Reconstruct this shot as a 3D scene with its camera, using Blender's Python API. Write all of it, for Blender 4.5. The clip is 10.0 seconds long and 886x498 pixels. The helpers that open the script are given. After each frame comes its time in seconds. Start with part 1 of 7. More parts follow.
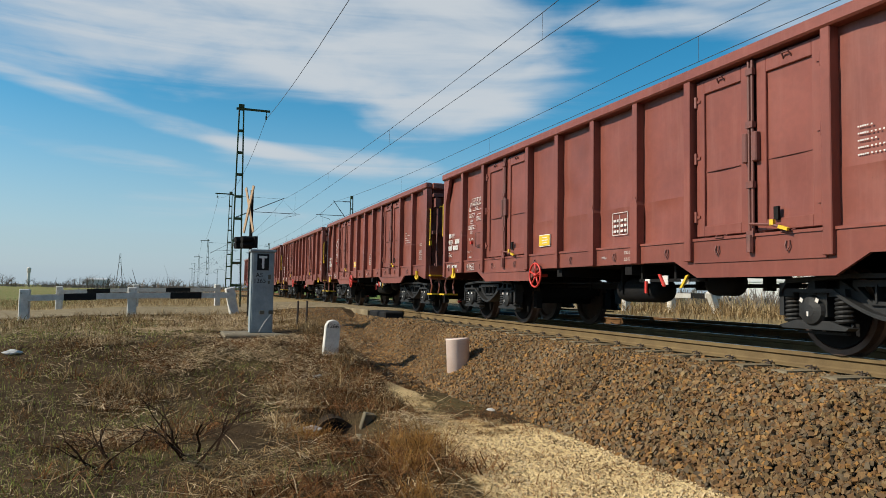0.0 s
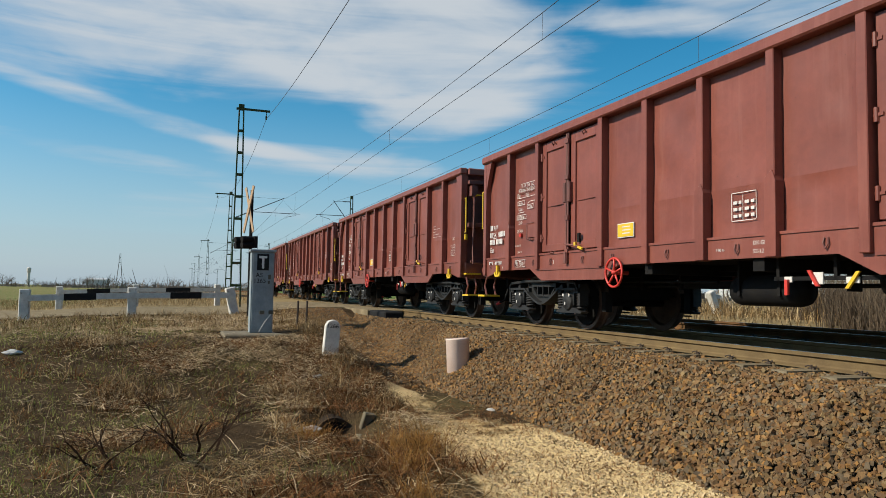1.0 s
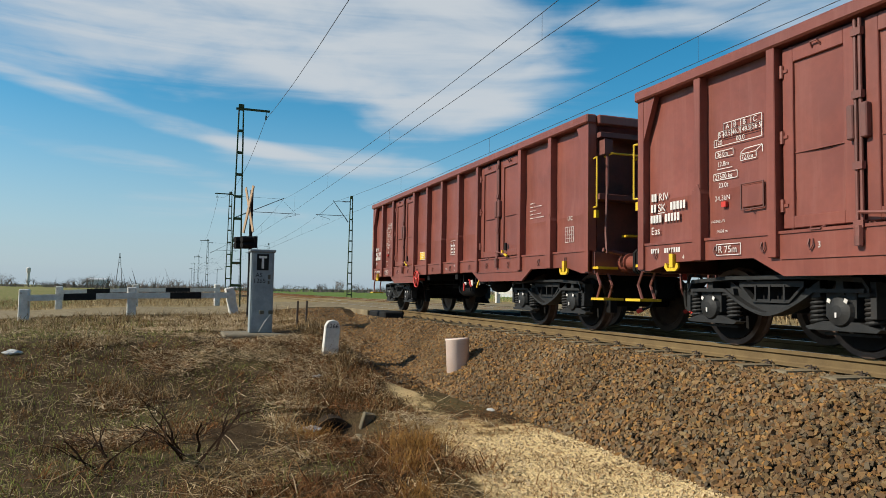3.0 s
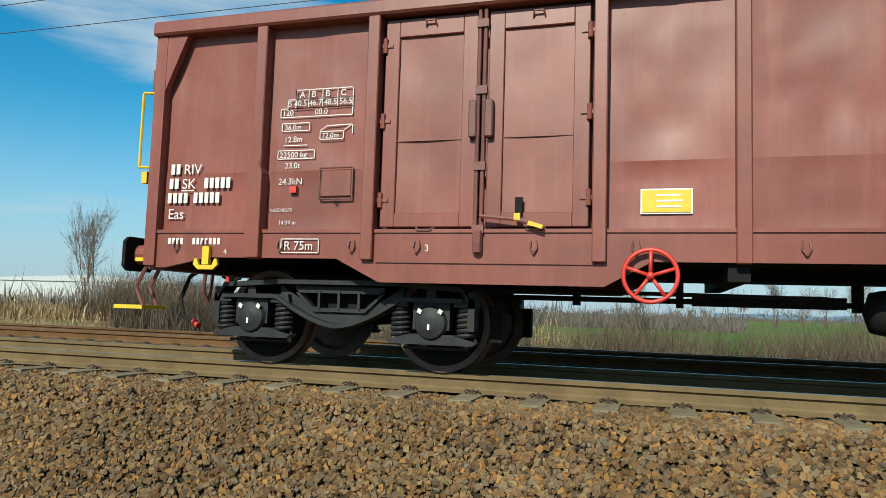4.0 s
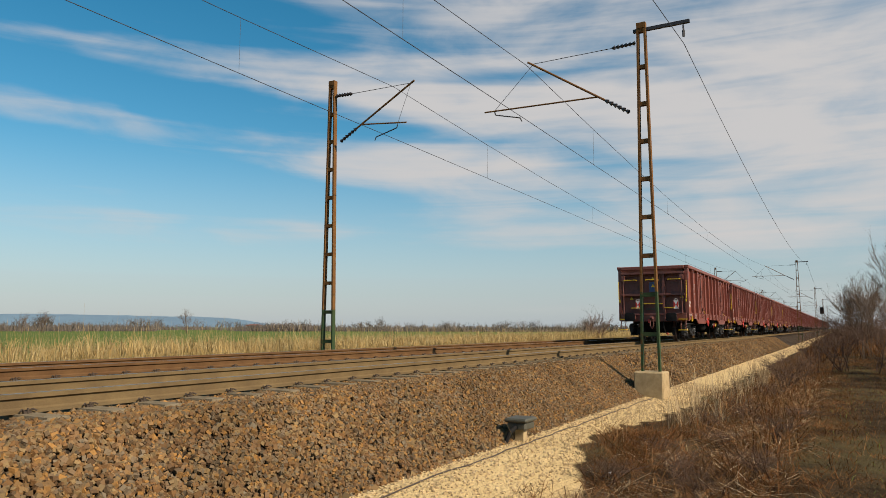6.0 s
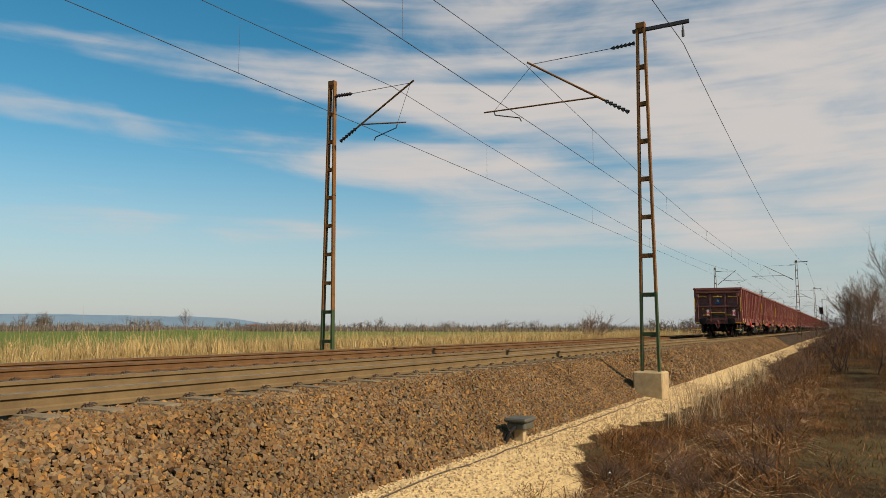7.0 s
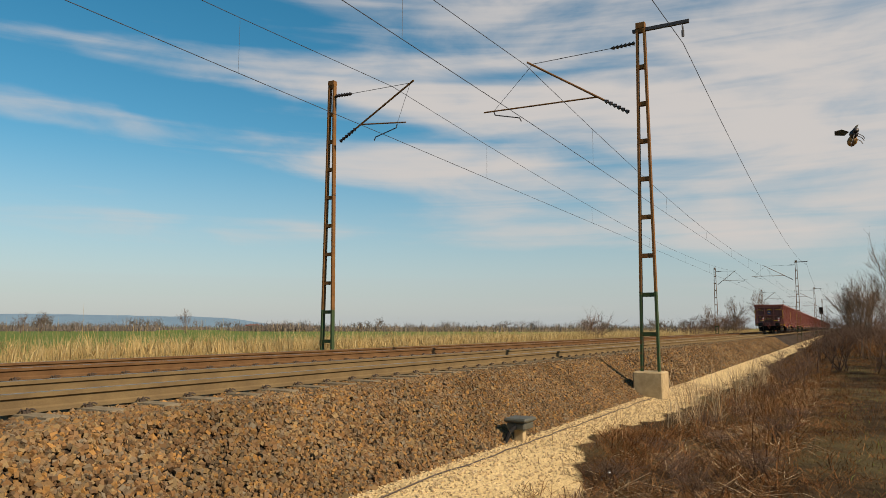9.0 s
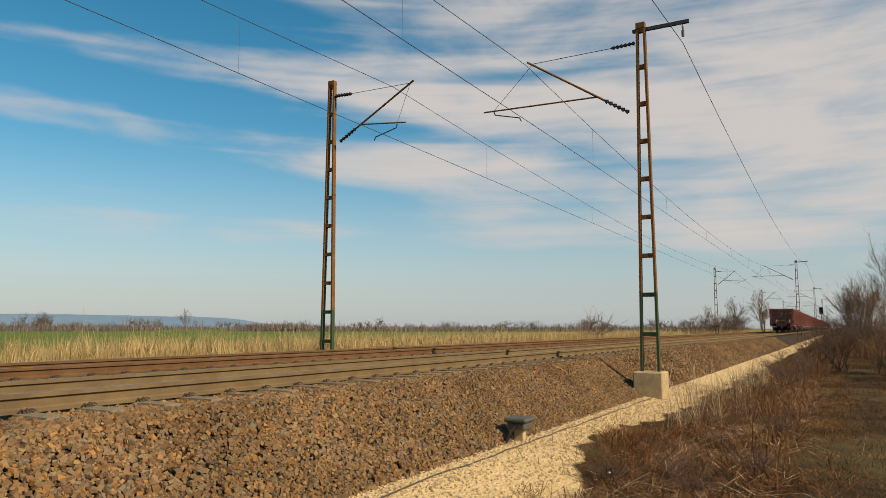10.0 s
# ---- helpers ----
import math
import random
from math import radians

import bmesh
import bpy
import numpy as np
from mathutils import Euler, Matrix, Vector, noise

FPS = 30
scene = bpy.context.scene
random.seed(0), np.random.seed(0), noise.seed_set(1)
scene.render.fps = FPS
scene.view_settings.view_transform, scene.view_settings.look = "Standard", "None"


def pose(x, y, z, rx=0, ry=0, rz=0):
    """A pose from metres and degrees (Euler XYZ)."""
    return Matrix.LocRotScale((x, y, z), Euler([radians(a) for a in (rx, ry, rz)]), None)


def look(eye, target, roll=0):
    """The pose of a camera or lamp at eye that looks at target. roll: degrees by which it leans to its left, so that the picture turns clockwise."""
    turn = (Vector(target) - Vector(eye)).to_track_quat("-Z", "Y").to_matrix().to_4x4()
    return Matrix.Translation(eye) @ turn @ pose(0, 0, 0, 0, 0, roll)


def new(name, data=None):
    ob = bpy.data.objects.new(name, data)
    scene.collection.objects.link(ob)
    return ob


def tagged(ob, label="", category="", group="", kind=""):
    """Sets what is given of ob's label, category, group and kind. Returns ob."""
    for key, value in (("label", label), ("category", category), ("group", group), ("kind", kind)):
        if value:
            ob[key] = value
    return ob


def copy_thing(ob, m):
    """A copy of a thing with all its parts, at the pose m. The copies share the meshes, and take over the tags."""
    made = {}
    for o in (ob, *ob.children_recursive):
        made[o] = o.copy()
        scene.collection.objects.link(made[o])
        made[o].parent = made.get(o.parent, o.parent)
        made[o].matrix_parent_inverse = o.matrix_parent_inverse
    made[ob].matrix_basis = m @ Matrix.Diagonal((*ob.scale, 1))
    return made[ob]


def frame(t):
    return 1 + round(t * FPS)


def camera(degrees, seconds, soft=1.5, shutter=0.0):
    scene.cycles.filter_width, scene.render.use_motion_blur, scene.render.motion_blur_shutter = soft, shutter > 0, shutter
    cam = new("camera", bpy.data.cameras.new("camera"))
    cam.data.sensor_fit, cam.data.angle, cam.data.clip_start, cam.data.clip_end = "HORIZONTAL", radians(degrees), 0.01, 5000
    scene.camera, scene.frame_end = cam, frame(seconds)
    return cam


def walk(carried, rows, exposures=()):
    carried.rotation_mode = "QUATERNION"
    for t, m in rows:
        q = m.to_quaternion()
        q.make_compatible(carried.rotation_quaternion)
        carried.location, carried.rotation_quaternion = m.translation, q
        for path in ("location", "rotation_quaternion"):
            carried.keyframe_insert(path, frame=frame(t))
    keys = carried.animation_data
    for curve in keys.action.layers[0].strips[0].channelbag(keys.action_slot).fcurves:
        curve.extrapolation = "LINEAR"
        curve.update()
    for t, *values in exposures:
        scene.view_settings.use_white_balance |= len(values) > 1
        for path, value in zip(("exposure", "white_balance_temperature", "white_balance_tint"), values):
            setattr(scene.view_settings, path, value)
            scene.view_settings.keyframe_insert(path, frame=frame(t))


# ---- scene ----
EYE = Vector((0.0, 0.0, 0.59))


def aim(yaw, pitch, roll):
    """The camera's pose: yaw 0 looks across the track, positive to the left."""
    y, p = radians(yaw), radians(pitch)
    way = Vector((-math.sin(y) * math.cos(p), math.cos(y) * math.cos(p), math.sin(p)))
    return look(EYE, EYE + way, roll)


cam = camera(63.84, 10.0, soft=0.8)
PATH = [
    (0.0, aim(69.90, 3.40, 0.98)), (2.2, aim(69.90, 3.40, 0.98)), (2.95, aim(69.90, 3.40, 0.98)),
    (3.3, aim(66.89, 3.63, 0.95)), (3.5, aim(57.61, 3.82, 1.70)), (3.7, aim(43.8, 4.05, 2.2)),
    (4.0, aim(16.9, 4.80, 1.8)), (4.2, aim(-6.1, 5.10, 1.38)), (4.5, aim(-38.6, 5.97, 1.12)),
    (4.7, aim(-51.4, 6.24, 0.80)), (5.0, aim(-60.32, 6.32, 0.10)), (5.5, aim(-60.80, 6.31, 0.13)),
    (7.5, aim(-60.86, 6.31, 0.13)), (10.0, aim(-60.86, 6.31, 0.13))]
walk(cam, PATH, exposures=[(0.0, 0.26, 6250, 8), (3.4, 0.26, 6250, 8), (4.1, 0.38, 5750, -3), (4.5, 0.48, 5850, -2), (5.0, 0.34, 6150, 4), (5.5, 0.24, 6650, 11), (7.0, 0.21, 7450, 16), (10.0, 0.21, 7450, 16)])

# ---- light ----
SUN_AZ, SUN_EL = -8.0, 36.0     # degrees from -y towards -x is negative; height over the horizon
SUN_WAY = Vector((math.sin(radians(SUN_AZ)) * math.cos(radians(SUN_EL)), -math.cos(radians(SUN_AZ)) * math.cos(radians(SUN_EL)), math.sin(radians(SUN_EL))))
sun = new("sun", bpy.data.lights.new("sun", "SUN"))
sun.data.energy, sun.data.angle, sun.data.color = 5.0, radians(0.53), (1.0, 0.885, 0.715)
sun.matrix_world = look(SUN_WAY * 50, (0, 0, 0))


def make_world():
    world = bpy.data.worlds.new("sky")
    scene.world = world
    world.use_nodes = True
    nt = world.node_tree
    nt.nodes.clear()
    n, link = nt.nodes.new, nt.links.new
    out, bg = n("ShaderNodeOutputWorld"), n("ShaderNodeBackground")
    sky = n("ShaderNodeTexSky")
    sky.sky_type, sky.sun_disc = "NISHITA", False
    sky.sun_elevation, sky.sun_rotation = radians(SUN_EL), math.atan2(SUN_WAY.x, SUN_WAY.y)
    sky.air_density, sky.dust_density, sky.ozone_density = 1.0, 0.6, 2.5
    co = n("ShaderNodeTexCoord")
    sep = n("ShaderNodeSeparateXYZ")
    link(co.outputs["Generated"], sep.inputs[0])

    def math_node(op, a, b=None):
        m = n("ShaderNodeMath")
        m.operation = op
        for i, v in enumerate((a, b)):
            if v is None:
                continue
            if isinstance(v, (int, float)):
                m.inputs[i].default_value = v
            else:
                link(v, m.inputs[i])
        return m.outputs[0]
    turn = math_node("ARCTAN2", sep.outputs[0], sep.outputs[1])
    comb = n("ShaderNodeCombineXYZ")
    rise = math_node("POWER", math_node("MAXIMUM", sep.outputs[2], 0.0), 0.8)
    link(turn, comb.inputs[0]), link(rise, comb.inputs[1])

    def layer(sx, sy, slope, offset, low, high, detail=7.0, rough=0.6, warp=0.6):
        mp = n("ShaderNodeMapping")
        mp.inputs["Rotation"].default_value = (0, 0, radians(slope))
        mp.inputs["Scale"].default_value = (sx, sy, 1)
        mp.inputs["Location"].default_value = offset
        link(comb.outputs[0], mp.inputs[0])
        nz = n("ShaderNodeTexNoise")
        nz.inputs["Scale"].default_value, nz.inputs["Detail"].default_value = 1.0, detail
        nz.inputs["Roughness"].default_value, nz.inputs["Distortion"].default_value = rough, warp
        link(mp.outputs[0], nz.inputs["Vector"])
        mr = n("ShaderNodeMapRange")
        mr.interpolation_type = "SMOOTHSTEP"
        mr.inputs["From Min"].default_value, mr.inputs["From Max"].default_value = low, high
        link(nz.outputs[0], mr.inputs[0])
        return mr.outputs[0]

    def band(v, a, b):
        r = n("ShaderNodeMapRange")
        r.interpolation_type = "SMOOTHSTEP"
        r.inputs["From Min"].default_value, r.inputs["From Max"].default_value = a, b
        link(v, r.inputs[0])
        return r.outputs[0]
    # clouds: soft fields along the sky, broken up by stretched noise
    flat = math_node("SQRT", math_node("SUBTRACT", 1.0, math_node("MINIMUM", math_node("MULTIPLY", sep.outputs[2], sep.outputs[2]), 0.98)))
    high = math_node("DIVIDE", sep.outputs[2], flat)

    def field(az, el, wide, tall, slope, weight):
        """An oval of cloud: azimuth from +y and height (tangent) of its middle, half sizes, slope, weight."""
        dx = math_node("SUBTRACT", turn, az)
        dy = math_node("SUBTRACT", math_node("SUBTRACT", high, el), math_node("MULTIPLY", dx, slope))
        u, v = math_node("DIVIDE", dx, wide), math_node("DIVIDE", dy, tall)
        d = math_node("ADD", math_node("MULTIPLY", u, u), math_node("MULTIPLY", v, v))
        return math_node("MULTIPLY", band(d, 1.6, 0.0), weight)
    fields = [(-1.56, 0.42, 0.55, 0.17, -0.05, 0.58), (-1.28, 0.35, 0.24, 0.11, -0.15, 0.38), (-1.22, 0.245, 0.13, 0.035, 0.12, 0.40), (-1.37, 0.175, 0.18, 0.03, -0.05, 0.42),
              (-1.64, 0.225, 0.26, 0.015, -0.2, 0.36), (-1.66, 0.165, 0.22, 0.018, -0.15, 0.30), (-0.68, 0.42, 0.22, 0.13, 0.1, 0.56), (-0.94, 0.375, 0.10, 0.022, -0.1, 0.34), (-1.15, 0.11, 0.5, 0.03, 0.0, 0.22),
              (1.03, 0.225, 0.36, 0.045, -0.10, 0.44), (1.48, 0.44, 0.62, 0.30, -0.05, 0.42), (0.80, 0.372, 0.42, 0.022, 0.02, 0.36), (0.95, 0.335, 0.35, 0.020, -0.03, 0.34), (0.55, 0.27, 0.12, 0.03, -0.1, 0.34),
              (1.15, 0.14, 0.42, 0.035, -0.06, 0.34), (0.22, 0.335, 0.17, 0.016, 0.1, 0.30), (1.30, 0.29, 0.40, 0.05, -0.1, 0.34), (0.62, 0.13, 0.35, 0.02, 0.0, 0.28), (1.75, 0.22, 0.40, 0.25, 0.0, 0.36)]
    cover = 0.0
    for spec_row in fields:
        cover = math_node("ADD", cover, field(*spec_row))
    cover = math_node("MINIMUM", cover, 0.62)
    puff = layer(4.6, 15.0, 6, (3.1, 1.7, 0), 0.25, 0.75, 9, 0.52, 0.4)
    wisp = layer(2.6, 42.0, -3, (0.4, 5.2, 0), 0.25, 0.75, 7, 0.52, 0.7)
    mixed_noise = math_node("ADD", math_node("MULTIPLY", puff, 0.36), math_node("MULTIPLY", wisp, 0.20))
    cloud = math_node("MULTIPLY", band(math_node("ADD", mixed_noise, cover), 0.40, 1.02), 0.95)
    haze = math_node("MULTIPLY", band(sep.outputs[2], 0.27, -0.02), 0.80)
    mix1, mix2 = n("ShaderNodeMixRGB"), n("ShaderNodeMixRGB")
    hsv = n("ShaderNodeHueSaturation")
    hsv.inputs["Saturation"].default_value = 1.42
    hsv.inputs["Hue"].default_value = 0.481
    hsv.inputs["Value"].default_value = 1.5
    link(sky.outputs[0], hsv.inputs["Color"])
    link(haze, mix1.inputs[0]), link(hsv.outputs[0], mix1.inputs[1])
    mix1.inputs[2].default_value = (4.9, 6.35, 7.6, 1)
    link(cloud, mix2.inputs[0]), link(mix1.outputs[0], mix2.inputs[1])
    mix2.inputs[2].default_value = (7.4, 7.7, 8.0, 1)
    link(mix2.outputs[0], bg.inputs[0])
    bg.inputs[1].default_value = 0.067
    link(bg.outputs[0], out.inputs[0])


make_world()

# ---- materials ----
ALBEDO = 0.87    # lowers base colours evenly, so sky-lit shade comes out deeper


def mat(name, c1, c2=None, rough=0.7, metal=0.0, scale=6.0, bump=0.15, fine=60.0, spread=(0.35, 0.65), island=0.0, rand=0.0, third=None, third_at=(0.6, 0.75), third_scale=2.0, bump_dist=0.01, spec=0.5, streak=None):
    """Two colours mixed by coarse and fine noise, a third in patches, and fine relief."""
    m = bpy.data.materials.new(name)
    m.use_nodes = True
    nt = m.node_tree
    n, link = nt.nodes.new, nt.links.new
    bsdf = nt.nodes["Principled BSDF"]
    bsdf.inputs["Roughness"].default_value, bsdf.inputs["Metallic"].default_value = rough, metal
    bsdf.inputs["Specular IOR Level"].default_value = spec
    c2 = c2 or tuple(v * 0.75 for v in c1)
    c1, c2, third, streak = (c and tuple(v * ALBEDO for v in c) for c in (c1, c2, third, streak))
    co = n("ShaderNodeTexCoord")

    def noise_at(s, detail=5):
        nz = n("ShaderNodeTexNoise")
        nz.inputs["Scale"].default_value, nz.inputs["Detail"].default_value = s, detail
        nz.inputs["Roughness"].default_value = 0.62
        link(co.outputs["Object"], nz.inputs["Vector"])
        return nz.outputs[0]

    def ramp(v, lo, hi):
        r = n("ShaderNodeMapRange")
        r.inputs["From Min"].default_value, r.inputs["From Max"].default_value = lo, hi
        link(v, r.inputs[0])
        return r.outputs[0]

    def mix(f, a, b):
        x = n("ShaderNodeMixRGB")
        for i, v in enumerate((f, a, b)):
            if isinstance(v, tuple):
                x.inputs[i].default_value = (*v, 1)
            elif isinstance(v, float):
                x.inputs[i].default_value = v
            else:
                link(v, x.inputs[i])
        return x.outputs[0]
    col = mix(ramp(noise_at(scale), *spread), c1, c2)
    grain = noise_at(fine, 3)
    hs = n("ShaderNodeHueSaturation")
    link(col, hs.inputs["Color"])
    vr = n("ShaderNodeMapRange")
    vr.inputs["To Min"].default_value, vr.inputs["To Max"].default_value = 0.82, 1.16
    link(grain, vr.inputs[0])
    link(vr.outputs[0], hs.inputs["Value"])
    col = hs.outputs[0]
    if third:
        col = mix(ramp(noise_at(third_scale, 8), *third_at), col, third)
    if streak:
        mp, wide = n("ShaderNodeMapping"), n("ShaderNodeTexNoise")
        mp.inputs["Scale"].default_value = (9.0, 9.0, 0.7)
        wide.inputs["Scale"].default_value, wide.inputs["Detail"].default_value = 1.0, 7.0
        wide.inputs["Roughness"].default_value = 0.65
        link(co.outputs["Object"], mp.inputs[0]), link(mp.outputs[0], wide.inputs["Vector"])
        col = mix(ramp(wide.outputs[0], 0.50, 0.82), col, streak)
        chips = ramp(noise_at(34.0, 3), 0.70, 0.76)
        col = mix(chips, col, tuple(v * 0.45 for v in streak))
    if island or rand:
        src = n("ShaderNodeNewGeometry").outputs["Random Per Island"] if island else n("ShaderNodeObjectInfo").outputs["Random"]
        h2 = n("ShaderNodeHueSaturation")
        amount = island or rand
        rr = n("ShaderNodeMapRange")
        rr.inputs["To Min"].default_value, rr.inputs["To Max"].default_value = 1 - amount, 1 + amount
        link(src, rr.inputs[0])
        link(rr.outputs[0], h2.inputs["Value"])
        link(col, h2.inputs["Color"])
        col = h2.outputs[0]
    link(col, bsdf.inputs["Base Color"])
    if bump:
        b = n("ShaderNodeBump")
        b.inputs["Strength"].default_value, b.inputs["Distance"].default_value = bump, bump_dist
        link(grain, b.inputs["Height"])
        link(b.outputs[0], bsdf.inputs["Normal"])
    return m


def plain(name, c, rough=0.6, metal=0.0):
    return mat(name, c, tuple(v * 0.8 for v in c), rough, metal, 8.0, 0.08, 90.0)


def pieces(name, colours, rough=0.85, bump=0.3, fine=80.0, value=0.25, leafy=0.0, patch=0.9):
    """A material whose joined pieces each take one of several colours."""
    m = mat(name, colours[0], rough=rough, bump=bump, fine=fine, spec=0.12)
    colours = [tuple(v * ALBEDO for v in c) for c in colours]
    nt = m.node_tree
    geo, cr = nt.nodes.new("ShaderNodeNewGeometry"), nt.nodes.new("ShaderNodeValToRGB")
    cr.color_ramp.interpolation = "LINEAR"
    el = cr.color_ramp.elements
    el[0].position, el[0].color = 0.0, (*colours[0], 1)
    el[1].position, el[1].color = 1.0, (*colours[-1], 1)
    for i, c in enumerate(colours[1:-1]):
        e = el.new((i + 1) / (len(colours) - 1))
        e.color = (*c, 1)
    nt.links.new(geo.outputs["Random Per Island"], cr.inputs[0])
    nz = nt.nodes.new("ShaderNodeTexNoise")
    nz.inputs["Scale"].default_value, nz.inputs["Detail"].default_value = patch, 4.0
    co = nt.nodes.new("ShaderNodeTexCoord")
    nt.links.new(co.outputs["Object"], nz.inputs["Vector"])
    rr = nt.nodes.new("ShaderNodeMapRange")
    rr.inputs["From Min"].default_value, rr.inputs["From Max"].default_value = 0.3, 0.7
    rr.inputs["To Min"].default_value, rr.inputs["To Max"].default_value = 1 - value, 1 + value
    nt.links.new(nz.outputs[0], rr.inputs[0])
    hs = nt.nodes.new("ShaderNodeHueSaturation")
    nt.links.new(cr.outputs[0], hs.inputs["Color"])
    nt.links.new(rr.outputs[0], hs.inputs["Value"])
    bsdf = nt.nodes["Principled BSDF"]
    nt.links.new(hs.outputs[0], bsdf.inputs["Base Color"])
    if leafy:
        # thin dry blades let some light through
        thin, both = nt.nodes.new("ShaderNodeBsdfTranslucent"), nt.nodes.new("ShaderNodeMixShader")
        nt.links.new(hs.outputs[0], thin.inputs["Color"])
        both.inputs[0].default_value = leafy
        bsdf.inputs["Specular IOR Level"].default_value = 0.04
        nt.links.new(bsdf.outputs[0], both.inputs[1]), nt.links.new(thin.outputs[0], both.inputs[2])
        nt.links.new(both.outputs[0], nt.nodes["Material Output"].inputs["Surface"])
    return m


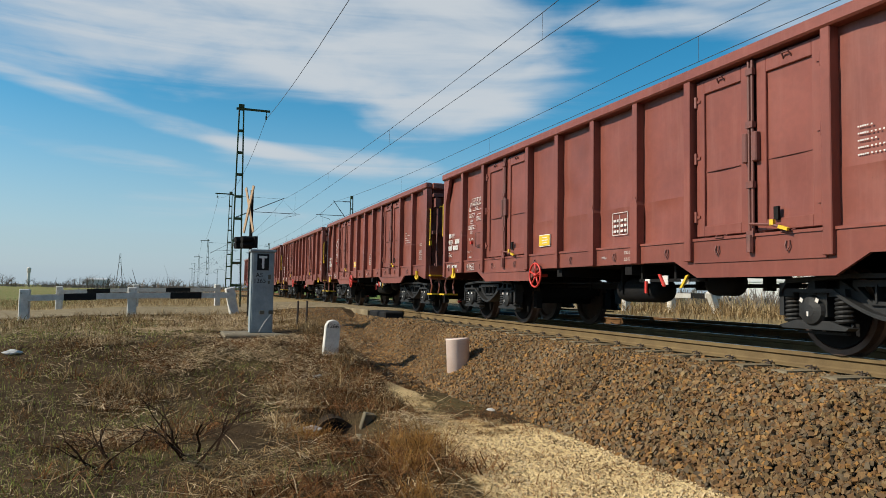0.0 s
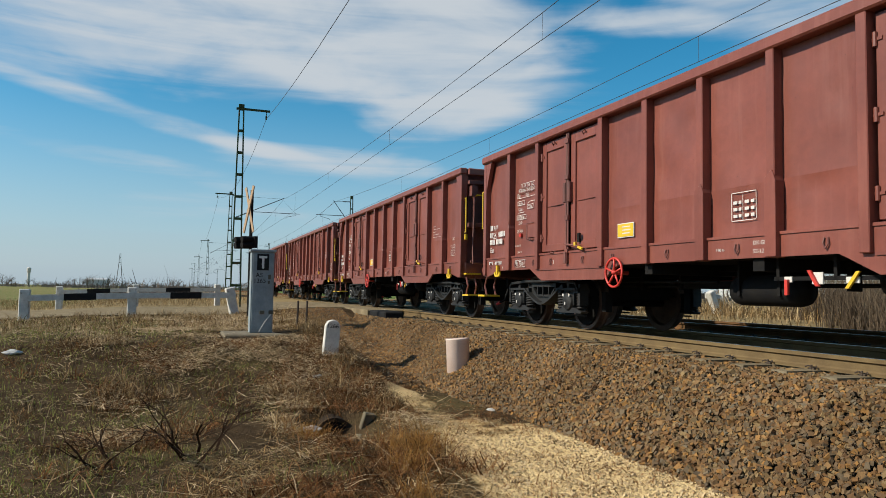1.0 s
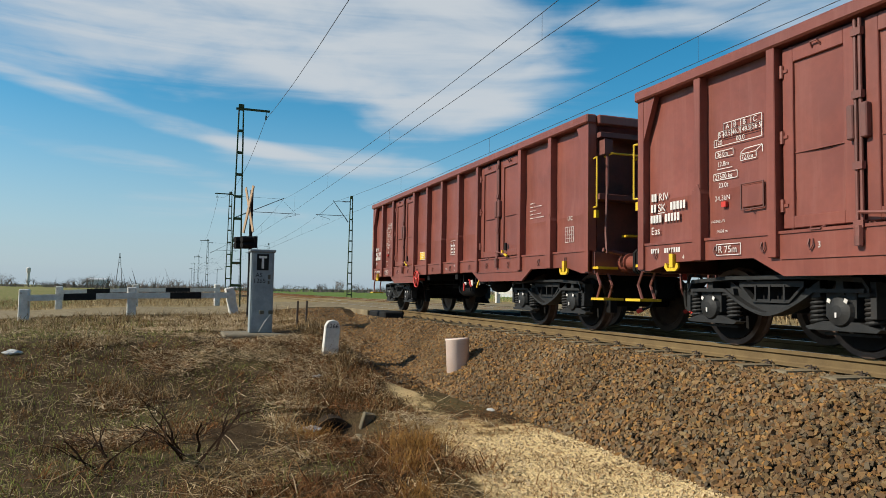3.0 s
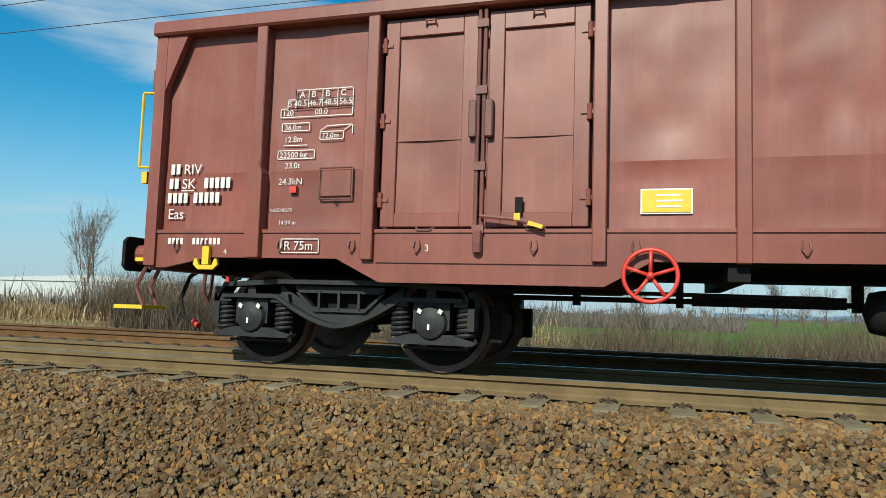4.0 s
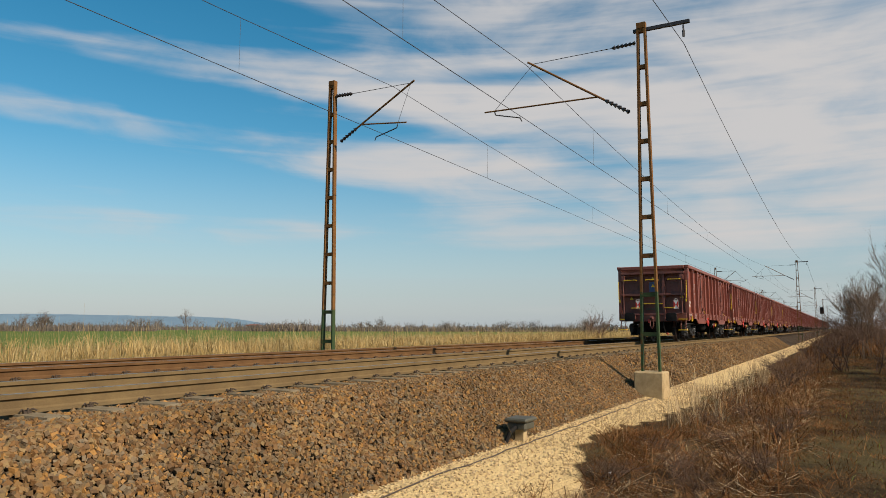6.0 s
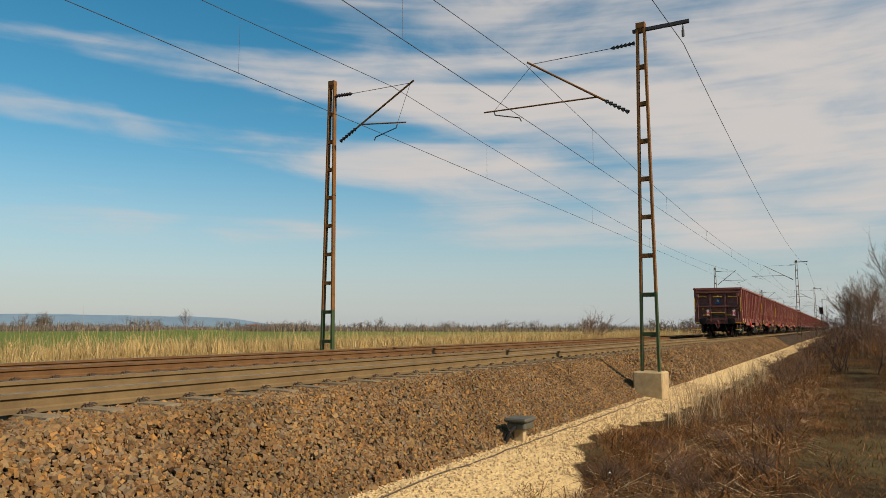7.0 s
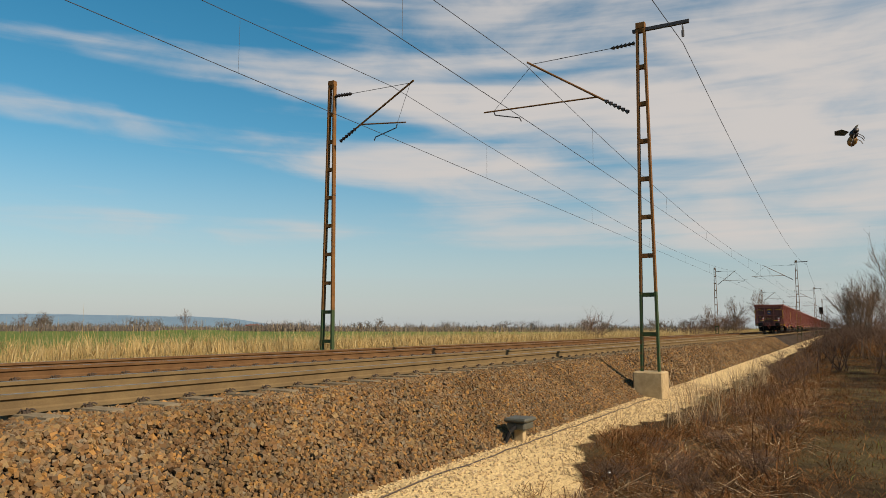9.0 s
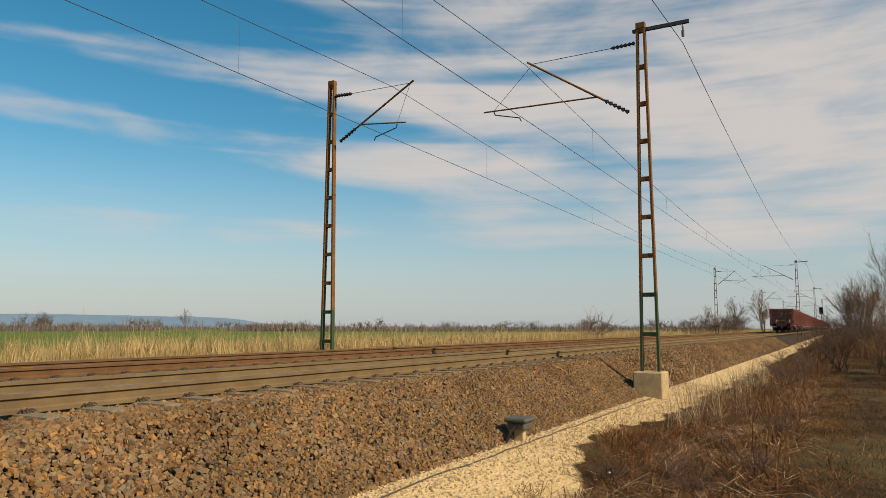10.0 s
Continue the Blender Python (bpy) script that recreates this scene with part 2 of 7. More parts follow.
M = dict(
    wagon=mat("wagon_paint", (0.235, 0.068, 0.046), (0.185, 0.052, 0.036), 0.44, 0, 1.1, 0.05, 14, third=(0.165, 0.05, 0.036), third_at=(0.52, 0.78), third_scale=1.7, rand=0.07, spec=0.45, streak=(0.255, 0.092, 0.067)),
    wagon_end=mat("wagon_end_paint", (0.19, 0.062, 0.048), (0.13, 0.047, 0.038), 0.6, 0, 1.7, 0.3, 24, third=(0.07, 0.035, 0.03), third_at=(0.55, 0.75)),
    black=mat("underframe_black", (0.01, 0.01, 0.011), (0.015, 0.014, 0.013), 0.8, 0, 6, 0.3, 50, spec=0.12),
    # bogie grey is lowered to hold the deep shade under the wagon body
    bogie=mat("bogie_grey", (0.016, 0.0165, 0.017), (0.027, 0.027, 0.027), 0.6, 0, 5, 0.3, 60, third=(0.045, 0.034, 0.027), third_at=(0.62, 0.8), spec=0.3),
    tyre=mat("wheel_tread", (0.16, 0.10, 0.07), (0.10, 0.065, 0.05), 0.5, 0.5, 8, 0.2),
    yellow=plain("yellow_paint", (0.80, 0.52, 0.02), 0.5),
    red=plain("red_paint", (0.62, 0.045, 0.03), 0.45),
    white=plain("white_paint", (0.78, 0.77, 0.74), 0.6),
    letter=plain("lettering_white", (0.74, 0.71, 0.67), 0.6),
    grey=plain("grey_plate", (0.085, 0.083, 0.06), 0.6),
    blue=plain("blue_plate", (0.03, 0.09, 0.22), 0.5),
    rubber=mat("black_rubber", (0.016, 0.016, 0.016), (0.024, 0.023, 0.022), 0.85, 0, 8.0, 0.1, 90.0, spec=0.1),
    rail=mat("rail_rust", (0.19, 0.135, 0.068), (0.14, 0.098, 0.052), 0.85, 0.0, 3, 0.3, 70, spec=0.03),
    rail2=mat("rail_red_rust", (0.16, 0.09, 0.042), (0.115, 0.062, 0.03), 0.85, 0.0, 3, 0.3, 70, spec=0.03),
    steel=mat("rail_head_steel", (0.36, 0.34, 0.32), (0.26, 0.24, 0.22), 0.35, 0.9, 5, 0.1),
    sleeper=mat("sleeper_concrete", (0.26, 0.215, 0.145), (0.18, 0.145, 0.095), 0.95, 0, 5, 0.5, 60, rand=0.12, spec=0.0),
    stone=pieces("ballast_stone", [(0.10, 0.062, 0.034), (0.195, 0.103, 0.042), (0.155, 0.118, 0.075), (0.32, 0.165, 0.05), (0.085, 0.064, 0.042), (0.25, 0.17, 0.08), (0.16, 0.083, 0.033), (0.18, 0.148, 0.10)]),
    pebble=pieces("sand_pebble", [(0.46, 0.345, 0.19), (0.58, 0.45, 0.26), (0.36, 0.26, 0.14), (0.52, 0.39, 0.215), (0.40, 0.29, 0.16)], value=0.15),
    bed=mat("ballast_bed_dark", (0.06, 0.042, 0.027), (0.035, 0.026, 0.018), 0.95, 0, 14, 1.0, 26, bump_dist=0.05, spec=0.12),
    concrete=mat("weathered_concrete", (0.50, 0.385, 0.22), (0.36, 0.27, 0.15), 0.95, 0, 6, 0.5, 70, spec=0.03),
    whitewash=mat("whitewashed_concrete", (0.70, 0.68, 0.62), (0.55, 0.52, 0.46), 0.85, 0, 7, 0.6, 50, third=(0.30, 0.26, 0.20), third_at=(0.62, 0.74), third_scale=7, spec=0.12),
    mast=mat("rusty_green_mast", (0.20, 0.098, 0.032), (0.15, 0.07, 0.026), 0.75, 0, 4, 0.3, 50, spec=0.12),
    green=mat("green_mast_paint", (0.035, 0.075, 0.035), (0.05, 0.07, 0.03), 0.7, 0, 4, 0.3, 50, third=(0.13, 0.065, 0.025), third_at=(0.55, 0.7), third_scale=5, spec=0.12),
    cabinet=mat("grey_blue_cabinet", (0.29, 0.335, 0.35), (0.20, 0.24, 0.26), 0.7, 0, 4, 0.2, 40, third=(0.22, 0.24, 0.24), third_at=(0.62, 0.8), third_scale=4),
    pipe=mat("pinkish_plastic", (0.76, 0.60, 0.52), (0.70, 0.54, 0.46), 0.5, 0, 4, 0.05),
    wood=mat("bare_wood", (0.48, 0.33, 0.20), (0.38, 0.25, 0.15), 0.8, 0, 9, 0.3),
    clip=plain("rail_clip_iron", (0.06, 0.04, 0.026), 0.8),
    wire=plain("wire_dark", (0.035, 0.035, 0.04), 0.6),
    insulator=plain("insulator_brown", (0.03, 0.022, 0.02), 0.35),
    dry=pieces("dry_grass", [(0.41, 0.285, 0.135), (0.22, 0.14, 0.062), (0.66, 0.50, 0.28), (0.045, 0.029, 0.014), (0.28, 0.17, 0.07), (0.09, 0.053, 0.023)], bump=0, value=0.55, leafy=0.15, patch=2.2),
    straw=pieces("bleached_straw", [(0.52, 0.39, 0.22), (0.70, 0.56, 0.36), (0.30, 0.19, 0.09), (0.60, 0.46, 0.28), (0.14, 0.09, 0.05)], bump=0, value=0.35, leafy=0.15, patch=2.0),
    tuft=pieces("orange_dry_tuft", [(0.46, 0.25, 0.07), (0.30, 0.15, 0.045), (0.55, 0.33, 0.11)], bump=0, value=0.35, leafy=0.4, patch=6.0),
    greengrass=pieces("green_grass", [(0.21, 0.24, 0.05), (0.33, 0.32, 0.11), (0.135, 0.18, 0.033)], bump=0, value=0.5, leafy=0.4, patch=3.0),
    reed=pieces("dry_reed", [(0.60, 0.44, 0.19), (0.46, 0.32, 0.13), (0.70, 0.55, 0.28), (0.38, 0.26, 0.11)], bump=0, value=0.3, leafy=0.35, patch=1.2),
    weed=pieces("brown_weed", [(0.17, 0.07, 0.026), (0.26, 0.115, 0.042), (0.05, 0.023, 0.011), (0.32, 0.185, 0.08), (0.13, 0.052, 0.021)], bump=0, value=0.6, leafy=0.12, patch=1.6),
    bark=mat("grey_bark", (0.11, 0.088, 0.07), (0.075, 0.06, 0.05), 0.9, 0, 6, 0.4, spec=0.12),
    twig=mat("twig_brown", (0.17, 0.118, 0.08), (0.12, 0.08, 0.055), 0.9, 0, 3, 0.2, spec=0.12),
    # distance haze is put into the hills' blue base colour
    hill=mat("haze_blue_hill", (0.15, 0.25, 0.33), (0.13, 0.22, 0.30), 1.0, 0, 0.01, 0.0),
    asphalt=mat("worn_road", (0.30, 0.24, 0.15), (0.18, 0.14, 0.085), 0.95, 0, 2.6, 0.8, 12, bump_dist=0.04, spec=0.02),
    plastic=mat("litter_white", (0.55, 0.54, 0.50), (0.42, 0.41, 0.38), 0.7),
    roof=plain("red_roof", (0.35, 0.10, 0.06), 0.8),
    hall=plain("pale_hall", (0.55, 0.56, 0.56), 0.7),
    bee_dark=plain("bee_black", (0.03, 0.022, 0.018), 0.5),
    bee_gold=plain("bee_gold", (0.35, 0.18, 0.04), 0.6),
)

# ---- mesh tools ----


def box(bm, x0, x1, y0, y1, z0, z1):
    v = [bm.verts.new((x, y, z)) for z in (z0, z1) for x, y in ((x0, y0), (x1, y0), (x1, y1), (x0, y1))]
    for f in ((3, 2, 1, 0), (4, 5, 6, 7), (0, 1, 5, 4), (1, 2, 6, 5), (2, 3, 7, 6), (3, 0, 4, 7)):
        bm.faces.new([v[i] for i in f])
    return v


def prism(bm, pts, y0, y1):
    """A convex or star-shaped outline of (x, z), extruded in y."""
    a, b = [bm.verts.new((x, y0, z)) for x, z in pts], [bm.verts.new((x, y1, z)) for x, z in pts]
    bm.faces.new(a), bm.faces.new(b[::-1])
    for i in range(len(pts)):
        j = (i + 1) % len(pts)
        bm.faces.new((a[j], a[i], b[i], b[j]))


def cyl(bm, p0, p1, r, seg=10, r1=None):
    p0, p1 = Vector(p0), Vector(p1)
    q = (p1 - p0).to_track_quat("Z", "Y")
    r1 = r if r1 is None else r1
    rings = []
    for p, rad in ((p0, r), (p1, r1)):
        rings.append([bm.verts.new(p + q @ Vector((rad * math.cos(2 * math.pi * i / seg), rad * math.sin(2 * math.pi * i / seg), 0))) for i in range(seg)])
    for i in range(seg):
        j = (i + 1) % seg
        bm.faces.new((rings[0][i], rings[0][j], rings[1][j], rings[1][i]))
    bm.faces.new(rings[0][::-1]), bm.faces.new(rings[1])


def tube(bm, pts, r, seg=6):
    for a, b in zip(pts, pts[1:]):
        cyl(bm, a, b, r, seg)


def lathe(bm, profile, centre, axis="y", seg=28):
    """profile: (radius, along the axis) pairs, closed at both ends where the radius is 0."""
    cx, cy, cz = centre
    rings = []
    for r, a in profile:
        ring = []
        for i in range(seg):
            c, s = r * math.cos(2 * math.pi * i / seg), r * math.sin(2 * math.pi * i / seg)
            p = (cx + c, cy + a, cz + s) if axis == "y" else (cx + c, cy + s, cz + a) if axis == "z" else (cx + a, cy + c, cz + s)
            ring.append(bm.verts.new(p))
        rings.append(ring)
    for a, b in zip(rings, rings[1:]):
        for i in range(seg):
            j = (i + 1) % seg
            bm.faces.new((a[i], a[j], b[j], b[i]))
    bm.faces.new(rings[0][::-1]), bm.faces.new(rings[-1])


def helix(bm, centre, R, r, height, turns, seg=12, sub=5):
    cx, cy, cz = centre
    g = []
    for i in range(turns * seg + 1):
        a = 2 * math.pi * i / seg
        ring = []
        for j in range(sub):
            b = 2 * math.pi * j / sub
            d = R + r * math.cos(b)
            ring.append(bm.verts.new((cx + d * math.cos(a), cy + d * math.sin(a), cz + height * i / (turns * seg) + r * math.sin(b))))
        g.append(ring)
    for p, q in zip(g, g[1:]):
        for j in range(sub):
            bm.faces.new((p[j], q[j], q[(j + 1) % sub], p[(j + 1) % sub]))
    bm.faces.new(g[0][::-1]), bm.faces.new(g[-1])


def torus(bm, centre, R, r, axis="y", seg=24, sub=7):
    cx, cy, cz = centre
    g = []
    for i in range(seg):
        a = 2 * math.pi * i / seg
        ring = []
        for j in range(sub):
            b = 2 * math.pi * j / sub
            d, h = R + r * math.cos(b), r * math.sin(b)
            u, v = d * math.cos(a), d * math.sin(a)
            ring.append(bm.verts.new((cx + u, cy + h, cz + v) if axis == "y" else (cx + u, cy + v, cz + h)))
        g.append(ring)
    for i in range(seg):
        for j in range(sub):
            bm.faces.new((g[i][j], g[(i + 1) % seg][j], g[(i + 1) % seg][(j + 1) % sub], g[i][(j + 1) % sub]))


def mesh_of(name, bm, material, bevel=0.0, smooth=False):
    bmesh.ops.recalc_face_normals(bm, faces=bm.faces)
    if bevel:
        bmesh.ops.bevel(bm, geom=list(bm.edges), offset=bevel, segments=1, affect="EDGES")
    me = bpy.data.meshes.new(name)
    bm.to_mesh(me)
    bm.free()
    if material is not None:
        me.materials.append(material)
    if smooth:
        for p in me.polygons:
            p.use_smooth = True
    return me


def part(name, bm, material, parent, label="", bevel=0.0, smooth=False):
    ob = new(name, mesh_of(name, bm, material, bevel, smooth))
    ob.parent = parent
    return tagged(ob, label) if label else ob


def part_mesh(name, me, parent, m=None, label=""):
    ob = new(name, me)
    ob.parent = parent
    if m is not None:
        ob.matrix_basis = m
    return tagged(ob, label) if label else ob


def thing(name, label, category, group="", kind="", at=(0, 0, 0)):
    ob = new(name)
    ob.empty_display_size = 0.2
    ob.location = at
    return tagged(ob, label, category, group, kind)


def raw(name, verts, faces, material):
    """A mesh from numpy arrays: verts (n, 3), faces (m, k)."""
    me = bpy.data.meshes.new(name)
    verts, faces = np.asarray(verts, np.float32), np.asarray(faces, np.int32)
    k = faces.shape[1]
    me.vertices.add(len(verts))
    me.vertices.foreach_set("co", verts.ravel())
    me.loops.add(faces.size)
    me.loops.foreach_set("vertex_index", faces.ravel())
    me.polygons.add(len(faces))
    me.polygons.foreach_set("loop_start", np.arange(0, faces.size, k, dtype=np.int32))
    me.update(calc_edges=True)
    me.polygons.foreach_set("use_smooth", np.zeros(len(faces), bool))
    me.validate()
    if material is not None:
        me.materials.append(material)
    return me


def lettering(name, words, material, parent, label="", side=True):
    """Words as flat meshes: (text, x, y, z, height); on a face that looks along -y, or (side=False) along -x."""
    bm = bmesh.new()
    for text, x, y, z, h in words:
        cu = bpy.data.curves.new("words", "FONT")
        cu.body, cu.size, cu.fill_mode = text, h * 1.38, "FRONT"
        ob = bpy.data.objects.new("words", cu)
        me = bpy.data.meshes.new_from_object(ob)
        turn = pose(x, y, z, 90, 0, 0) if side else pose(x, y, z, 90, 0, -90)
        me.transform(turn)
        bm.from_mesh(me)
        bpy.data.objects.remove(ob), bpy.data.curves.remove(cu), bpy.data.meshes.remove(me)
    me = bpy.data.meshes.new(name)
    bm.to_mesh(me)
    bm.free()
    me.materials.append(material)
    return part_mesh(name, me, parent, None, label)


# ---- the lie of the land ----
TRACK_Y, TRACK2_Y, HALF = 7.17, 11.17, 1.5
TOE, SHOULDER = 4.0, 5.25


def step(a, b, v):
    t = min(1.0, max(0.0, (v - a) / (b - a)))
    return t * t * (3 - 2 * t)


def ground_z(x, y):
    """Height of the soil (rail tops are at 0)."""
    z = -1.05 + 0.05 * noise.noise((x * 0.35, y * 0.35, 1.0)) + 0.02 * noise.noise((x * 1.7, y * 1.7, 4.0))
    if y < 30:
        rise = step(-9.0, -14.0, x) * (1 - 0.35 * step(-50, -75, x))
        top = -0.32 + 0.27 * step(0.5, 4.5, y) - 0.32 * step(-1.0, -9.0, y)
        z = z + (top - z) * rise * (1 - step(20.0, 28.0, y))
    # the ditch beside the sand strip, further along
    z -= 0.30 * step(3.0, 7.0, x) * math.exp(-((y - 1.9) / 0.9) ** 2)
    z -= 0.45 * math.exp(-(((x + 8.5) / 0.72) ** 2 + ((y - 1.86) / 0.46) ** 2) ** 2)
    near_crossing = step(-9.0, -12.0, x)
    if 2.5 < y < 15.5:
        toe = -0.98 - 0.06 * step(-8.0, -10.0, x) + 0.17 * step(-11.5, -15.0, x) + 0.24 * step(-14.6, -18.0, x) + 0.33 * step(-17.5, -22.0, x)
        z = z + (toe - z) * step(3.2 - 0.65 * near_crossing, 4.2 - 0.7 * near_crossing, y) * (1 - step(14.3, 15.5, y)) * (1 - step(-21.5, -23.4, x))
    z -= 0.25 * step(15.0, 60.0, abs(y - 5)) * (1 if y > 5 else 0.4)
    return z


def ballast_z(y):
    """Upper face of the ballast across both tracks."""
    if y < SHOULDER:
        return -0.2 - (SHOULDER - y) / (SHOULDER - TOE) * 0.86
    if y > 13.1:
        return -0.2 - (y - 13.1) / 1.25 * 0.86
    return -0.2 - 0.028 * step(SHOULDER, 5.6, y) * 0.75 - 0.05 * math.exp(-((y - 9.17) / 0.6) ** 2)


def soil_material():
    m = mat("soil_and_field", (0.2, 0.15, 0.09), bump=1.0, fine=22, bump_dist=0.05, rough=0.95, spec=0.03)
    nt = m.node_tree
    n, link = nt.nodes.new, nt.links.new
    at = n("ShaderNodeVertexColor")
    at.layer_name = "cover"
    sep = n("ShaderNodeSeparateColor")
    link(at.outputs[0], sep.inputs[0])
    co = n("ShaderNodeTexCoord")

    def nz(s, d=6):
        x = n("ShaderNodeTexNoise")
        x.inputs["Scale"].default_value, x.inputs["Detail"].default_value, x.inputs["Roughness"].default_value = s, d, 0.65
        link(co.outputs["Object"], x.inputs["Vector"])
        return x.outputs[0]

    def mixed(f, a, b):
        x = n("ShaderNodeMixRGB")
        for i, v in enumerate((f, a, b)):
            if isinstance(v, tuple):
                x.inputs[i].default_value = (*v, 1)
            else:
                link(v, x.inputs[i])
        return x.outputs[0]

    def rng(v, a, b):
        r = n("ShaderNodeMapRange")
        r.inputs["From Min"].default_value, r.inputs["From Max"].default_value = a, b
        link(v, r.inputs[0])
        return r.outputs[0]

    def edge(mask):
        a = n("ShaderNodeMath")
        a.operation = "ADD"
        link(mask, a.inputs[0])
        s = n("ShaderNodeMath")
        s.operation = "MULTIPLY_ADD"
        link(nz(3.5), s.inputs[0])
        s.inputs[1].default_value, s.inputs[2].default_value = 0.9, -0.45
        link(s.outputs[0], a.inputs[1])
        return rng(a.outputs[0], 0.4, 0.6)
    soil = mixed(rng(nz(2.2), 0.35, 0.65), (0.035, 0.023, 0.012), (0.08, 0.054, 0.03))
    soil = mixed(rng(nz(0.5), 0.5, 0.65), soil, (0.095, 0.075, 0.035))
    sand = mixed(rng(nz(7.0), 0.3, 0.7), (0.68, 0.51, 0.26), (0.55, 0.40, 0.195))
    sand = mixed(rng(nz(45.0, 2), 0.55, 0.75), sand, (0.27, 0.20, 0.11))
    field = mixed(rng(nz(0.05), 0.35, 0.65), (0.095, 0.142, 0.035), (0.12, 0.160, 0.047))
    meadow = mixed(rng(nz(0.4), 0.35, 0.65), (0.30, 0.22, 0.11), (0.20, 0.155, 0.08))
    col = mixed(edge(sep.outputs[0]), soil, sand)
    col = mixed(edge(sep.outputs[2]), col, meadow)
    col = mixed(edge(sep.outputs[1]), col, field)
    link(col, nt.nodes["Principled BSDF"].inputs["Base Color"])
    return m


def sand_at(x, y):
    lobe = 0.45 * math.exp(-((x - 11.0) / 1.5) ** 2) - 0.45 * step(3.0, 5.0, x) * step(9.0, 7.6, x)
    a = step(3.1 + lobe - 0.3 * step(2.0, 5.0, x), 3.6 + lobe - 0.35 * step(2.0, 5.0, x), y + 0.25 * noise.noise((x * 0.5, 0, 2.0)) + 0.28 * noise.noise((x * 1.9, y * 1.2, 5.0))) * (1 - step(4.3, 4.6, y))
    b = math.exp(-(((x + 5.2) / 4.3) ** 2 + ((y - 3.3) / 0.98) ** 2) ** 2) * (0.8 + 0.35 * noise.noise((x * 1.3, y * 1.3, 9.0)))
    b = max(b, 0.85 * math.exp(-(((x + 0.5) / 3.5) ** 2 + ((y - 2.9) / 1.1) ** 2) ** 2))
    return max(a * step(-8.0, -6.0, x), b, 0.85 * math.exp(-((x + 11.3) / 2.4) ** 2 - ((y - 3.2 - 0.1 * noise.noise((x, 0, 0))) / 0.42) ** 2))


def make_ground():
    def spread(lo, hi, d, far):
        v, out = lo, []
        while v <= hi:
            out.append(v)
            v += d
        g = d
        a, b = [], []
        x = out[-1]
        while x < far:
            g *= 1.22
            x += g
            b.append(x)
        g, x = d, lo
        while x > -far:
            g *= 1.22
            x -= g
            a.append(x)
        return a[::-1] + out + b
    xs, ys = spread(-32, 34, 0.3, 3500), spread(-7, 8, 0.22, 3500)
    nx, ny = len(xs), len(ys)
    verts = np.array([(x, y, ground_z(x, y)) for x in xs for y in ys])
    i, j = np.meshgrid(np.arange(nx - 1), np.arange(ny - 1), indexing="ij")
    a = (i * ny + j).ravel()
    faces = np.stack([a, a + ny, a + ny + 1, a + 1], 1)
    me = raw("ground", verts, faces, soil_material())
    col = me.color_attributes.new("cover", "FLOAT_COLOR", "POINT")
    data = np.zeros((len(verts), 4), np.float32)
    for k, (x, y, z) in enumerate(verts):
        far_side = step(19.5, 22.0, y)
        west = 0.5 * step(-30, -45, x) * step(-3.0, -7.0, y)
        data[k] = (sand_at(x, y), max(far_side, west), max(step(13.5, 15.0, y), 0.8 * step(-26, -33, x)), 1)
    col.data.foreach_set("color", data.ravel())
    for p in me.polygons:
        p.use_smooth = True
    return tagged(new("ground", me), "dry grassy soil, pale sand strip and green field", "ground", kind="structure")


ground = make_ground()


def make_ballast():
    ys = [TOE - 0.12, TOE, 4.4, 4.8, SHOULDER, 5.7, 7.0, 8.6, 9.17, 9.8, 11.2, 12.6, 13.1, 14.4]
    xs = [-400, -150] + list(np.arange(-80, 120, 1.0)) + [160, 300, 700]
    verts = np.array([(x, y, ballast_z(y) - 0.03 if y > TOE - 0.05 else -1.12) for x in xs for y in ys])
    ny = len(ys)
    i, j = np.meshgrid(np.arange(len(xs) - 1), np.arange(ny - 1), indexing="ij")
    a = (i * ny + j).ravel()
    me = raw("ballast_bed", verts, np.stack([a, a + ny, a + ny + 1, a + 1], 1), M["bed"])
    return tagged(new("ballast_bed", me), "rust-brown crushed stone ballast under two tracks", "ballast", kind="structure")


ballast = make_ballast()


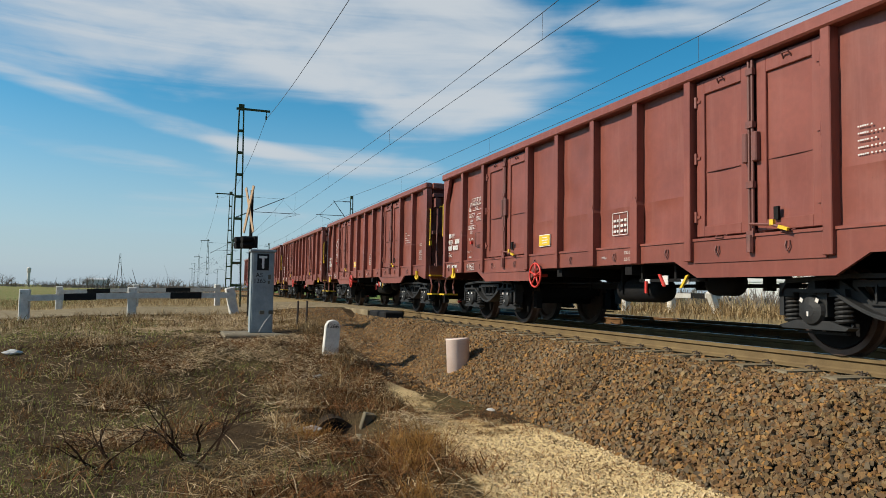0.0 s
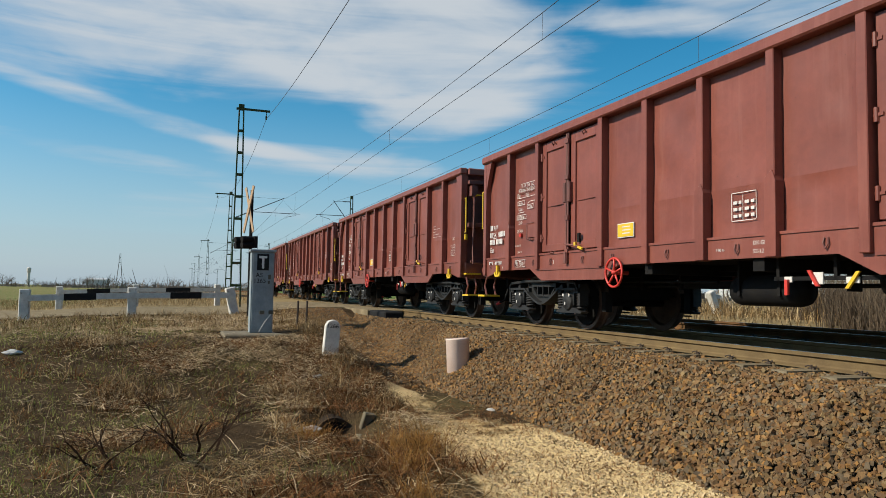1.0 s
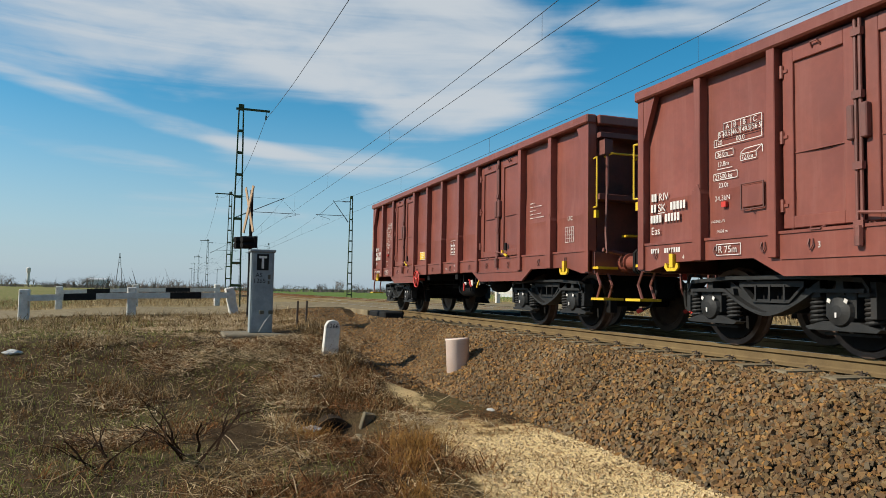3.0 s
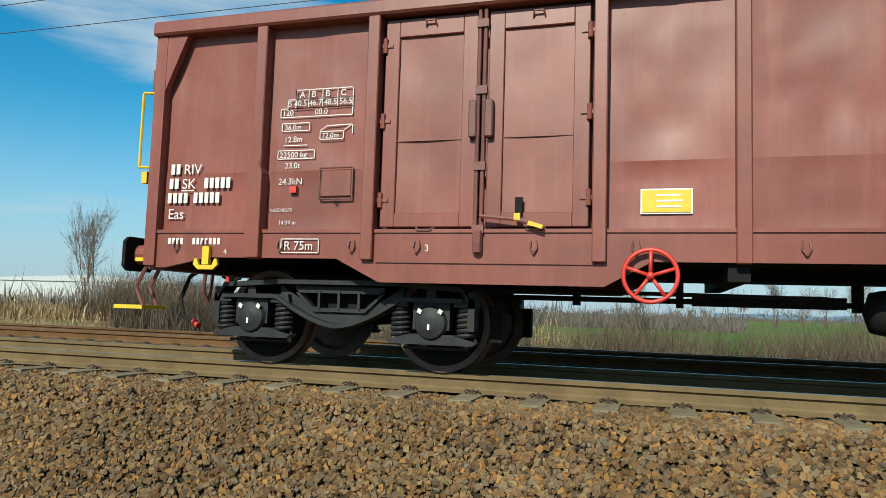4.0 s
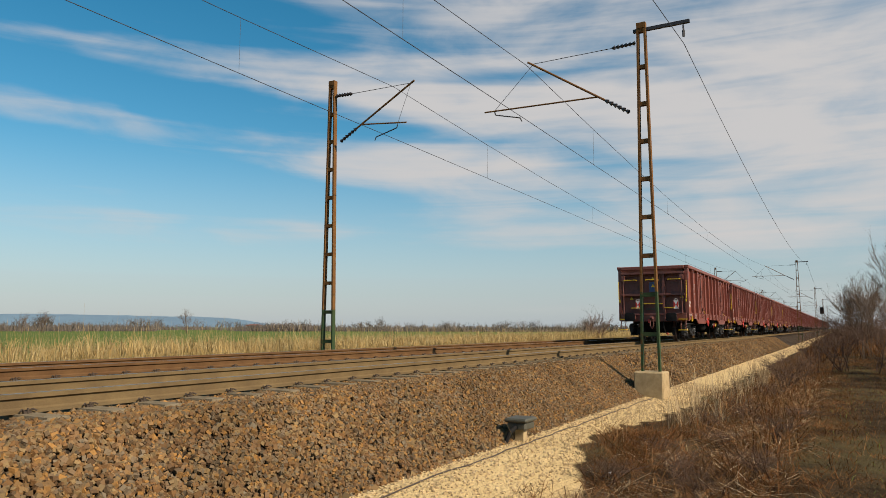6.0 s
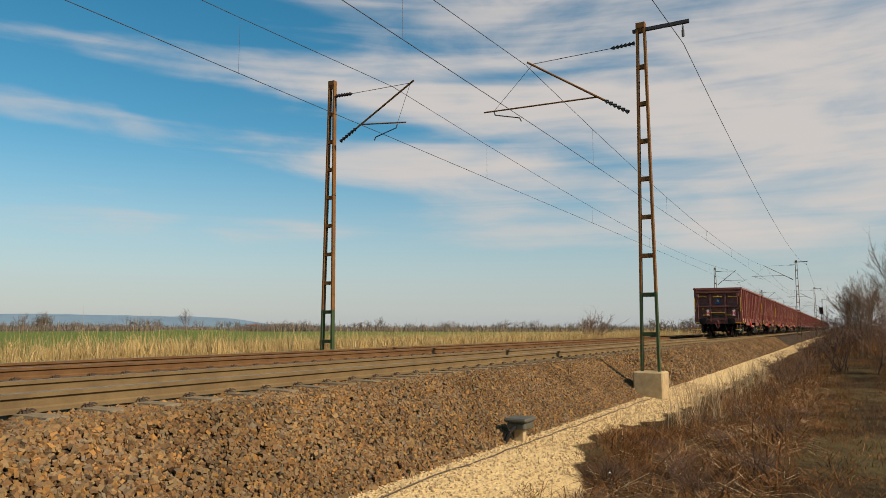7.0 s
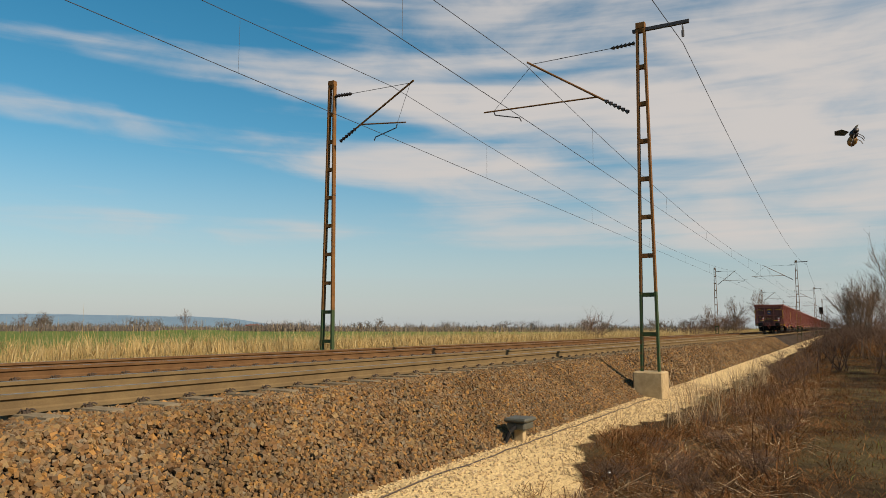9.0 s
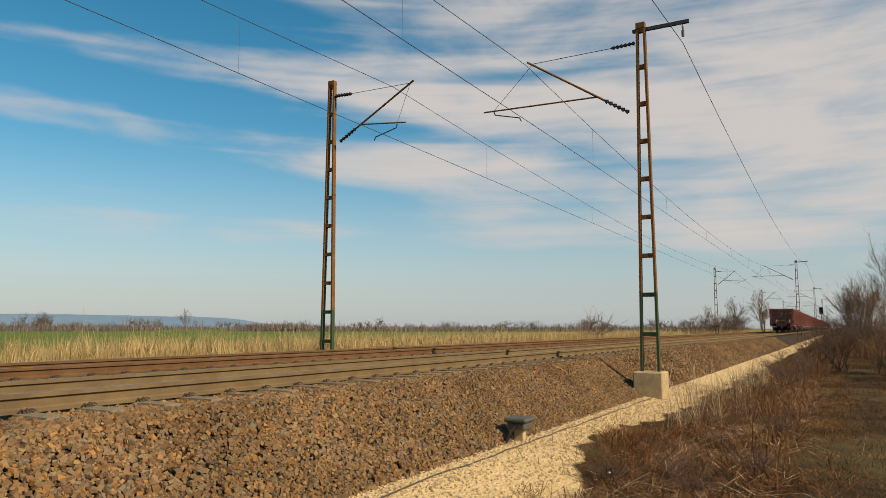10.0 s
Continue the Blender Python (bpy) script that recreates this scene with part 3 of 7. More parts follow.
def stones(name, count, x0, x1, y0, y1, size, parent, seed, lift=0.0, on_soil=False, spill=False):
    """Loose stones: boxes with shaken corners, joined into one mesh."""
    rs = np.random.RandomState(seed)
    c = np.array([(-1, -1, -1), (1, -1, -1), (1, 1, -1), (-1, 1, -1), (-1, -1, 1), (1, -1, 1), (1, 1, 1), (-1, 1, 1)], float)
    f = np.array([(3, 2, 1, 0), (4, 5, 6, 7), (0, 1, 5, 4), (1, 2, 6, 5), (2, 3, 7, 6), (3, 0, 4, 7)])
    x, y = rs.uniform(x0, x1, count), rs.uniform(y0, y1, count)
    if on_soil:
        ok = np.array([sand_at(a, b) > 0.62 for a, b in zip(x, y)])
        x, y, count = x[ok], y[ok], int(ok.sum())
    if spill:
        z = np.array([max(ground_z(a, b), ballast_z(b)) for a, b in zip(x, y)]) + rs.uniform(-0.01, 0.02, count)
    elif on_soil:
        z = np.array([ground_z(a, b) for a, b in zip(x, y)]) + 0.004
    else:
        z = np.array([ballast_z(v) for v in y]) + rs.uniform(-0.012, 0.02, count) + lift
    s = size * rs.lognormal(0, 0.2, count)
    v = c[None] * rs.uniform(0.52, 1.0, (count, 8, 3))
    v *= s[:, None, None] * 0.5 * rs.uniform(0.75, 1.35, (count, 1, 3))
    q = rs.normal(size=(count, 4))
    q /= np.linalg.norm(q, axis=1)[:, None]
    w, a, b, d = q.T
    R = np.stack([1 - 2 * (b * b + d * d), 2 * (a * b - d * w), 2 * (a * d + b * w), 2 * (a * b + d * w), 1 - 2 * (a * a + d * d), 2 * (b * d - a * w), 2 * (a * d - b * w), 2 * (b * d + a * w), 1 - 2 * (a * a + b * b)], 1).reshape(-1, 3, 3)
    v = np.einsum("nij,nkj->nki", R, v) + np.stack([x, y, z], 1)[:, None]
    faces = (f[None] + 8 * np.arange(count)[:, None, None]).reshape(-1, 4)
    ob = new(name, raw(name, v.reshape(-1, 3), faces, M["pebble"] if on_soil else M["stone"]))
    if on_soil:
        return tagged(ob, "pale pebbles and grit on the sand", "pebbles", kind="stuff")
    ob.parent = parent
    return tagged(ob, "loose rust-brown ballast stones", kind="stuff")


stones("ballast_stones", 135000, -15, 19, TOE - 0.14, 6.34, 0.037, ballast, 1)
stones("ballast_stones", 36000, 19, 70, TOE - 0.1, 6.34, 0.053, ballast, 2)
stones("ballast_stones", 19000, -22.8, -15, TOE - 0.1, 6.1, 0.045, ballast, 3)
stones("ballast_stones", 36000, -23.4, -11.5, 2.6, 4.95, 0.042, ballast, 7, 0.0, False, True)
stones("ballast_stones", 9000, -14, 30, 6.6, 9.9, 0.06, ballast, 4, -0.02)

stones("pebbles", 7000, -10, -1, 2.3, 4.1, 0.02, None, 5, 0, True)
stones("pebbles", 7000, -1, 22, 2.9, 4.1, 0.022, None, 6, 0, True)


# ---- tracks ----
def rail_profile(bm, y, x0, x1):
    half = [(0.075, -0.172), (0.075, -0.160), (0.02, -0.142), (0.009, -0.125), (0.009, -0.055), (0.036, -0.042), (0.036, -0.006), (0.028, -0.001)]
    pts = half + [(-a, b) for a, b in half[::-1]]
    a, b = [bm.verts.new((x0, y + u, v)) for u, v in pts], [bm.verts.new((x1, y + u, v)) for u, v in pts]
    for i in range(len(pts)):
        j = (i + 1) % len(pts)
        bm.faces.new((a[i], a[j], b[j], b[i]))
    bm.faces.new(a[::-1]), bm.faces.new(b)


def make_track(y, lo, hi, dark, label):
    top = thing("railway_track", label, "railway track", "tracks", "structure", (0, y, 0))
    for dy in (-0.7535, 0.7535):
        bm = bmesh.new()
        rail_profile(bm, dy, -400, 700)
        r = part("rail", bm, M["rail2"] if dark else M["rail"], top, "rust-brown steel rail")
        bm = bmesh.new()
        box(bm, -400, 700, dy - 0.024, dy + 0.024, -0.0012, 0.0006)
        part("rail_head", bm, M["steel"], r, "bright worn running surface")
    bm = bmesh.new()
    prism(bm, [(-0.13, -0.32), (0.13, -0.32), (0.10, -0.172), (-0.10, -0.172)], -1.3, 1.3)
    sl = mesh_of("sleeper", bm, M["sleeper"])
    bm = bmesh.new()
    for s in (-1, 1):
        box(bm, -0.035, 0.035, s * 0.088 - 0.014, s * 0.088 + 0.014, -0.172, -0.152)
        tube(bm, [(-0.075, s * 0.112, -0.150), (-0.05, s * 0.09, -0.134), (-0.018, s * 0.066, -0.150), (0.018, s * 0.066, -0.150), (0.05, s * 0.09, -0.134), (0.075, s * 0.112, -0.150)], 0.0085, 5)
        cyl(bm, (0, s * 0.10, -0.17), (0, s * 0.10, -0.122), 0.011, 6)
    cl = mesh_of("rail_clip", bm, M["clip"])
    x = lo
    while x < hi:
        part_mesh("sleeper", sl, top, pose(x, 0, 0, 0, 0, 0))
        if -20 < x < 40:
            part_mesh("rail_clip", cl, top, pose(x, -0.7535, 0))
            if not dark:
                part_mesh("rail_clip", cl, top, pose(x, 0.7535, 0))
        x += 0.6
    return top


make_track(TRACK_Y, -40, 72, False, "straight railway track with worn rusty rails on concrete sleepers")
make_track(TRACK2_Y, -30, 60, True, "second parallel railway track with red-rusted rails")


# ---- the goods train ----
POSTS = [1.18, 2.30, 4.27, 5.33, 6.40, 7.47, 8.53, 10.50, 11.62]
DOORS = [(2.36, 4.21), (8.59, 10.44)]
LENGTH, TOP, FLOOR = 12.8, 3.30, 1.24


def dented(bm, x0, x1, z0, z1, y, seed, depth=0.012, nx=9, nz=13, along="x"):
    """A sheet with soft dents, flat at its edges."""
    g = []
    for i in range(nx + 1):
        row = []
        for j in range(nz + 1):
            u, v = i / nx, j / nz
            x, z = x0 + (x1 - x0) * u, z0 + (z1 - z0) * v
            e = min(1, 6 * min(u, 1 - u)) * min(1, 6 * min(v, 1 - v))
            d = depth * e * (max(-0.15, noise.noise((x * 2.2 + seed, z * 2.0, seed))) + 0.6 * max(-0.15, noise.noise((x * 5 + seed, z * 5, seed + 3))))
            d += 0.012 * e * math.sin(math.pi * u)
            row.append(bm.verts.new((x, y + d, z) if along == "x" else (y + d, x, z)))
        g.append(row)
    for i in range(nx):
        for j in range(nz):
            bm.faces.new((g[i][j], g[i + 1][j], g[i + 1][j + 1], g[i][j + 1]))


def wheel_profile(bm, x, y, s):
    prof = [(0.0, -0.02), (0.10, -0.03), (0.14, 0.0), (0.36, 0.03), (0.40, -0.02), (0.458, -0.02), (0.462, 0.07), (0.49, 0.095), (0.485, 0.12), (0.40, 0.12), (0.36, 0.08), (0.12, 0.12), (0.0, 0.12)]
    lathe(bm, [(max(r, 0.004), s * a) for r, a in prof], (x, y, 0), "y", 36)


def make_wheelset(parent, x):
    ws = new("wheelset")
    ws.parent = parent
    ws.empty_display_size = 0.1
    ws.location = (x, 0, 0.46)
    for s in (-1, 1):
        bm = bmesh.new()
        wheel_profile(bm, 0, s * 0.80, -s)
        part("wheel", bm, M["tyre"], ws, "steel wheel with brown tread", smooth=False)
        bm = bmesh.new()
        lathe(bm, [(0.385, s * 0.826), (0.385, s * 0.83), (0.13, s * 0.845), (0.004, s * 0.848)], (0, 0, 0), "y", 30)
        part("wheel_disc", bm, M["black"], ws)
    bm = bmesh.new()
    cyl(bm, (0, -0.95, 0), (0, 0.95, 0), 0.075, 12)
    part("axle", bm, M["black"], ws)
    return ws


def make_bogie(parent, cx, detail):
    """Side frames with a bowed lower beam, axle boxes between coil springs."""
    for s in ((-1, 1) if detail else (-1,)):
        y0, y1 = sorted((s * 1.05, s * 1.17))
        bm = bmesh.new()
        # bowed beam of the side frame in two flanges and a web with an opening
        n = 16
        top = [(-1.25, 0.66), (-1.18, 0.76), (-0.55, 0.80), (0.55, 0.80), (1.18, 0.76), (1.25, 0.66)]
        low = []
        for i in range(n + 1):
            u = -0.62 + 1.24 * i / n
            low.append((u, 0.40 + 0.26 * (abs(u) / 0.62) ** 1.6))

        def flange(pts, half, yy0, yy1):
            for (xa, za), (xb, zb) in zip(pts, pts[1:]):
                vs = [bm.verts.new((cx + x, y, z)) for y in (yy0, yy1) for x, z in ((xa, za - half), (xb, zb - half), (xb, zb + half), (xa, za + half))]
                for f in ((0, 1, 2, 3), (7, 6, 5, 4), (0, 4, 5, 1), (3, 2, 6, 7), (1, 5, 6, 2), (0, 3, 7, 4)):
                    bm.faces.new([vs[k] for k in f])
        flange(top, 0.022, y0 - 0.05, y1 + 0.05)
        flange([(-1.2, 0.66), (-0.66, 0.66)] + low + [(0.66, 0.66), (1.2, 0.66)], 0.02, y0 - 0.05, y1 + 0.05)
        flange([(-0.45, 0.73), (0.45, 0.73)], 0.03, y0 + 0.02, y1 - 0.02)
        flange([(-0.45, 0.72), (-0.26, 0.545), (0.26, 0.545), (0.45, 0.72)], 0.018, y0 + 0.02, y1 - 0.02)
        for u in (-0.2, 0.0, 0.2):
            box(bm, cx + u - 0.012, cx + u + 0.012, y0 + 0.01, y1 - 0.01, 0.55, 0.72)
        ym = (y0 + y1) / 2
        flange([(u, z + 0.06) for u, z in low], 0.05, ym - 0.01, ym + 0.01)
        for e in (-1, 1):
            box(bm, cx + e * 1.27 - 0.03, cx + e * 1.27 + 0.03, y0 - 0.02, y1 + 0.02, 0.40, 0.74)
        frame_part = part("side_frame", bm, M["bogie"], parent, "dark grey cast bogie side frame")
        for a in (-0.9, 0.9):
            bm = bmesh.new()
            yo = s * 1.10
            lathe(bm, [(0.155, s * -0.10), (0.155, s * 0.06), (0.135, s * 0.10), (0.06, s * 0.125), (0.004, s * 0.13)], (cx + a, yo, 0.46), "y", 20)
            box(bm, cx + a - 0.17, cx + a + 0.17, yo - 0.06, yo + 0.06, 0.40, 0.64)
            prism(bm, [(cx + a - 0.05, 0.62), (cx + a + 0.05, 0.62), (cx + a + 0.035, 0.78), (cx + a - 0.035, 0.78)], yo - 0.075, yo + 0.075)
            # saddle under the springs
            prism(bm, [(cx + a - 0.42, 0.30), (cx + a - 0.38, 0.27), (cx + a + 0.38, 0.27), (cx + a + 0.42, 0.30), (cx + a + 0.2, 0.36), (cx + a - 0.2, 0.36)], yo - 0.07, yo + 0.07)
            box(bm, cx + a - 0.30, cx + a + 0.30, yo + s * -0.06, yo + s * -0.06 + 0.04, 0.22, 0.245)
            ab = part("axle_box", bm, M["bogie"], parent, "rounded grey axle box")
            if detail:
                for e in (-1, 1):
                    bm = bmesh.new()
                    sx = cx + a + e * 0.31
                    helix(bm, (sx, yo - s * 0.01, 0.325), 0.075, 0.019, 0.27, 6)
                    part("coil_spring", bm, M["bogie"], ab)
                    bm = bmesh.new()
                    prism(bm, [(sx - 0.1, 0.60), (sx + 0.1, 0.60), (sx + 0.085, 0.68), (sx - 0.085, 0.68)], yo - 0.09, yo + 0.09)
                    part("spring_cap", bm, M["bogie"], ab)
                if s < 0:
                    bm = bmesh.new()
                    for e in (-1, 1):
                        prism(bm, [(cx + a + e * 0.095 - 0.022, 0.555), (cx + a + e * 0.095 + 0.012, 0.535), (cx + a + e * 0.095 + 0.028, 0.57), (cx + a + e * 0.095 - 0.006, 0.59)], yo - 0.118, yo - 0.112)
                    box(bm, cx + a - 0.01, cx + a + 0.01, yo - 0.136, yo - 0.128, 0.40, 0.45)
                    tagged(part("axle_box_mark", bm, M["letter"], ab, "white mark on the axle box"), kind="stuff")
    bm = bmesh.new()
    box(bm, cx - 0.28, cx + 0.28, -1.02, 1.02, 0.42, 0.78)
    # long black fill, added to stand for the deep shade between the wheels
    box(bm, cx - 1.2, cx + 1.2, -0.62, 0.62, 0.5, 0.9)
    for e in (-1, 1):
        box(bm, cx + e * 1.2 - 0.05, cx + e * 1.2 + 0.05, -1.05, 1.05, 0.55, 0.68)
        for s in (-1, 1):
            box(bm, cx + e * 1.42 - 0.06, cx + e * 1.42 + 0.05, s * 0.76 - 0.06, s * 0.76 + 0.06, 0.30, 0.62)
    part("bolster", bm, M["black"], parent)


def make_wagon(detail, last=False, seed=1):
    w = thing("goods_wagon", "red-brown steel open goods wagon with ribbed sides on two bogies" if not last else "last red-brown open goods wagon of the train with tail signs",
              "railway wagon", "goods train wagons")
    P, E = M["wagon"], M["wagon_end"]
    sides = (-1, 1)
    edges = [0.06] + POSTS + [LENGTH - 0.06]
    # side sheets
    for k, (a, b) in enumerate(zip(edges, edges[1:])):
        door = any(d0 - 0.2 < a < d1 and b < d1 + 0.2 for d0, d1 in DOORS)
        if door:
            continue
        bm = bmesh.new()
        dented(bm, a, b, 1.80, TOP - 0.08, -1.402, seed * 7.3 + k * 3.1, (0.016 if k in (0, 1) else 0.027) if detail else 0.008, 12 if detail else 3, 14 if detail else 3)
        part("side_panel", bm, P, w, "dented red-brown steel side sheet", smooth=True)
        bm = bmesh.new()
        dented(bm, a, b, FLOOR, 1.806, -1.407, seed * 5.3 + k * 2.1, (0.006 if k in (0, 1) else 0.016) if detail else 0.004, 10 if detail else 3, 6 if detail else 2)
        part("side_panel", bm, P, w, "dented red-brown steel side sheet", smooth=True)
    bm = bmesh.new()
    box(bm, 0.03, LENGTH - 0.03, 1.385, 1.41, FLOOR, TOP - 0.06)
    for x in [0.06] + POSTS + [LENGTH - 0.06]:
        box(bm, x - 0.05, x + 0.05, 1.41, 1.5, 1.0, TOP - 0.1)
    part("far_side_wall", bm, P, w)
    # an inner lining behind the sheets, floor
    bm = bmesh.new()
    box(bm, 0.04, LENGTH - 0.04, -1.325, -1.31, FLOOR - 0.02, TOP - 0.1)
    box(bm, 0.04, LENGTH - 0.04, -1.36, 1.39, 1.17, FLOOR)
    part("floor_and_lining", bm, M["wagon_end"], w)
    # posts
    for k, x in enumerate(POSTS):
        bm = bmesh.new()
        hw = 0.055
        prism(bm, [(x - hw, 0.99), (x + hw, 0.99), (x + hw, TOP - 0.11), (x - hw, TOP - 0.11)], -1.522, -1.39)
        part("post", bm, P, w, bevel=0.008 if detail else 0)
        if detail and k in (0, 4, 5, 8):
            bm = bmesh.new()
            prism(bm, [(x - 0.075, 1.0), (x + 0.075, 1.0), (x + 0.075, 1.78), (x + 0.03, 1.9), (x - 0.075, 1.82)], -1.534, -1.41)
            part("post_gusset", bm, P, w, bevel=0.005)
    for x in (0.06, LENGTH - 0.06):
        e = 1 if x < 1 else -1
        bm = bmesh.new()
        prism(bm, [(x - 0.06, 0.92), (x + 0.06, 0.92), (x + 0.06, TOP - 0.1), (x - 0.06, TOP - 0.1)], -1.5, -1.36)
        prism(bm, [(x + e * 0.06, 2.62), (x + e * 0.30, TOP - 0.12), (x + e * 0.06, TOP - 0.12)], -1.495, -1.42)
        part("corner_post", bm, P, w)
        bm = bmesh.new()
        prism(bm, [(x - 0.06, 0.92), (x + 0.06, 0.92), (x + 0.06, TOP - 0.1), (x - 0.06, TOP - 0.1)], 1.36, 1.5)
        part("corner_post", bm, P, w)
    # rim
    for s in sides:
        bm = bmesh.new()
        y0, y1 = sorted((s * 1.37, s * 1.545))
        box(bm, -0.03, LENGTH + 0.03, y0, y1, TOP - 0.14, TOP)
        part("top_rail", bm, P, w, "red-brown box-section rim", bevel=0.02)
    for x in (0.0, LENGTH):
        e = 1 if x < 1 else -1
        bm = bmesh.new()
        box(bm, x - 0.07, x + 0.09, -1.37, 1.37, TOP - 0.16, TOP - 0.01)
        part("end_rail", bm, P, w, bevel=0.02)
    # sills: shallow, deeper and tapered under the doors and at the ends
    for s in sides:
        y0, y1 = sorted((s * 1.43, s * 1.47))
        bm = bmesh.new()

        def plate(pts):
            b2 = bmesh.new()
            prism(b2, pts, y0, y1)
            part("side_sill", b2, P, w, "red-brown fish-bellied side sill")
        plate([(0.0, 0.90), (0.22, 0.90), (0.70, 1.0), (2.0, 1.0), (2.0, FLOOR), (0.0, FLOOR)])
        for a, b in DOORS:
            plate([(a - 0.36, 1.0), (a + 0.05, 0.80), (b + 0.1, 0.80), (b + 0.46, 1.0), (b + 0.46, FLOOR), (a - 0.36, FLOOR)])
        plate([(4.67, 1.0), (8.23, 1.0), (8.23, FLOOR), (4.67, FLOOR)])
        plate([(10.9, 1.0), (12.1, 1.0), (12.58, 0.90), (12.8, 0.90), (12.8, FLOOR), (10.9, FLOOR)])
        box(bm, 0.1, LENGTH - 0.1, *sorted((s * 1.41, s * 1.485)), FLOOR - 0.012, FLOOR + 0.018)
        if detail and s < 0:
            for a, b in DOORS:
                b3 = bmesh.new()
                box(b3, a + 0.02, b + 0.02, -1.485, -1.465, 0.97, 1.0)
                part("sill_edge", b3, P, w)
        sill = part("sill_edge", bm, P, w)
        if detail and s < 0:
            for x in [0.35, 0.66, 1.45, 2.15, 2.75, 3.75, 4.55, 5.75, 6.95, 8.1, 9.0, 10.0, 11.2, 12.1]:
                bm = bmesh.new()
                tube(bm, [(x - 0.02, -1.478, 1.16), (x - 0.03, -1.49, 1.10), (x, -1.495, 1.055), (x + 0.03, -1.49, 1.10), (x + 0.02, -1.478, 1.16)], 0.008, 5)
                part("lashing_ring", bm, M["wagon_end"], sill, "rusty lashing ring")
    # doors
    for a, b in DOORS:
        mid = (a + b) / 2
        for d0, d1 in ((a + 0.03, mid - 0.05), (mid + 0.05, b - 0.03)):
            bm = bmesh.new()
            z0, z1, f = 1.28, TOP - 0.17, 0.13
            for q in ((d0, d0 + f, z0, z1), (d1 - f, d1, z0, z1), (d0 + f, d1 - f, z0, z0 + 0.12), (d0 + f, d1 - f, z1 - 0.16, z1)):
                box(bm, q[0], q[1], -1.445, -1.41, q[2], q[3])
            leaf = part("door_leaf", bm, P, w, "red-brown steel side door leaf", bevel=0.006 if detail else 0)
            bm = bmesh.new()
            dented(bm, d0 + 0.08, d1 - 0.08, z0 + 0.08, z1 - 0.1, -1.418, seed * 5.1 + d0, 0.014 if detail else 0.006, 7 if detail else 2, 12 if detail else 2)
            part("door_sheet", bm, P, leaf, smooth=True)
            if detail:
                bm = bmesh.new()
                box(bm, d0 + f, d1 - f, -1.424, -1.404, 2.035, 2.047)
                part("sheet_seam", bm, P, leaf)
            if detail:
                hx = d0 if d0 < mid - 0.3 and d1 < mid else d1
                for z in (1.5, 2.2, 2.88):
                    bm = bmesh.new()
                    box(bm, hx - 0.07, hx + 0.07, -1.458, -1.44, z, z + 0.03)
                    cyl(bm, (hx, -1.455, z - 0.05), (hx, -1.455, z + 0.08), 0.022, 8)
                    part("hinge", bm, P, leaf)
                gx = d1 - 0.02 if d1 < mid else d0 + 0.02
                bm = bmesh.new()
                box(bm, gx - 0.035, gx + 0.035, -1.51, -1.44, 2.03, 2.35)
                part("door_grip", bm, M["wagon_end"], leaf, bevel=0.01)
                bm = bmesh.new()
                cxh = (d0 + d1) / 2
                tube(bm, [(cxh - 0.05, -1.445, z1 - 0.09), (cxh - 0.04, -1.48, z1 - 0.04), (cxh + 0.04, -1.48, z1 - 0.04), (cxh + 0.05, -1.445, z1 - 0.09)], 0.009, 5)
                part("door_ring", bm, M["wagon_end"], leaf)
                bm = bmesh.new()
                tube(bm, [(cxh - 0.08, -1.45, 1.275), (cxh - 0.06, -1.49, 1.25), (cxh + 0.06, -1.49, 1.25), (cxh + 0.08, -1.45, 1.275)], 0.011, 5)
                part("door_ring", bm, M["wagon_end"], leaf)
        if detail:
            bm = bmesh.new()
            for dx in (-0.028, 0.022):
                cyl(bm, (mid + dx, -1.475, 1.12), (mid + dx, -1.475, 3.14), 0.017, 8)
            for z in (1.22, 1.75, 2.4, 2.98):
                box(bm, mid - 0.05, mid + 0.05, -1.505, -1.455, z, z + 0.07)
            cyl(bm, (mid, -1.5, 1.06), (mid, -1.5, 1.24), 0.04, 8)
            rod = part("lock_rod", bm, M["wagon_end"], w, "dark vertical door lock rods")
            bm = bmesh.new()
            tube(bm, [(mid + 0.02, -1.52, 1.36), (mid + 0.32, -1.53, 1.33), (mid + 0.52, -1.53, 1.27)], 0.016, 6)
            part("lock_lever", bm, M["wagon_end"], rod)
            bm = bmesh.new()
            box(bm, mid + 0.31, mid + 0.36, -1.545, -1.51, 1.32, 1.38)
            part("lever_grip", bm, M["yellow"], rod, "yellow door lever grip")
            bm = bmesh.new()
            prism(bm, [(mid + 0.42, 1.285), (mid + 0.54, 1.25), (mid + 0.55, 1.28), (mid + 0.435, 1.318)], -1.55, -1.52)
            part("lever_grip", bm, M["yellow"], rod, "yellow door lever grip")
            bm = bmesh.new()
            box(bm, mid + 0.305, mid + 0.365, -1.48, -1.45, 1.38, 1.52)
            part("lever_catch", bm, M["black"], rod)
    # ends
    for x, e in ((0.0, -1), (LENGTH, 1)):
        for k in range(3):
            y0 = -1.36 + k * 0.907
            for z0, z1 in ((2.05, TOP - 0.12), (1.0, 2.05)):
                bm = bmesh.new()
                dented(bm, y0, y0 + 0.907, z0, z1, x - e * 0.14, seed + k + z0 * 5, 0.02, 5, 6, "y")
                part("end_panel", bm, E, w, "dull red-brown end sheet", smooth=True)
        for y in (-0.47, 0.47):
            bm = bmesh.new()
            box(bm, *sorted((x - e * 0.15, x + e * 0.07)), y - 0.05, y + 0.05, 1.0, TOP - 0.32)
            part("end_post", bm, E, w, bevel=0.006)
        bm = bmesh.new()
        box(bm, *sorted((x - e * 0.15, x + e * 0.09)), -1.36, 1.36, 2.0, 2.09)
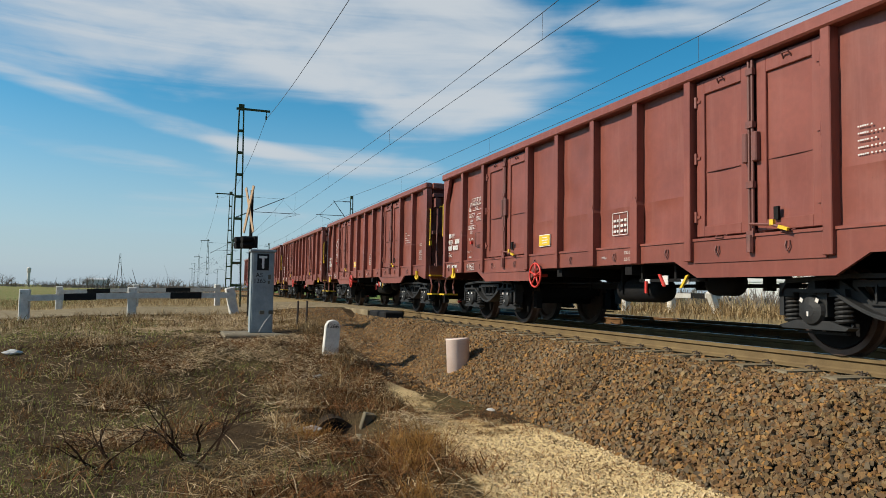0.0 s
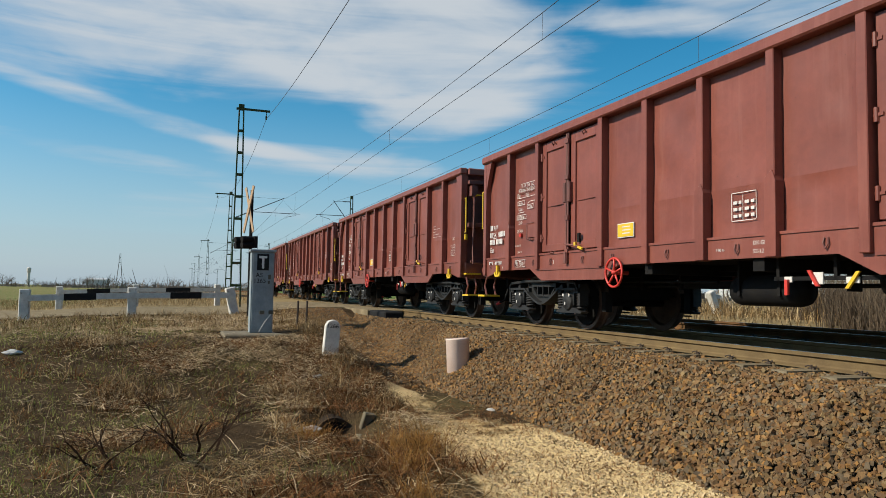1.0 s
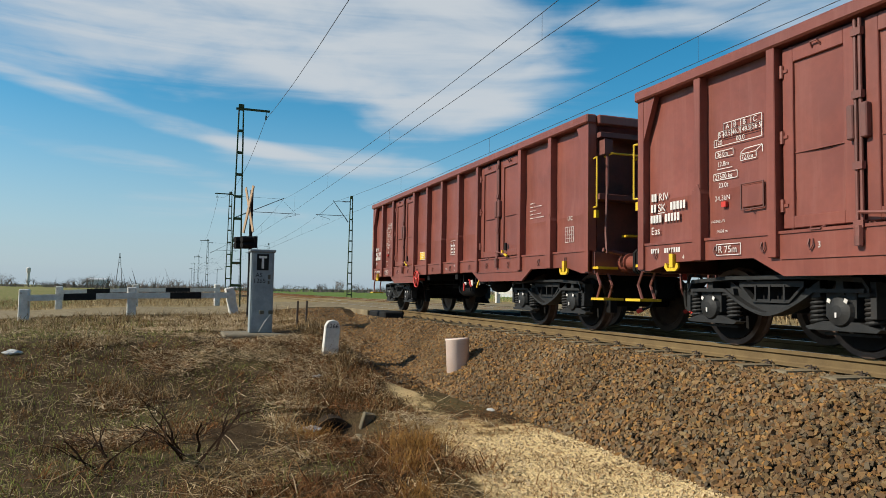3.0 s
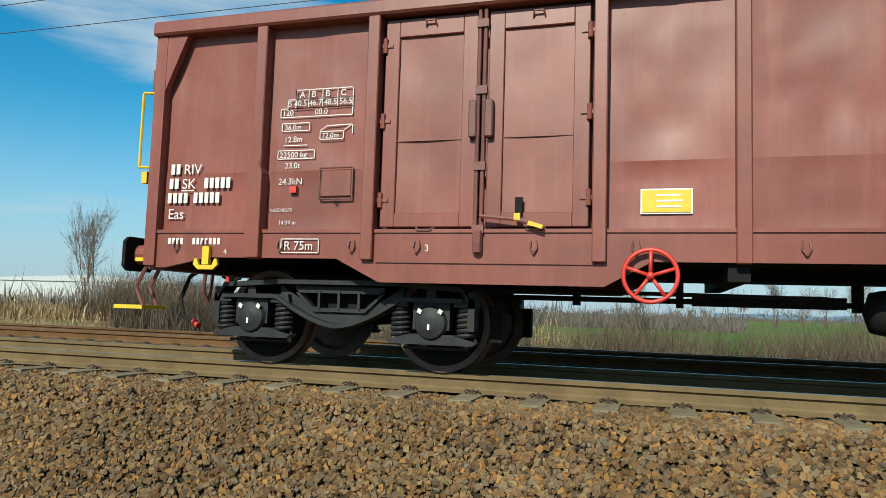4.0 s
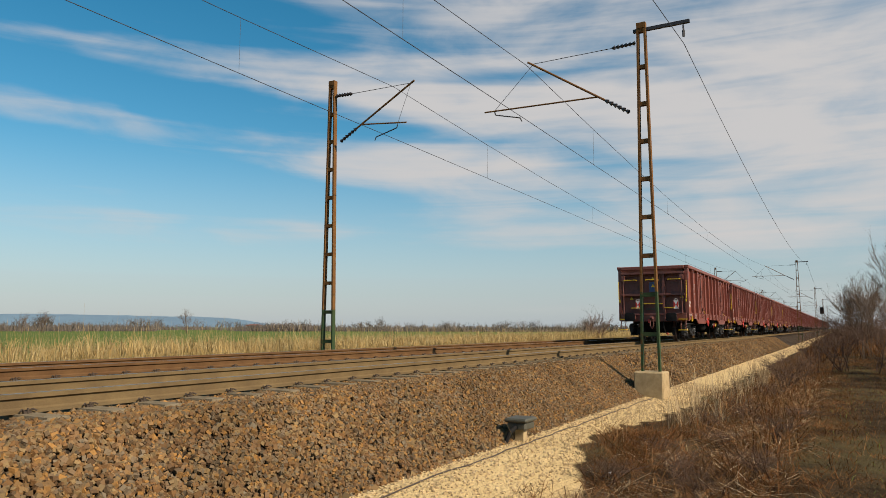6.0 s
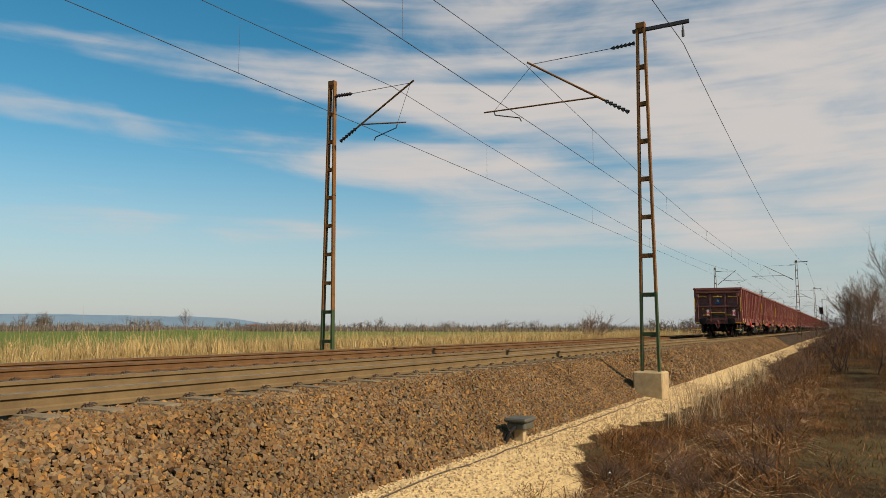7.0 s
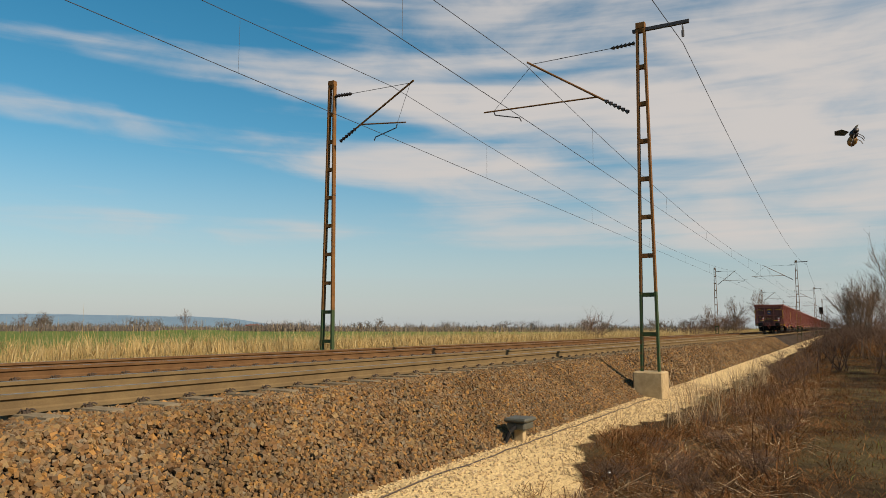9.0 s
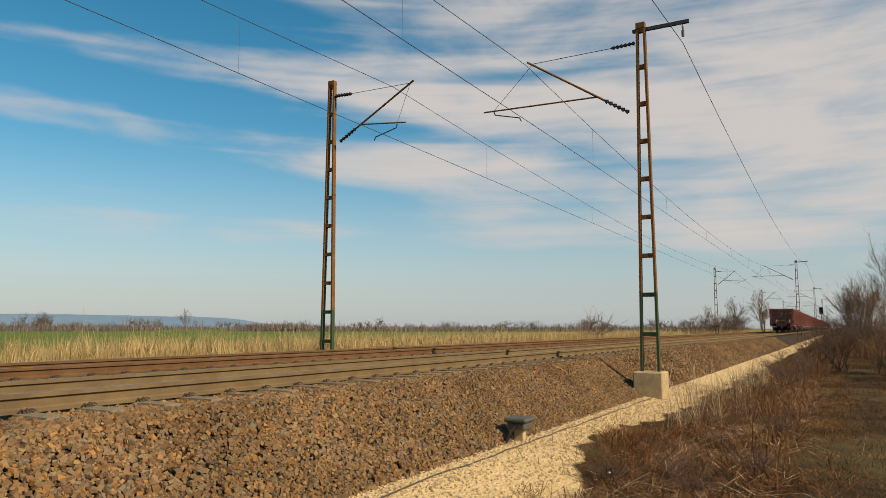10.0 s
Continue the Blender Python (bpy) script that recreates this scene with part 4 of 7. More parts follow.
        part("end_beam", bm, E, w, bevel=0.006)
        bm = bmesh.new()
        box(bm, *sorted((x - e * 0.15, x + e * 0.12)), -1.36, 1.36, TOP - 0.36, TOP - 0.28)
        part("end_beam", bm, E, w, bevel=0.006)
        bm = bmesh.new()
        box(bm, *sorted((x - e * 0.15, x + e * 0.02)), -1.4, 1.4, 0.88, 1.22)
        part("headstock", bm, E, w, "red-brown headstock beam", bevel=0.008)
        for s in sides:
            bm = bmesh.new()
            y = s * 0.875
            lathe(bm, [(0.14, 0), (0.14, e * 0.20), (0.105, e * 0.21), (0.105, e * 0.56)], (x, y, 1.06), "x", 18)
            buf = part("buffer", bm, P, w, "red-brown buffer with black head")
            bm = bmesh.new()
            hx = x + e * 0.56
            pts = [(y - 0.225, 0.93), (y - 0.17, 0.88), (y + 0.17, 0.88), (y + 0.225, 0.93), (y + 0.225, 1.19), (y + 0.17, 1.24), (y - 0.17, 1.24), (y - 0.225, 1.19)]
            va = [bm.verts.new((hx, q, z)) for q, z in pts]
            vb = [bm.verts.new((hx + e * 0.045, y + (q - y) * 0.97, 1.06 + (z - 1.06) * 0.97)) for q, z in pts]
            vc = bm.verts.new((hx + e * 0.06, y, 1.06))
            bm.faces.new(va)
            for i in range(8):
                j = (i + 1) % 8
                bm.faces.new((va[i], va[j], vb[j], vb[i])), bm.faces.new((vb[i], vb[j], vc))
            part("buffer_head", bm, M["black"], buf, "worn black buffer head")
        bm = bmesh.new()
        box(bm, *sorted((x, x + e * 0.12)), -0.17, 0.17, 0.92, 1.17)
        prism(bm, [(x + e * 0.08, 1.0), (x + e * 0.36, 0.98), (x + e * 0.42, 1.04), (x + e * 0.38, 1.12), (x + e * 0.3, 1.06), (x + e * 0.08, 1.1)], -0.04, 0.04)
        tube(bm, [(x + e * 0.30, -0.07, 1.0), (x + e * 0.33, -0.07, 0.7), (x + e * 0.30, 0, 0.58), (x + e * 0.33, 0.07, 0.7), (x + e * 0.30, 0.07, 1.0)], 0.022, 6)
        part("draw_hook", bm, M["wagon_end"], w, "screw coupling hook")
        if detail:
            for y in (-0.45, 0.42):
                bm = bmesh.new()
                tube(bm, [(x + e * 0.05, y, 0.95), (x + e * 0.22, y - 0.02, 0.86), (x + e * 0.30, y - 0.05, 0.62), (x + e * 0.22, y - 0.09, 0.42), (x + e * 0.06, y - 0.13, 0.36)], 0.022, 7)
                part("air_hose", bm, M["rubber"], w, "hanging black air hose")
            for y in (-0.45, 0.42):
                bm = bmesh.new()
                cyl(bm, (x + e * 0.07, y - 0.12, 0.37), (x - e * 0.02, y - 0.15, 0.33), 0.035, 8)
                part("hose_coupling", bm, M["red"], w, "red hose coupling")
            bm = bmesh.new()
            box(bm, *sorted((x + e * 0.10, x + e * 0.15)), 0.10, 0.19, 0.82, 0.98)
            part("hose_coupling", bm, M["red"], w, "red hose coupling")
            for y in (-0.95, 0.0, 0.95):
                bm = bmesh.new()
                tube(bm, [(x + e * 0.02, y - 0.28, 2.66), (x + e * 0.18, y - 0.26, 2.69), (x + e * 0.18, y + 0.26, 2.69), (x + e * 0.02, y + 0.28, 2.66)], 0.016, 6)
                part("grab_rail", bm, M["yellow"], w, "yellow grab rail")
            for s in sides:
                bm = bmesh.new()
                tube(bm, [(x + e * 0.03, s * 1.42, 2.62), (x + e * 0.16, s * 1.45, 2.62), (x + e * 0.16, s * 1.45, 1.88), (x + e * 0.03, s * 1.42, 1.88)], 0.014, 6)
                part("side_grab_rail", bm, M["yellow"], w, "yellow upright handrail at the corner")
            steps = [(0.02, 0.16, 0.0, 0.42, 1.63)]
            for s in sides:
                steps += [(0.02, 0.35, s * 1.28, 0.17, 0.50), (0.0, 0.16, s * 1.25, 0.17, 0.96), (0.02, 0.18, s * 0.72, 0.20, 1.45), (0.07, 0.13, s * 1.42, 0.025, 1.80)]
            for x0, x1, yc, yh, z in steps:
                bm = bmesh.new()
                box(bm, *sorted((x + e * x0, x + e * x1)), yc - yh, yc + yh, z - (0.08 if yh < 0.03 else 0), z + 0.035)
                part("step_plate", bm, M["yellow"], w, "yellow foot or hand step")
            bm = bmesh.new()
            for s in sides:
                for dy in (-0.1, 0.1):
                    tube(bm, [(x + e * 0.06, s * 1.28 + dy, 0.9), (x + e * 0.16, s * 1.28 + dy, 0.72), (x + e * 0.06, s * 1.28 + dy, 0.52)], 0.02, 5)
            tube(bm, [(x + e * 0.1, -1.3, 1.25), (x + e * 0.12, -0.9, 1.18), (x + e * 0.12, 0.9, 1.18), (x + e * 0.1, 1.3, 1.25)], 0.032, 7)
            for y in (-1.25, 1.25):
                tube(bm, [(x + e * 0.05, y, TOP - 0.3), (x + e * 0.13, y, TOP - 0.5), (x + e * 0.13, y, 2.2), (x + e * 0.10, y, 1.5), (x + e * 0.13, y, 1.2)], 0.025, 6)
                box(bm, *sorted((x, x + e * 0.17)), y - 0.07, y + 0.07, TOP - 0.62, TOP - 0.40)
            part("end_latch", bm, E, w, "end door latch gear")
            if e < 0 and last:
                for y in (-1.0, 0.62):
                    bm = bmesh.new()
                    box(bm, x - 0.145, x - 0.135, y - 0.1, y + 0.1, 1.42, 1.78)
                    tube(bm, [(x - 0.13, y - 0.05, 1.78), (x - 0.1, y - 0.04, 1.86), (x - 0.1, y + 0.04, 1.86), (x - 0.13, y + 0.05, 1.78)], 0.008, 5)
                    sign = part("tail_sign", bm, M["white"], w, "red and white tail sign plate")
                    bm = bmesh.new()
                    for tri in (((y - 0.1, 1.42), (y - 0.1, 1.78), (y - 0.005, 1.60)), ((y + 0.1, 1.42), (y + 0.005, 1.60), (y + 0.1, 1.78))):
                        va = [bm.verts.new((x - 0.149, q, z)) for q, z in tri]
                        bm.faces.new(va)
                    part("sign_field", bm, M["red"], sign)
            if e < 0:
                bm = bmesh.new()
                box(bm, x + 0.105, x + 0.112, -0.16, 0.16, 2.18, 2.6)
                part("end_plate", bm, M["blue"], w, "faded blue plate")
                for y, z in ((0.0, 2.74), (-1.22, 1.95), (0.95, 1.9), (0.0, 2.44)):
                    bm = bmesh.new()
                    va = [bm.verts.new((x + 0.098, y + dy, z + dz)) for dy, dz in ((-0.08, -0.06), (0.08, -0.06), (0, 0.08))]
                    bm.faces.new(va)
                    part("warning_mark", bm, M["yellow"], w, "yellow warning triangle")
                bm = bmesh.new()
                yy = -0.36
                for k in range(7):
                    wdt = 0.05 + 0.02 * (k % 3)
                    box(bm, x + 0.100, x + 0.104, yy, yy + wdt, 1.38, 1.46)
                    yy += wdt + 0.035
                tagged(part("number_bar", bm, M["grey"], w, "illegible grey stencil"), kind="stuff")
    # running gear
    for cx in (1.9, 10.9):
        make_bogie(w, cx, detail)
    sets = [make_wheelset(w, x) for x in (1.0, 2.8, 10.0, 11.8)]
    # underframe
    bm = bmesh.new()
    box(bm, 0.2, LENGTH - 0.2, -0.35, 0.35, 0.92, 1.17)
    box(bm, 3.4, 9.4, -1.3, 1.3, 1.0, 1.17)
    for x in (3.6, 5.3, 7.2, 9.2):
        box(bm, x - 0.08, x + 0.08, -1.42, 1.42, 0.86, 1.17)
    tube(bm, [(3.2, -0.5, 0.72), (9.6, -0.5, 0.72)], 0.028, 6)
    tube(bm, [(3.4, -0.9, 0.78), (6.0, -0.9, 0.76)], 0.02, 6)
    box(bm, 5.0, 6.2, -0.62, -0.52, 0.68, 0.78)
    for x in (4.0, 4.9, 6.3, 7.6, 8.8):
        box(bm, x - 0.03, x + 0.03, -0.6, -0.45, 0.66, 0.95)
    part("underframe", bm, M["black"], w, "black underframe and brake rigging")
    for prof, c in (([(0.004, 0), (0.16, 0.06), (0.18, 0.14), (0.18, 0.95), (0.16, 1.04), (0.004, 1.1)], (6.25, -0.85, 0.66)), ([(0.004, 0), (0.16, 0.05), (0.17, 0.12), (0.17, 0.42), (0.004, 0.5)], (8.3, -0.95, 0.76))):
        bm = bmesh.new()
        lathe(bm, prof, c, "x", 18)
        part("air_reservoir", bm, M["black"], w, "black cylindrical air reservoir", smooth=True)
    for x in (6.5, 7.1):
        bm = bmesh.new()
        box(bm, x - 0.02, x + 0.02, -1.05, -0.65, 0.6, 1.0)
        part("reservoir_strap", bm, M["black"], w)
    if detail:
        bm = bmesh.new()
        torus(bm, (4.66, -1.53, 0.89), 0.20, 0.018, "y", 32, 7)
        for k in range(5):
            a = 2 * math.pi * k / 5 + 0.3
            cyl(bm, (4.66, -1.515, 0.89), (4.66 + 0.195 * math.cos(a), -1.53, 0.89 + 0.195 * math.sin(a)), 0.016, 6)
        cyl(bm, (4.66, -1.55, 0.89), (4.66, -1.3, 0.89), 0.03, 8)
        part("brake_handwheel", bm, M["red"], w, "red spoked brake handwheel", smooth=True)
        for x in (0.70, 12.1):
            bm = bmesh.new()
            box(bm, x - 0.035, x + 0.035, -1.52, -1.475, 0.93, 1.10)
            prism(bm, [(x - 0.12, 0.985), (x - 0.13, 0.93), (x - 0.08, 0.885), (x + 0.08, 0.885), (x + 0.13, 0.93), (x + 0.12, 0.985), (x + 0.095, 0.985), (x + 0.07, 0.925), (x - 0.07, 0.925), (x - 0.095, 0.985)], -1.515, -1.485)
            part("lifting_hook", bm, M["yellow"], w, "yellow rope hook on the sill")
        bm = bmesh.new()
        box(bm, 4.58, 4.97, -1.416, -1.408, 1.38, 1.58)
        lab = part("label_plate", bm, M["white"], w, "white-edged yellow label")
        bm = bmesh.new()
        box(bm, 4.592, 4.958, -1.422, -1.417, 1.392, 1.568)
        part("label_field", bm, M["yellow"], lab)
        bm = bmesh.new()
        for k in range(3):
            box(bm, 4.70, 4.88 + 0.02 * (k % 2), -1.4245, -1.4225, 1.43 + k * 0.045, 1.445 + k * 0.045)
        part("label_line", bm, M["letter"], lab)
        # little flap door
        bm = bmesh.new()
        prism(bm, [(1.80, 1.56), (2.10, 1.56), (2.10, 1.80), (1.80, 1.80)], -1.43, -1.40)
        part("document_flap", bm, P, w, "small framed metal flap", bevel=0.008)
        bm = bmesh.new()
        tube(bm, [(1.79, -1.432, 1.54), (2.11, -1.432, 1.54), (2.11, -1.432, 1.82), (1.79, -1.432, 1.82), (1.79, -1.432, 1.54)], 0.009, 5)
        tube(bm, [(1.93, -1.435, 1.54), (1.95, -1.45, 1.515), (1.97, -1.435, 1.54)], 0.007, 5)
        part("flap_frame", bm, M["wagon_end"], w, "dark wire frame of the flap")
        bm = bmesh.new()
        box(bm, 1.49, 1.56, -1.44, -1.40, 1.60, 1.66)
        part("valve_mark", bm, M["red"], w, "small red box")
        # brake valves
        for x, hw, z0, z1 in ((7.50, 0.05, 0.74, 0.80), (7.86, 0.065, 0.72, 0.84), (8.25, 0.07, 0.73, 0.79)):
            bm = bmesh.new()
            box(bm, x - hw, x + hw, -1.33, -1.31, z0, z1)
            part("brake_plate", bm, M["letter"], w, "white brake change-over plate", bevel=0.004)
        for x, zz, sl, m in ((7.50, 0.70, 0.0, "red"), (7.83, 0.79, -0.05, "red"), (8.27, 0.77, 0.06, "yellow")):
            bm = bmesh.new()
            prism(bm, [(x - 0.02 - sl, zz - 0.09), (x + 0.02 - sl, zz - 0.09), (x + 0.02 + sl, zz + 0.07), (x - 0.02 + sl, zz + 0.07)], -1.36, -1.335)
            part("brake_lever", bm, M[m], w, m + " brake lever")
        bm = bmesh.new()
        box(bm, 7.3, 8.6, -1.31, -1.27, 0.76, 0.80)
        for x in (7.35, 8.05, 8.55):
            box(bm, x - 0.02, x + 0.02, -1.31, -1.27, 0.76, 1.02)
        part("brake_rail", bm, M["black"], w)
        # lettering
        Y = -1.413
        words = [("RIV", 0.34, Y - 0.015, 1.80, 0.10), ("SK", 0.33, Y - 0.015, 1.66, 0.10), ("Eas", 0.19, Y - 0.015, 1.37, 0.10),
                 ("A", 1.54, Y, 2.49, 0.06), ("B", 1.66, Y, 2.49, 0.06), ("B", 1.80, Y, 2.49, 0.06), ("C", 1.95, Y, 2.49, 0.06),
                 ("S 40.5 46.7 48.5 56.5", 1.43, Y, 2.41, 0.055), ("120", 1.37, Y, 2.325, 0.055), ("00.0", 1.70, Y, 2.325, 0.055),
                 ("36.0m", 1.40, Y, 2.19, 0.05), ("72.0m", 1.78, Y, 2.10, 0.05), ("12.8m", 1.40, Y, 2.075, 0.055),
                 ("23500 kg", 1.36, Y, 1.93, 0.055), ("23.0t", 1.42, Y, 1.83, 0.055), ("24.3kN", 1.36, Y, 1.68, 0.06),
                 ("VAZENE:LTS", 1.29, Y, 1.43, 0.03), ("14.04 m", 1.38, Y, 1.31, 0.04),
                 ("R 75m", 1.49, -1.488, 1.075, 0.08), ("3", 2.82, -1.475, 1.07, 0.06), ("4", 0.86, -1.475, 1.03, 0.055),
                 ("UIC", 12.05, Y, 1.75, 0.07), ("9.00 m", 6.62, -1.475, 1.09, 0.035), ("DK-GP", 7.18, -1.475, 1.14, 0.045), ("SZ-12", 7.18, -1.475, 1.05, 0.045)]
        tagged(lettering("lettering", words, M["letter"], w, "white stencilled wagon data"), kind="stuff")
        bm = bmesh.new()

        def frame_line(x0, x1, z0, z1, y=Y, t=0.008):
            for q in ((x0, x1, z0, z0 + t), (x0, x1, z1 - t, z1), (x0, x0 + t, z0, z1), (x1 - t, x1, z0, z1)):
                box(bm, q[0], q[1], y - 0.001, y + 0.001, q[2], q[3])
        frame_line(1.50, 2.08, 2.47, 2.565), frame_line(1.42, 2.08, 2.385, 2.477), frame_line(1.35, 2.08, 2.305, 2.393)
        for x in (1.50, 1.63, 1.77, 1.92):
            box(bm, x, x + 0.007, Y - 0.001, Y + 0.001, 2.385, 2.565)
        frame_line(1.34, 1.72, 1.915, 2.0), frame_line(1.46, 1.84, 1.045, 1.175, -1.488)
        frame_line(1.37, 1.66, 2.175, 2.255), frame_line(1.76, 2.0, 2.085, 2.165)
        for x0, z0, x1, z1 in ((1.76, 2.165, 1.84, 2.215), (2.0, 2.165, 2.08, 2.215), (1.84, 2.21, 2.08, 2.215), (2.08, 2.135, 2.085, 2.215)):
            prism(bm, [(x0, z0), (x1, z1), (x1, z1 + 0.008), (x0, z0 + 0.008)] if x1 - x0 > 0.01 else [(x0, z0), (x0 + 0.008, z0), (x0 + 0.008, z1), (x0, z1)], Y - 0.001, Y + 0.001)
        box(bm, 1.40, 1.64, Y - 0.001, Y + 0.001, 2.04, 2.047)
        # framed table further along, data bars
        frame_line(6.80, 7.17, 1.42, 1.74)
        for k in range(3):
            for x0, x1 in ((6.83, 6.89), (6.91, 6.95), (7.0, 7.06), (7.09, 7.14)):
                box(bm, x0, x1, Y - 0.001, Y + 0.001, 1.46 + k * 0.075, 1.495 + k * 0.075)
        box(bm, 6.97, 6.976, Y - 0.001, Y + 0.001, 1.43, 1.71)
        for k in range(5):
            x, end = 10.75, 10.75 + (0.15, 0.42, 0.2, 0.38, 0.5)[k]
            while x < end:
                box(bm, x, x + 0.017, Y - 0.001, Y + 0.001, 2.15 - k * 0.065, 2.165 - k * 0.065)
                x += 0.023 if int(x * 100) % 4 else 0.04
        for k in range(5):
            box(bm, 11.98, 12.24, Y - 0.001, Y + 0.001, 1.40 + k * 0.06, 1.406 + k * 0.06)
        for k in range(5):
            box(bm, 11.98 + k * 0.064, 11.986 + k * 0.064, Y - 0.001, Y + 0.001, 1.40, 1.646)
        tagged(part("marking_frame", bm, M["letter"], w, "white stencilled frames and table"), kind="stuff")
        # running numbers as plain bars
        bm = bmesh.new()
        for z, h, segs in ((1.80, 0.10, ((0.20, 0.30),)), (1.66, 0.10, ((0.19, 0.29), (0.58, 0.90))), (1.52, 0.10, ((0.18, 0.42), (0.47, 0.76)))):
            for a, b in segs:
                x = a
                while x < b - 0.03:
                    box(bm, x, x + 0.042, Y - 0.017, Y - 0.014, z, z + h)
                    x += 0.06
        for a, b in ((0.25, 0.45), (0.52, 0.86)):
            x = a
            while x < b - 0.03:
                box(bm, x, x + 0.03, -1.476, -1.472, 1.12, 1.18)
                x += 0.045
        box(bm, 0.33, 0.47, Y - 0.017, Y - 0.014, 1.635, 1.645)
        tagged(part("number_bar", bm, M["letter"], w, "white stencilled running number"), kind="stuff")
    return w, sets


def train_x(t):
    """Place of the last wagon's rear end along the track."""
    d = t - 4.5
    return 4.16 + 17.90 * d + 0.293 * d * d - 0.00055 * d ** 3 - 0.00304 * d ** 4 + 0.2 * math.exp(-((t - 1.9) / 0.9) ** 2)


PITCH = 14.04
WAGONS, WHEELS = [], []
first, first_sets = make_wagon(True, True, 1)
WAGONS.append(first), WHEELS.append(first_sets)
near, near_sets = make_wagon(True, False, 2)
WAGONS.append(near), WHEELS.append(near_sets)
for k in range(2, 5):
    c = copy_thing(near, pose(0, 0, 0))
    WAGONS.append(c)
    WHEELS.append([o for o in c.children if o.name.startswith("wheelset")])
far, far_sets = make_wagon(False, False, 3)
WAGONS.append(far)
for k in range(6, 26):
    WAGONS.append(copy_thing(far, pose(0, 0, 0)))


# ---- plants ----
def blades(name, pts, height, width, lean, material, seed, label, parent=None, curl=0.6, category="grass", jitter=0.35):
    """Bent blades from the ground points up, joined into one mesh."""
    rs = np.random.RandomState(seed)
    n = len(pts)
    h = height * rs.lognormal(0, jitter, n)
    w = width * rs.uniform(0.6, 1.4, n)
    az = rs.uniform(0, 2 * np.pi, n)
    tilt = np.abs(rs.normal(0, 1, n)) * lean if lean < 1 else rs.uniform(0.5 if lean < 1.35 else 0.9, 1.15 if lean < 1.35 else 1.06, n) * lean
    d = np.stack([np.cos(az), np.sin(az), np.zeros(n)], 1)
    side_az = rs.uniform(0, 2 * np.pi, n)
    s = np.stack([np.cos(side_az), np.sin(side_az), np.zeros(n)], 1) * (w / 2)[:, None]
    up = np.array([0, 0, 1.0])
    t1, t2 = np.clip(tilt, 0, 1.45), np.clip(tilt * (1 + curl) + curl * 0.4, 0, 1.9)
    base = pts - up * 0.02
    mid = base + (d * np.sin(t1)[:, None] + up * np.cos(t1)[:, None]) * (h * 0.5)[:, None]
    tip = mid + (d * np.sin(t2)[:, None] + up * np.cos(t2)[:, None]) * (h * 0.5)[:, None]
    tip[:, 2] = np.maximum(tip[:, 2], base[:, 2] + 0.01)
    v = np.stack([base - s, base + s, mid - s * 0.8, mid + s * 0.8, tip - s * 0.15, tip + s * 0.15], 1)
    f = np.array([(0, 1, 3, 2), (2, 3, 5, 4)])
    faces = (f[None] + 6 * np.arange(n)[:, None, None]).reshape(-1, 4)
    ob = new(name, raw(name, v.reshape(-1, 3), faces, material))
    if parent:
        ob.parent = parent
    return tagged(ob, label, category, kind="stuff")


def scatter(n, x0, x1, y0, y1, seed, keep=None, near=0.0):
    """Points on the soil; near > 0 crowds them towards the origin."""
    rs = np.random.RandomState(seed)
    out = []
    while len(out) < n:
        x, y = rs.uniform(x0, x1), rs.uniform(y0, y1)
        if near and rs.rand() > 1.0 / (1.0 + near * math.hypot(x, y)) * 2.2:
            continue
        if keep and not keep(x, y, rs):
            continue
        out.append((x, y, ground_z(x, y)))
    return np.array(out)


def tufts(n, per, r, x0, x1, y0, y1, seed, keep=None, near=0.0):
    """Points in bunches: n middles, each with about per points within r."""
    rs = np.random.RandomState(seed + 500)
    mid = scatter(n, x0, x1, y0, y1, seed, keep, near)
    k = rs.poisson(per, n) + 2
    p = np.repeat(mid, k, 0)
    p[:, :2] += rs.normal(0, 1, (len(p), 2)) * r * np.repeat(rs.uniform(0.4, 1.3, n), k)[:, None]
    p[:, 2] = [ground_z(x, y) for x, y in p[:, :2]]
    return p


def clump(v, c):
    return noise.noise((v[0] * c, v[1] * c, 7.0))


def no_road(x, y):
    return not (-33.6 < x < -23.6)


def green_at(x, y):
    """Above 0 where the low grass is green."""
    return clump((x + 9, y), 0.6) + 0.30 * (0.25 - y) - 0.02 - 0.2 * step(-10.5, -13.0, x)


def keep_dry(x, y, rs):
    if y > 3.9 or sand_at(x, y) > 0.5 + 0.4 * clump((x, y), 2.5) or not no_road(x, y):
        return False
    if -14.6 < x < -13.2 and 0.7 < y < 2.2:
        return False
    if x > -22.5 and y > 2.9 and x < -8.6:
        return rs.rand() < 0.12 + 0.5 * max(0, clump((x, y), 1.3))
    if -9.5 < x < -7.7 and 1.3 < y < 2.5:
        return False
    if x > -9.5 and rs.rand() < 0.35:
        return False
    if green_at(x, y) > 0 and rs.rand() < 0.9:
        return False
    return clump((x, y), 0.7) > -0.55 + rs.rand() * 0.3


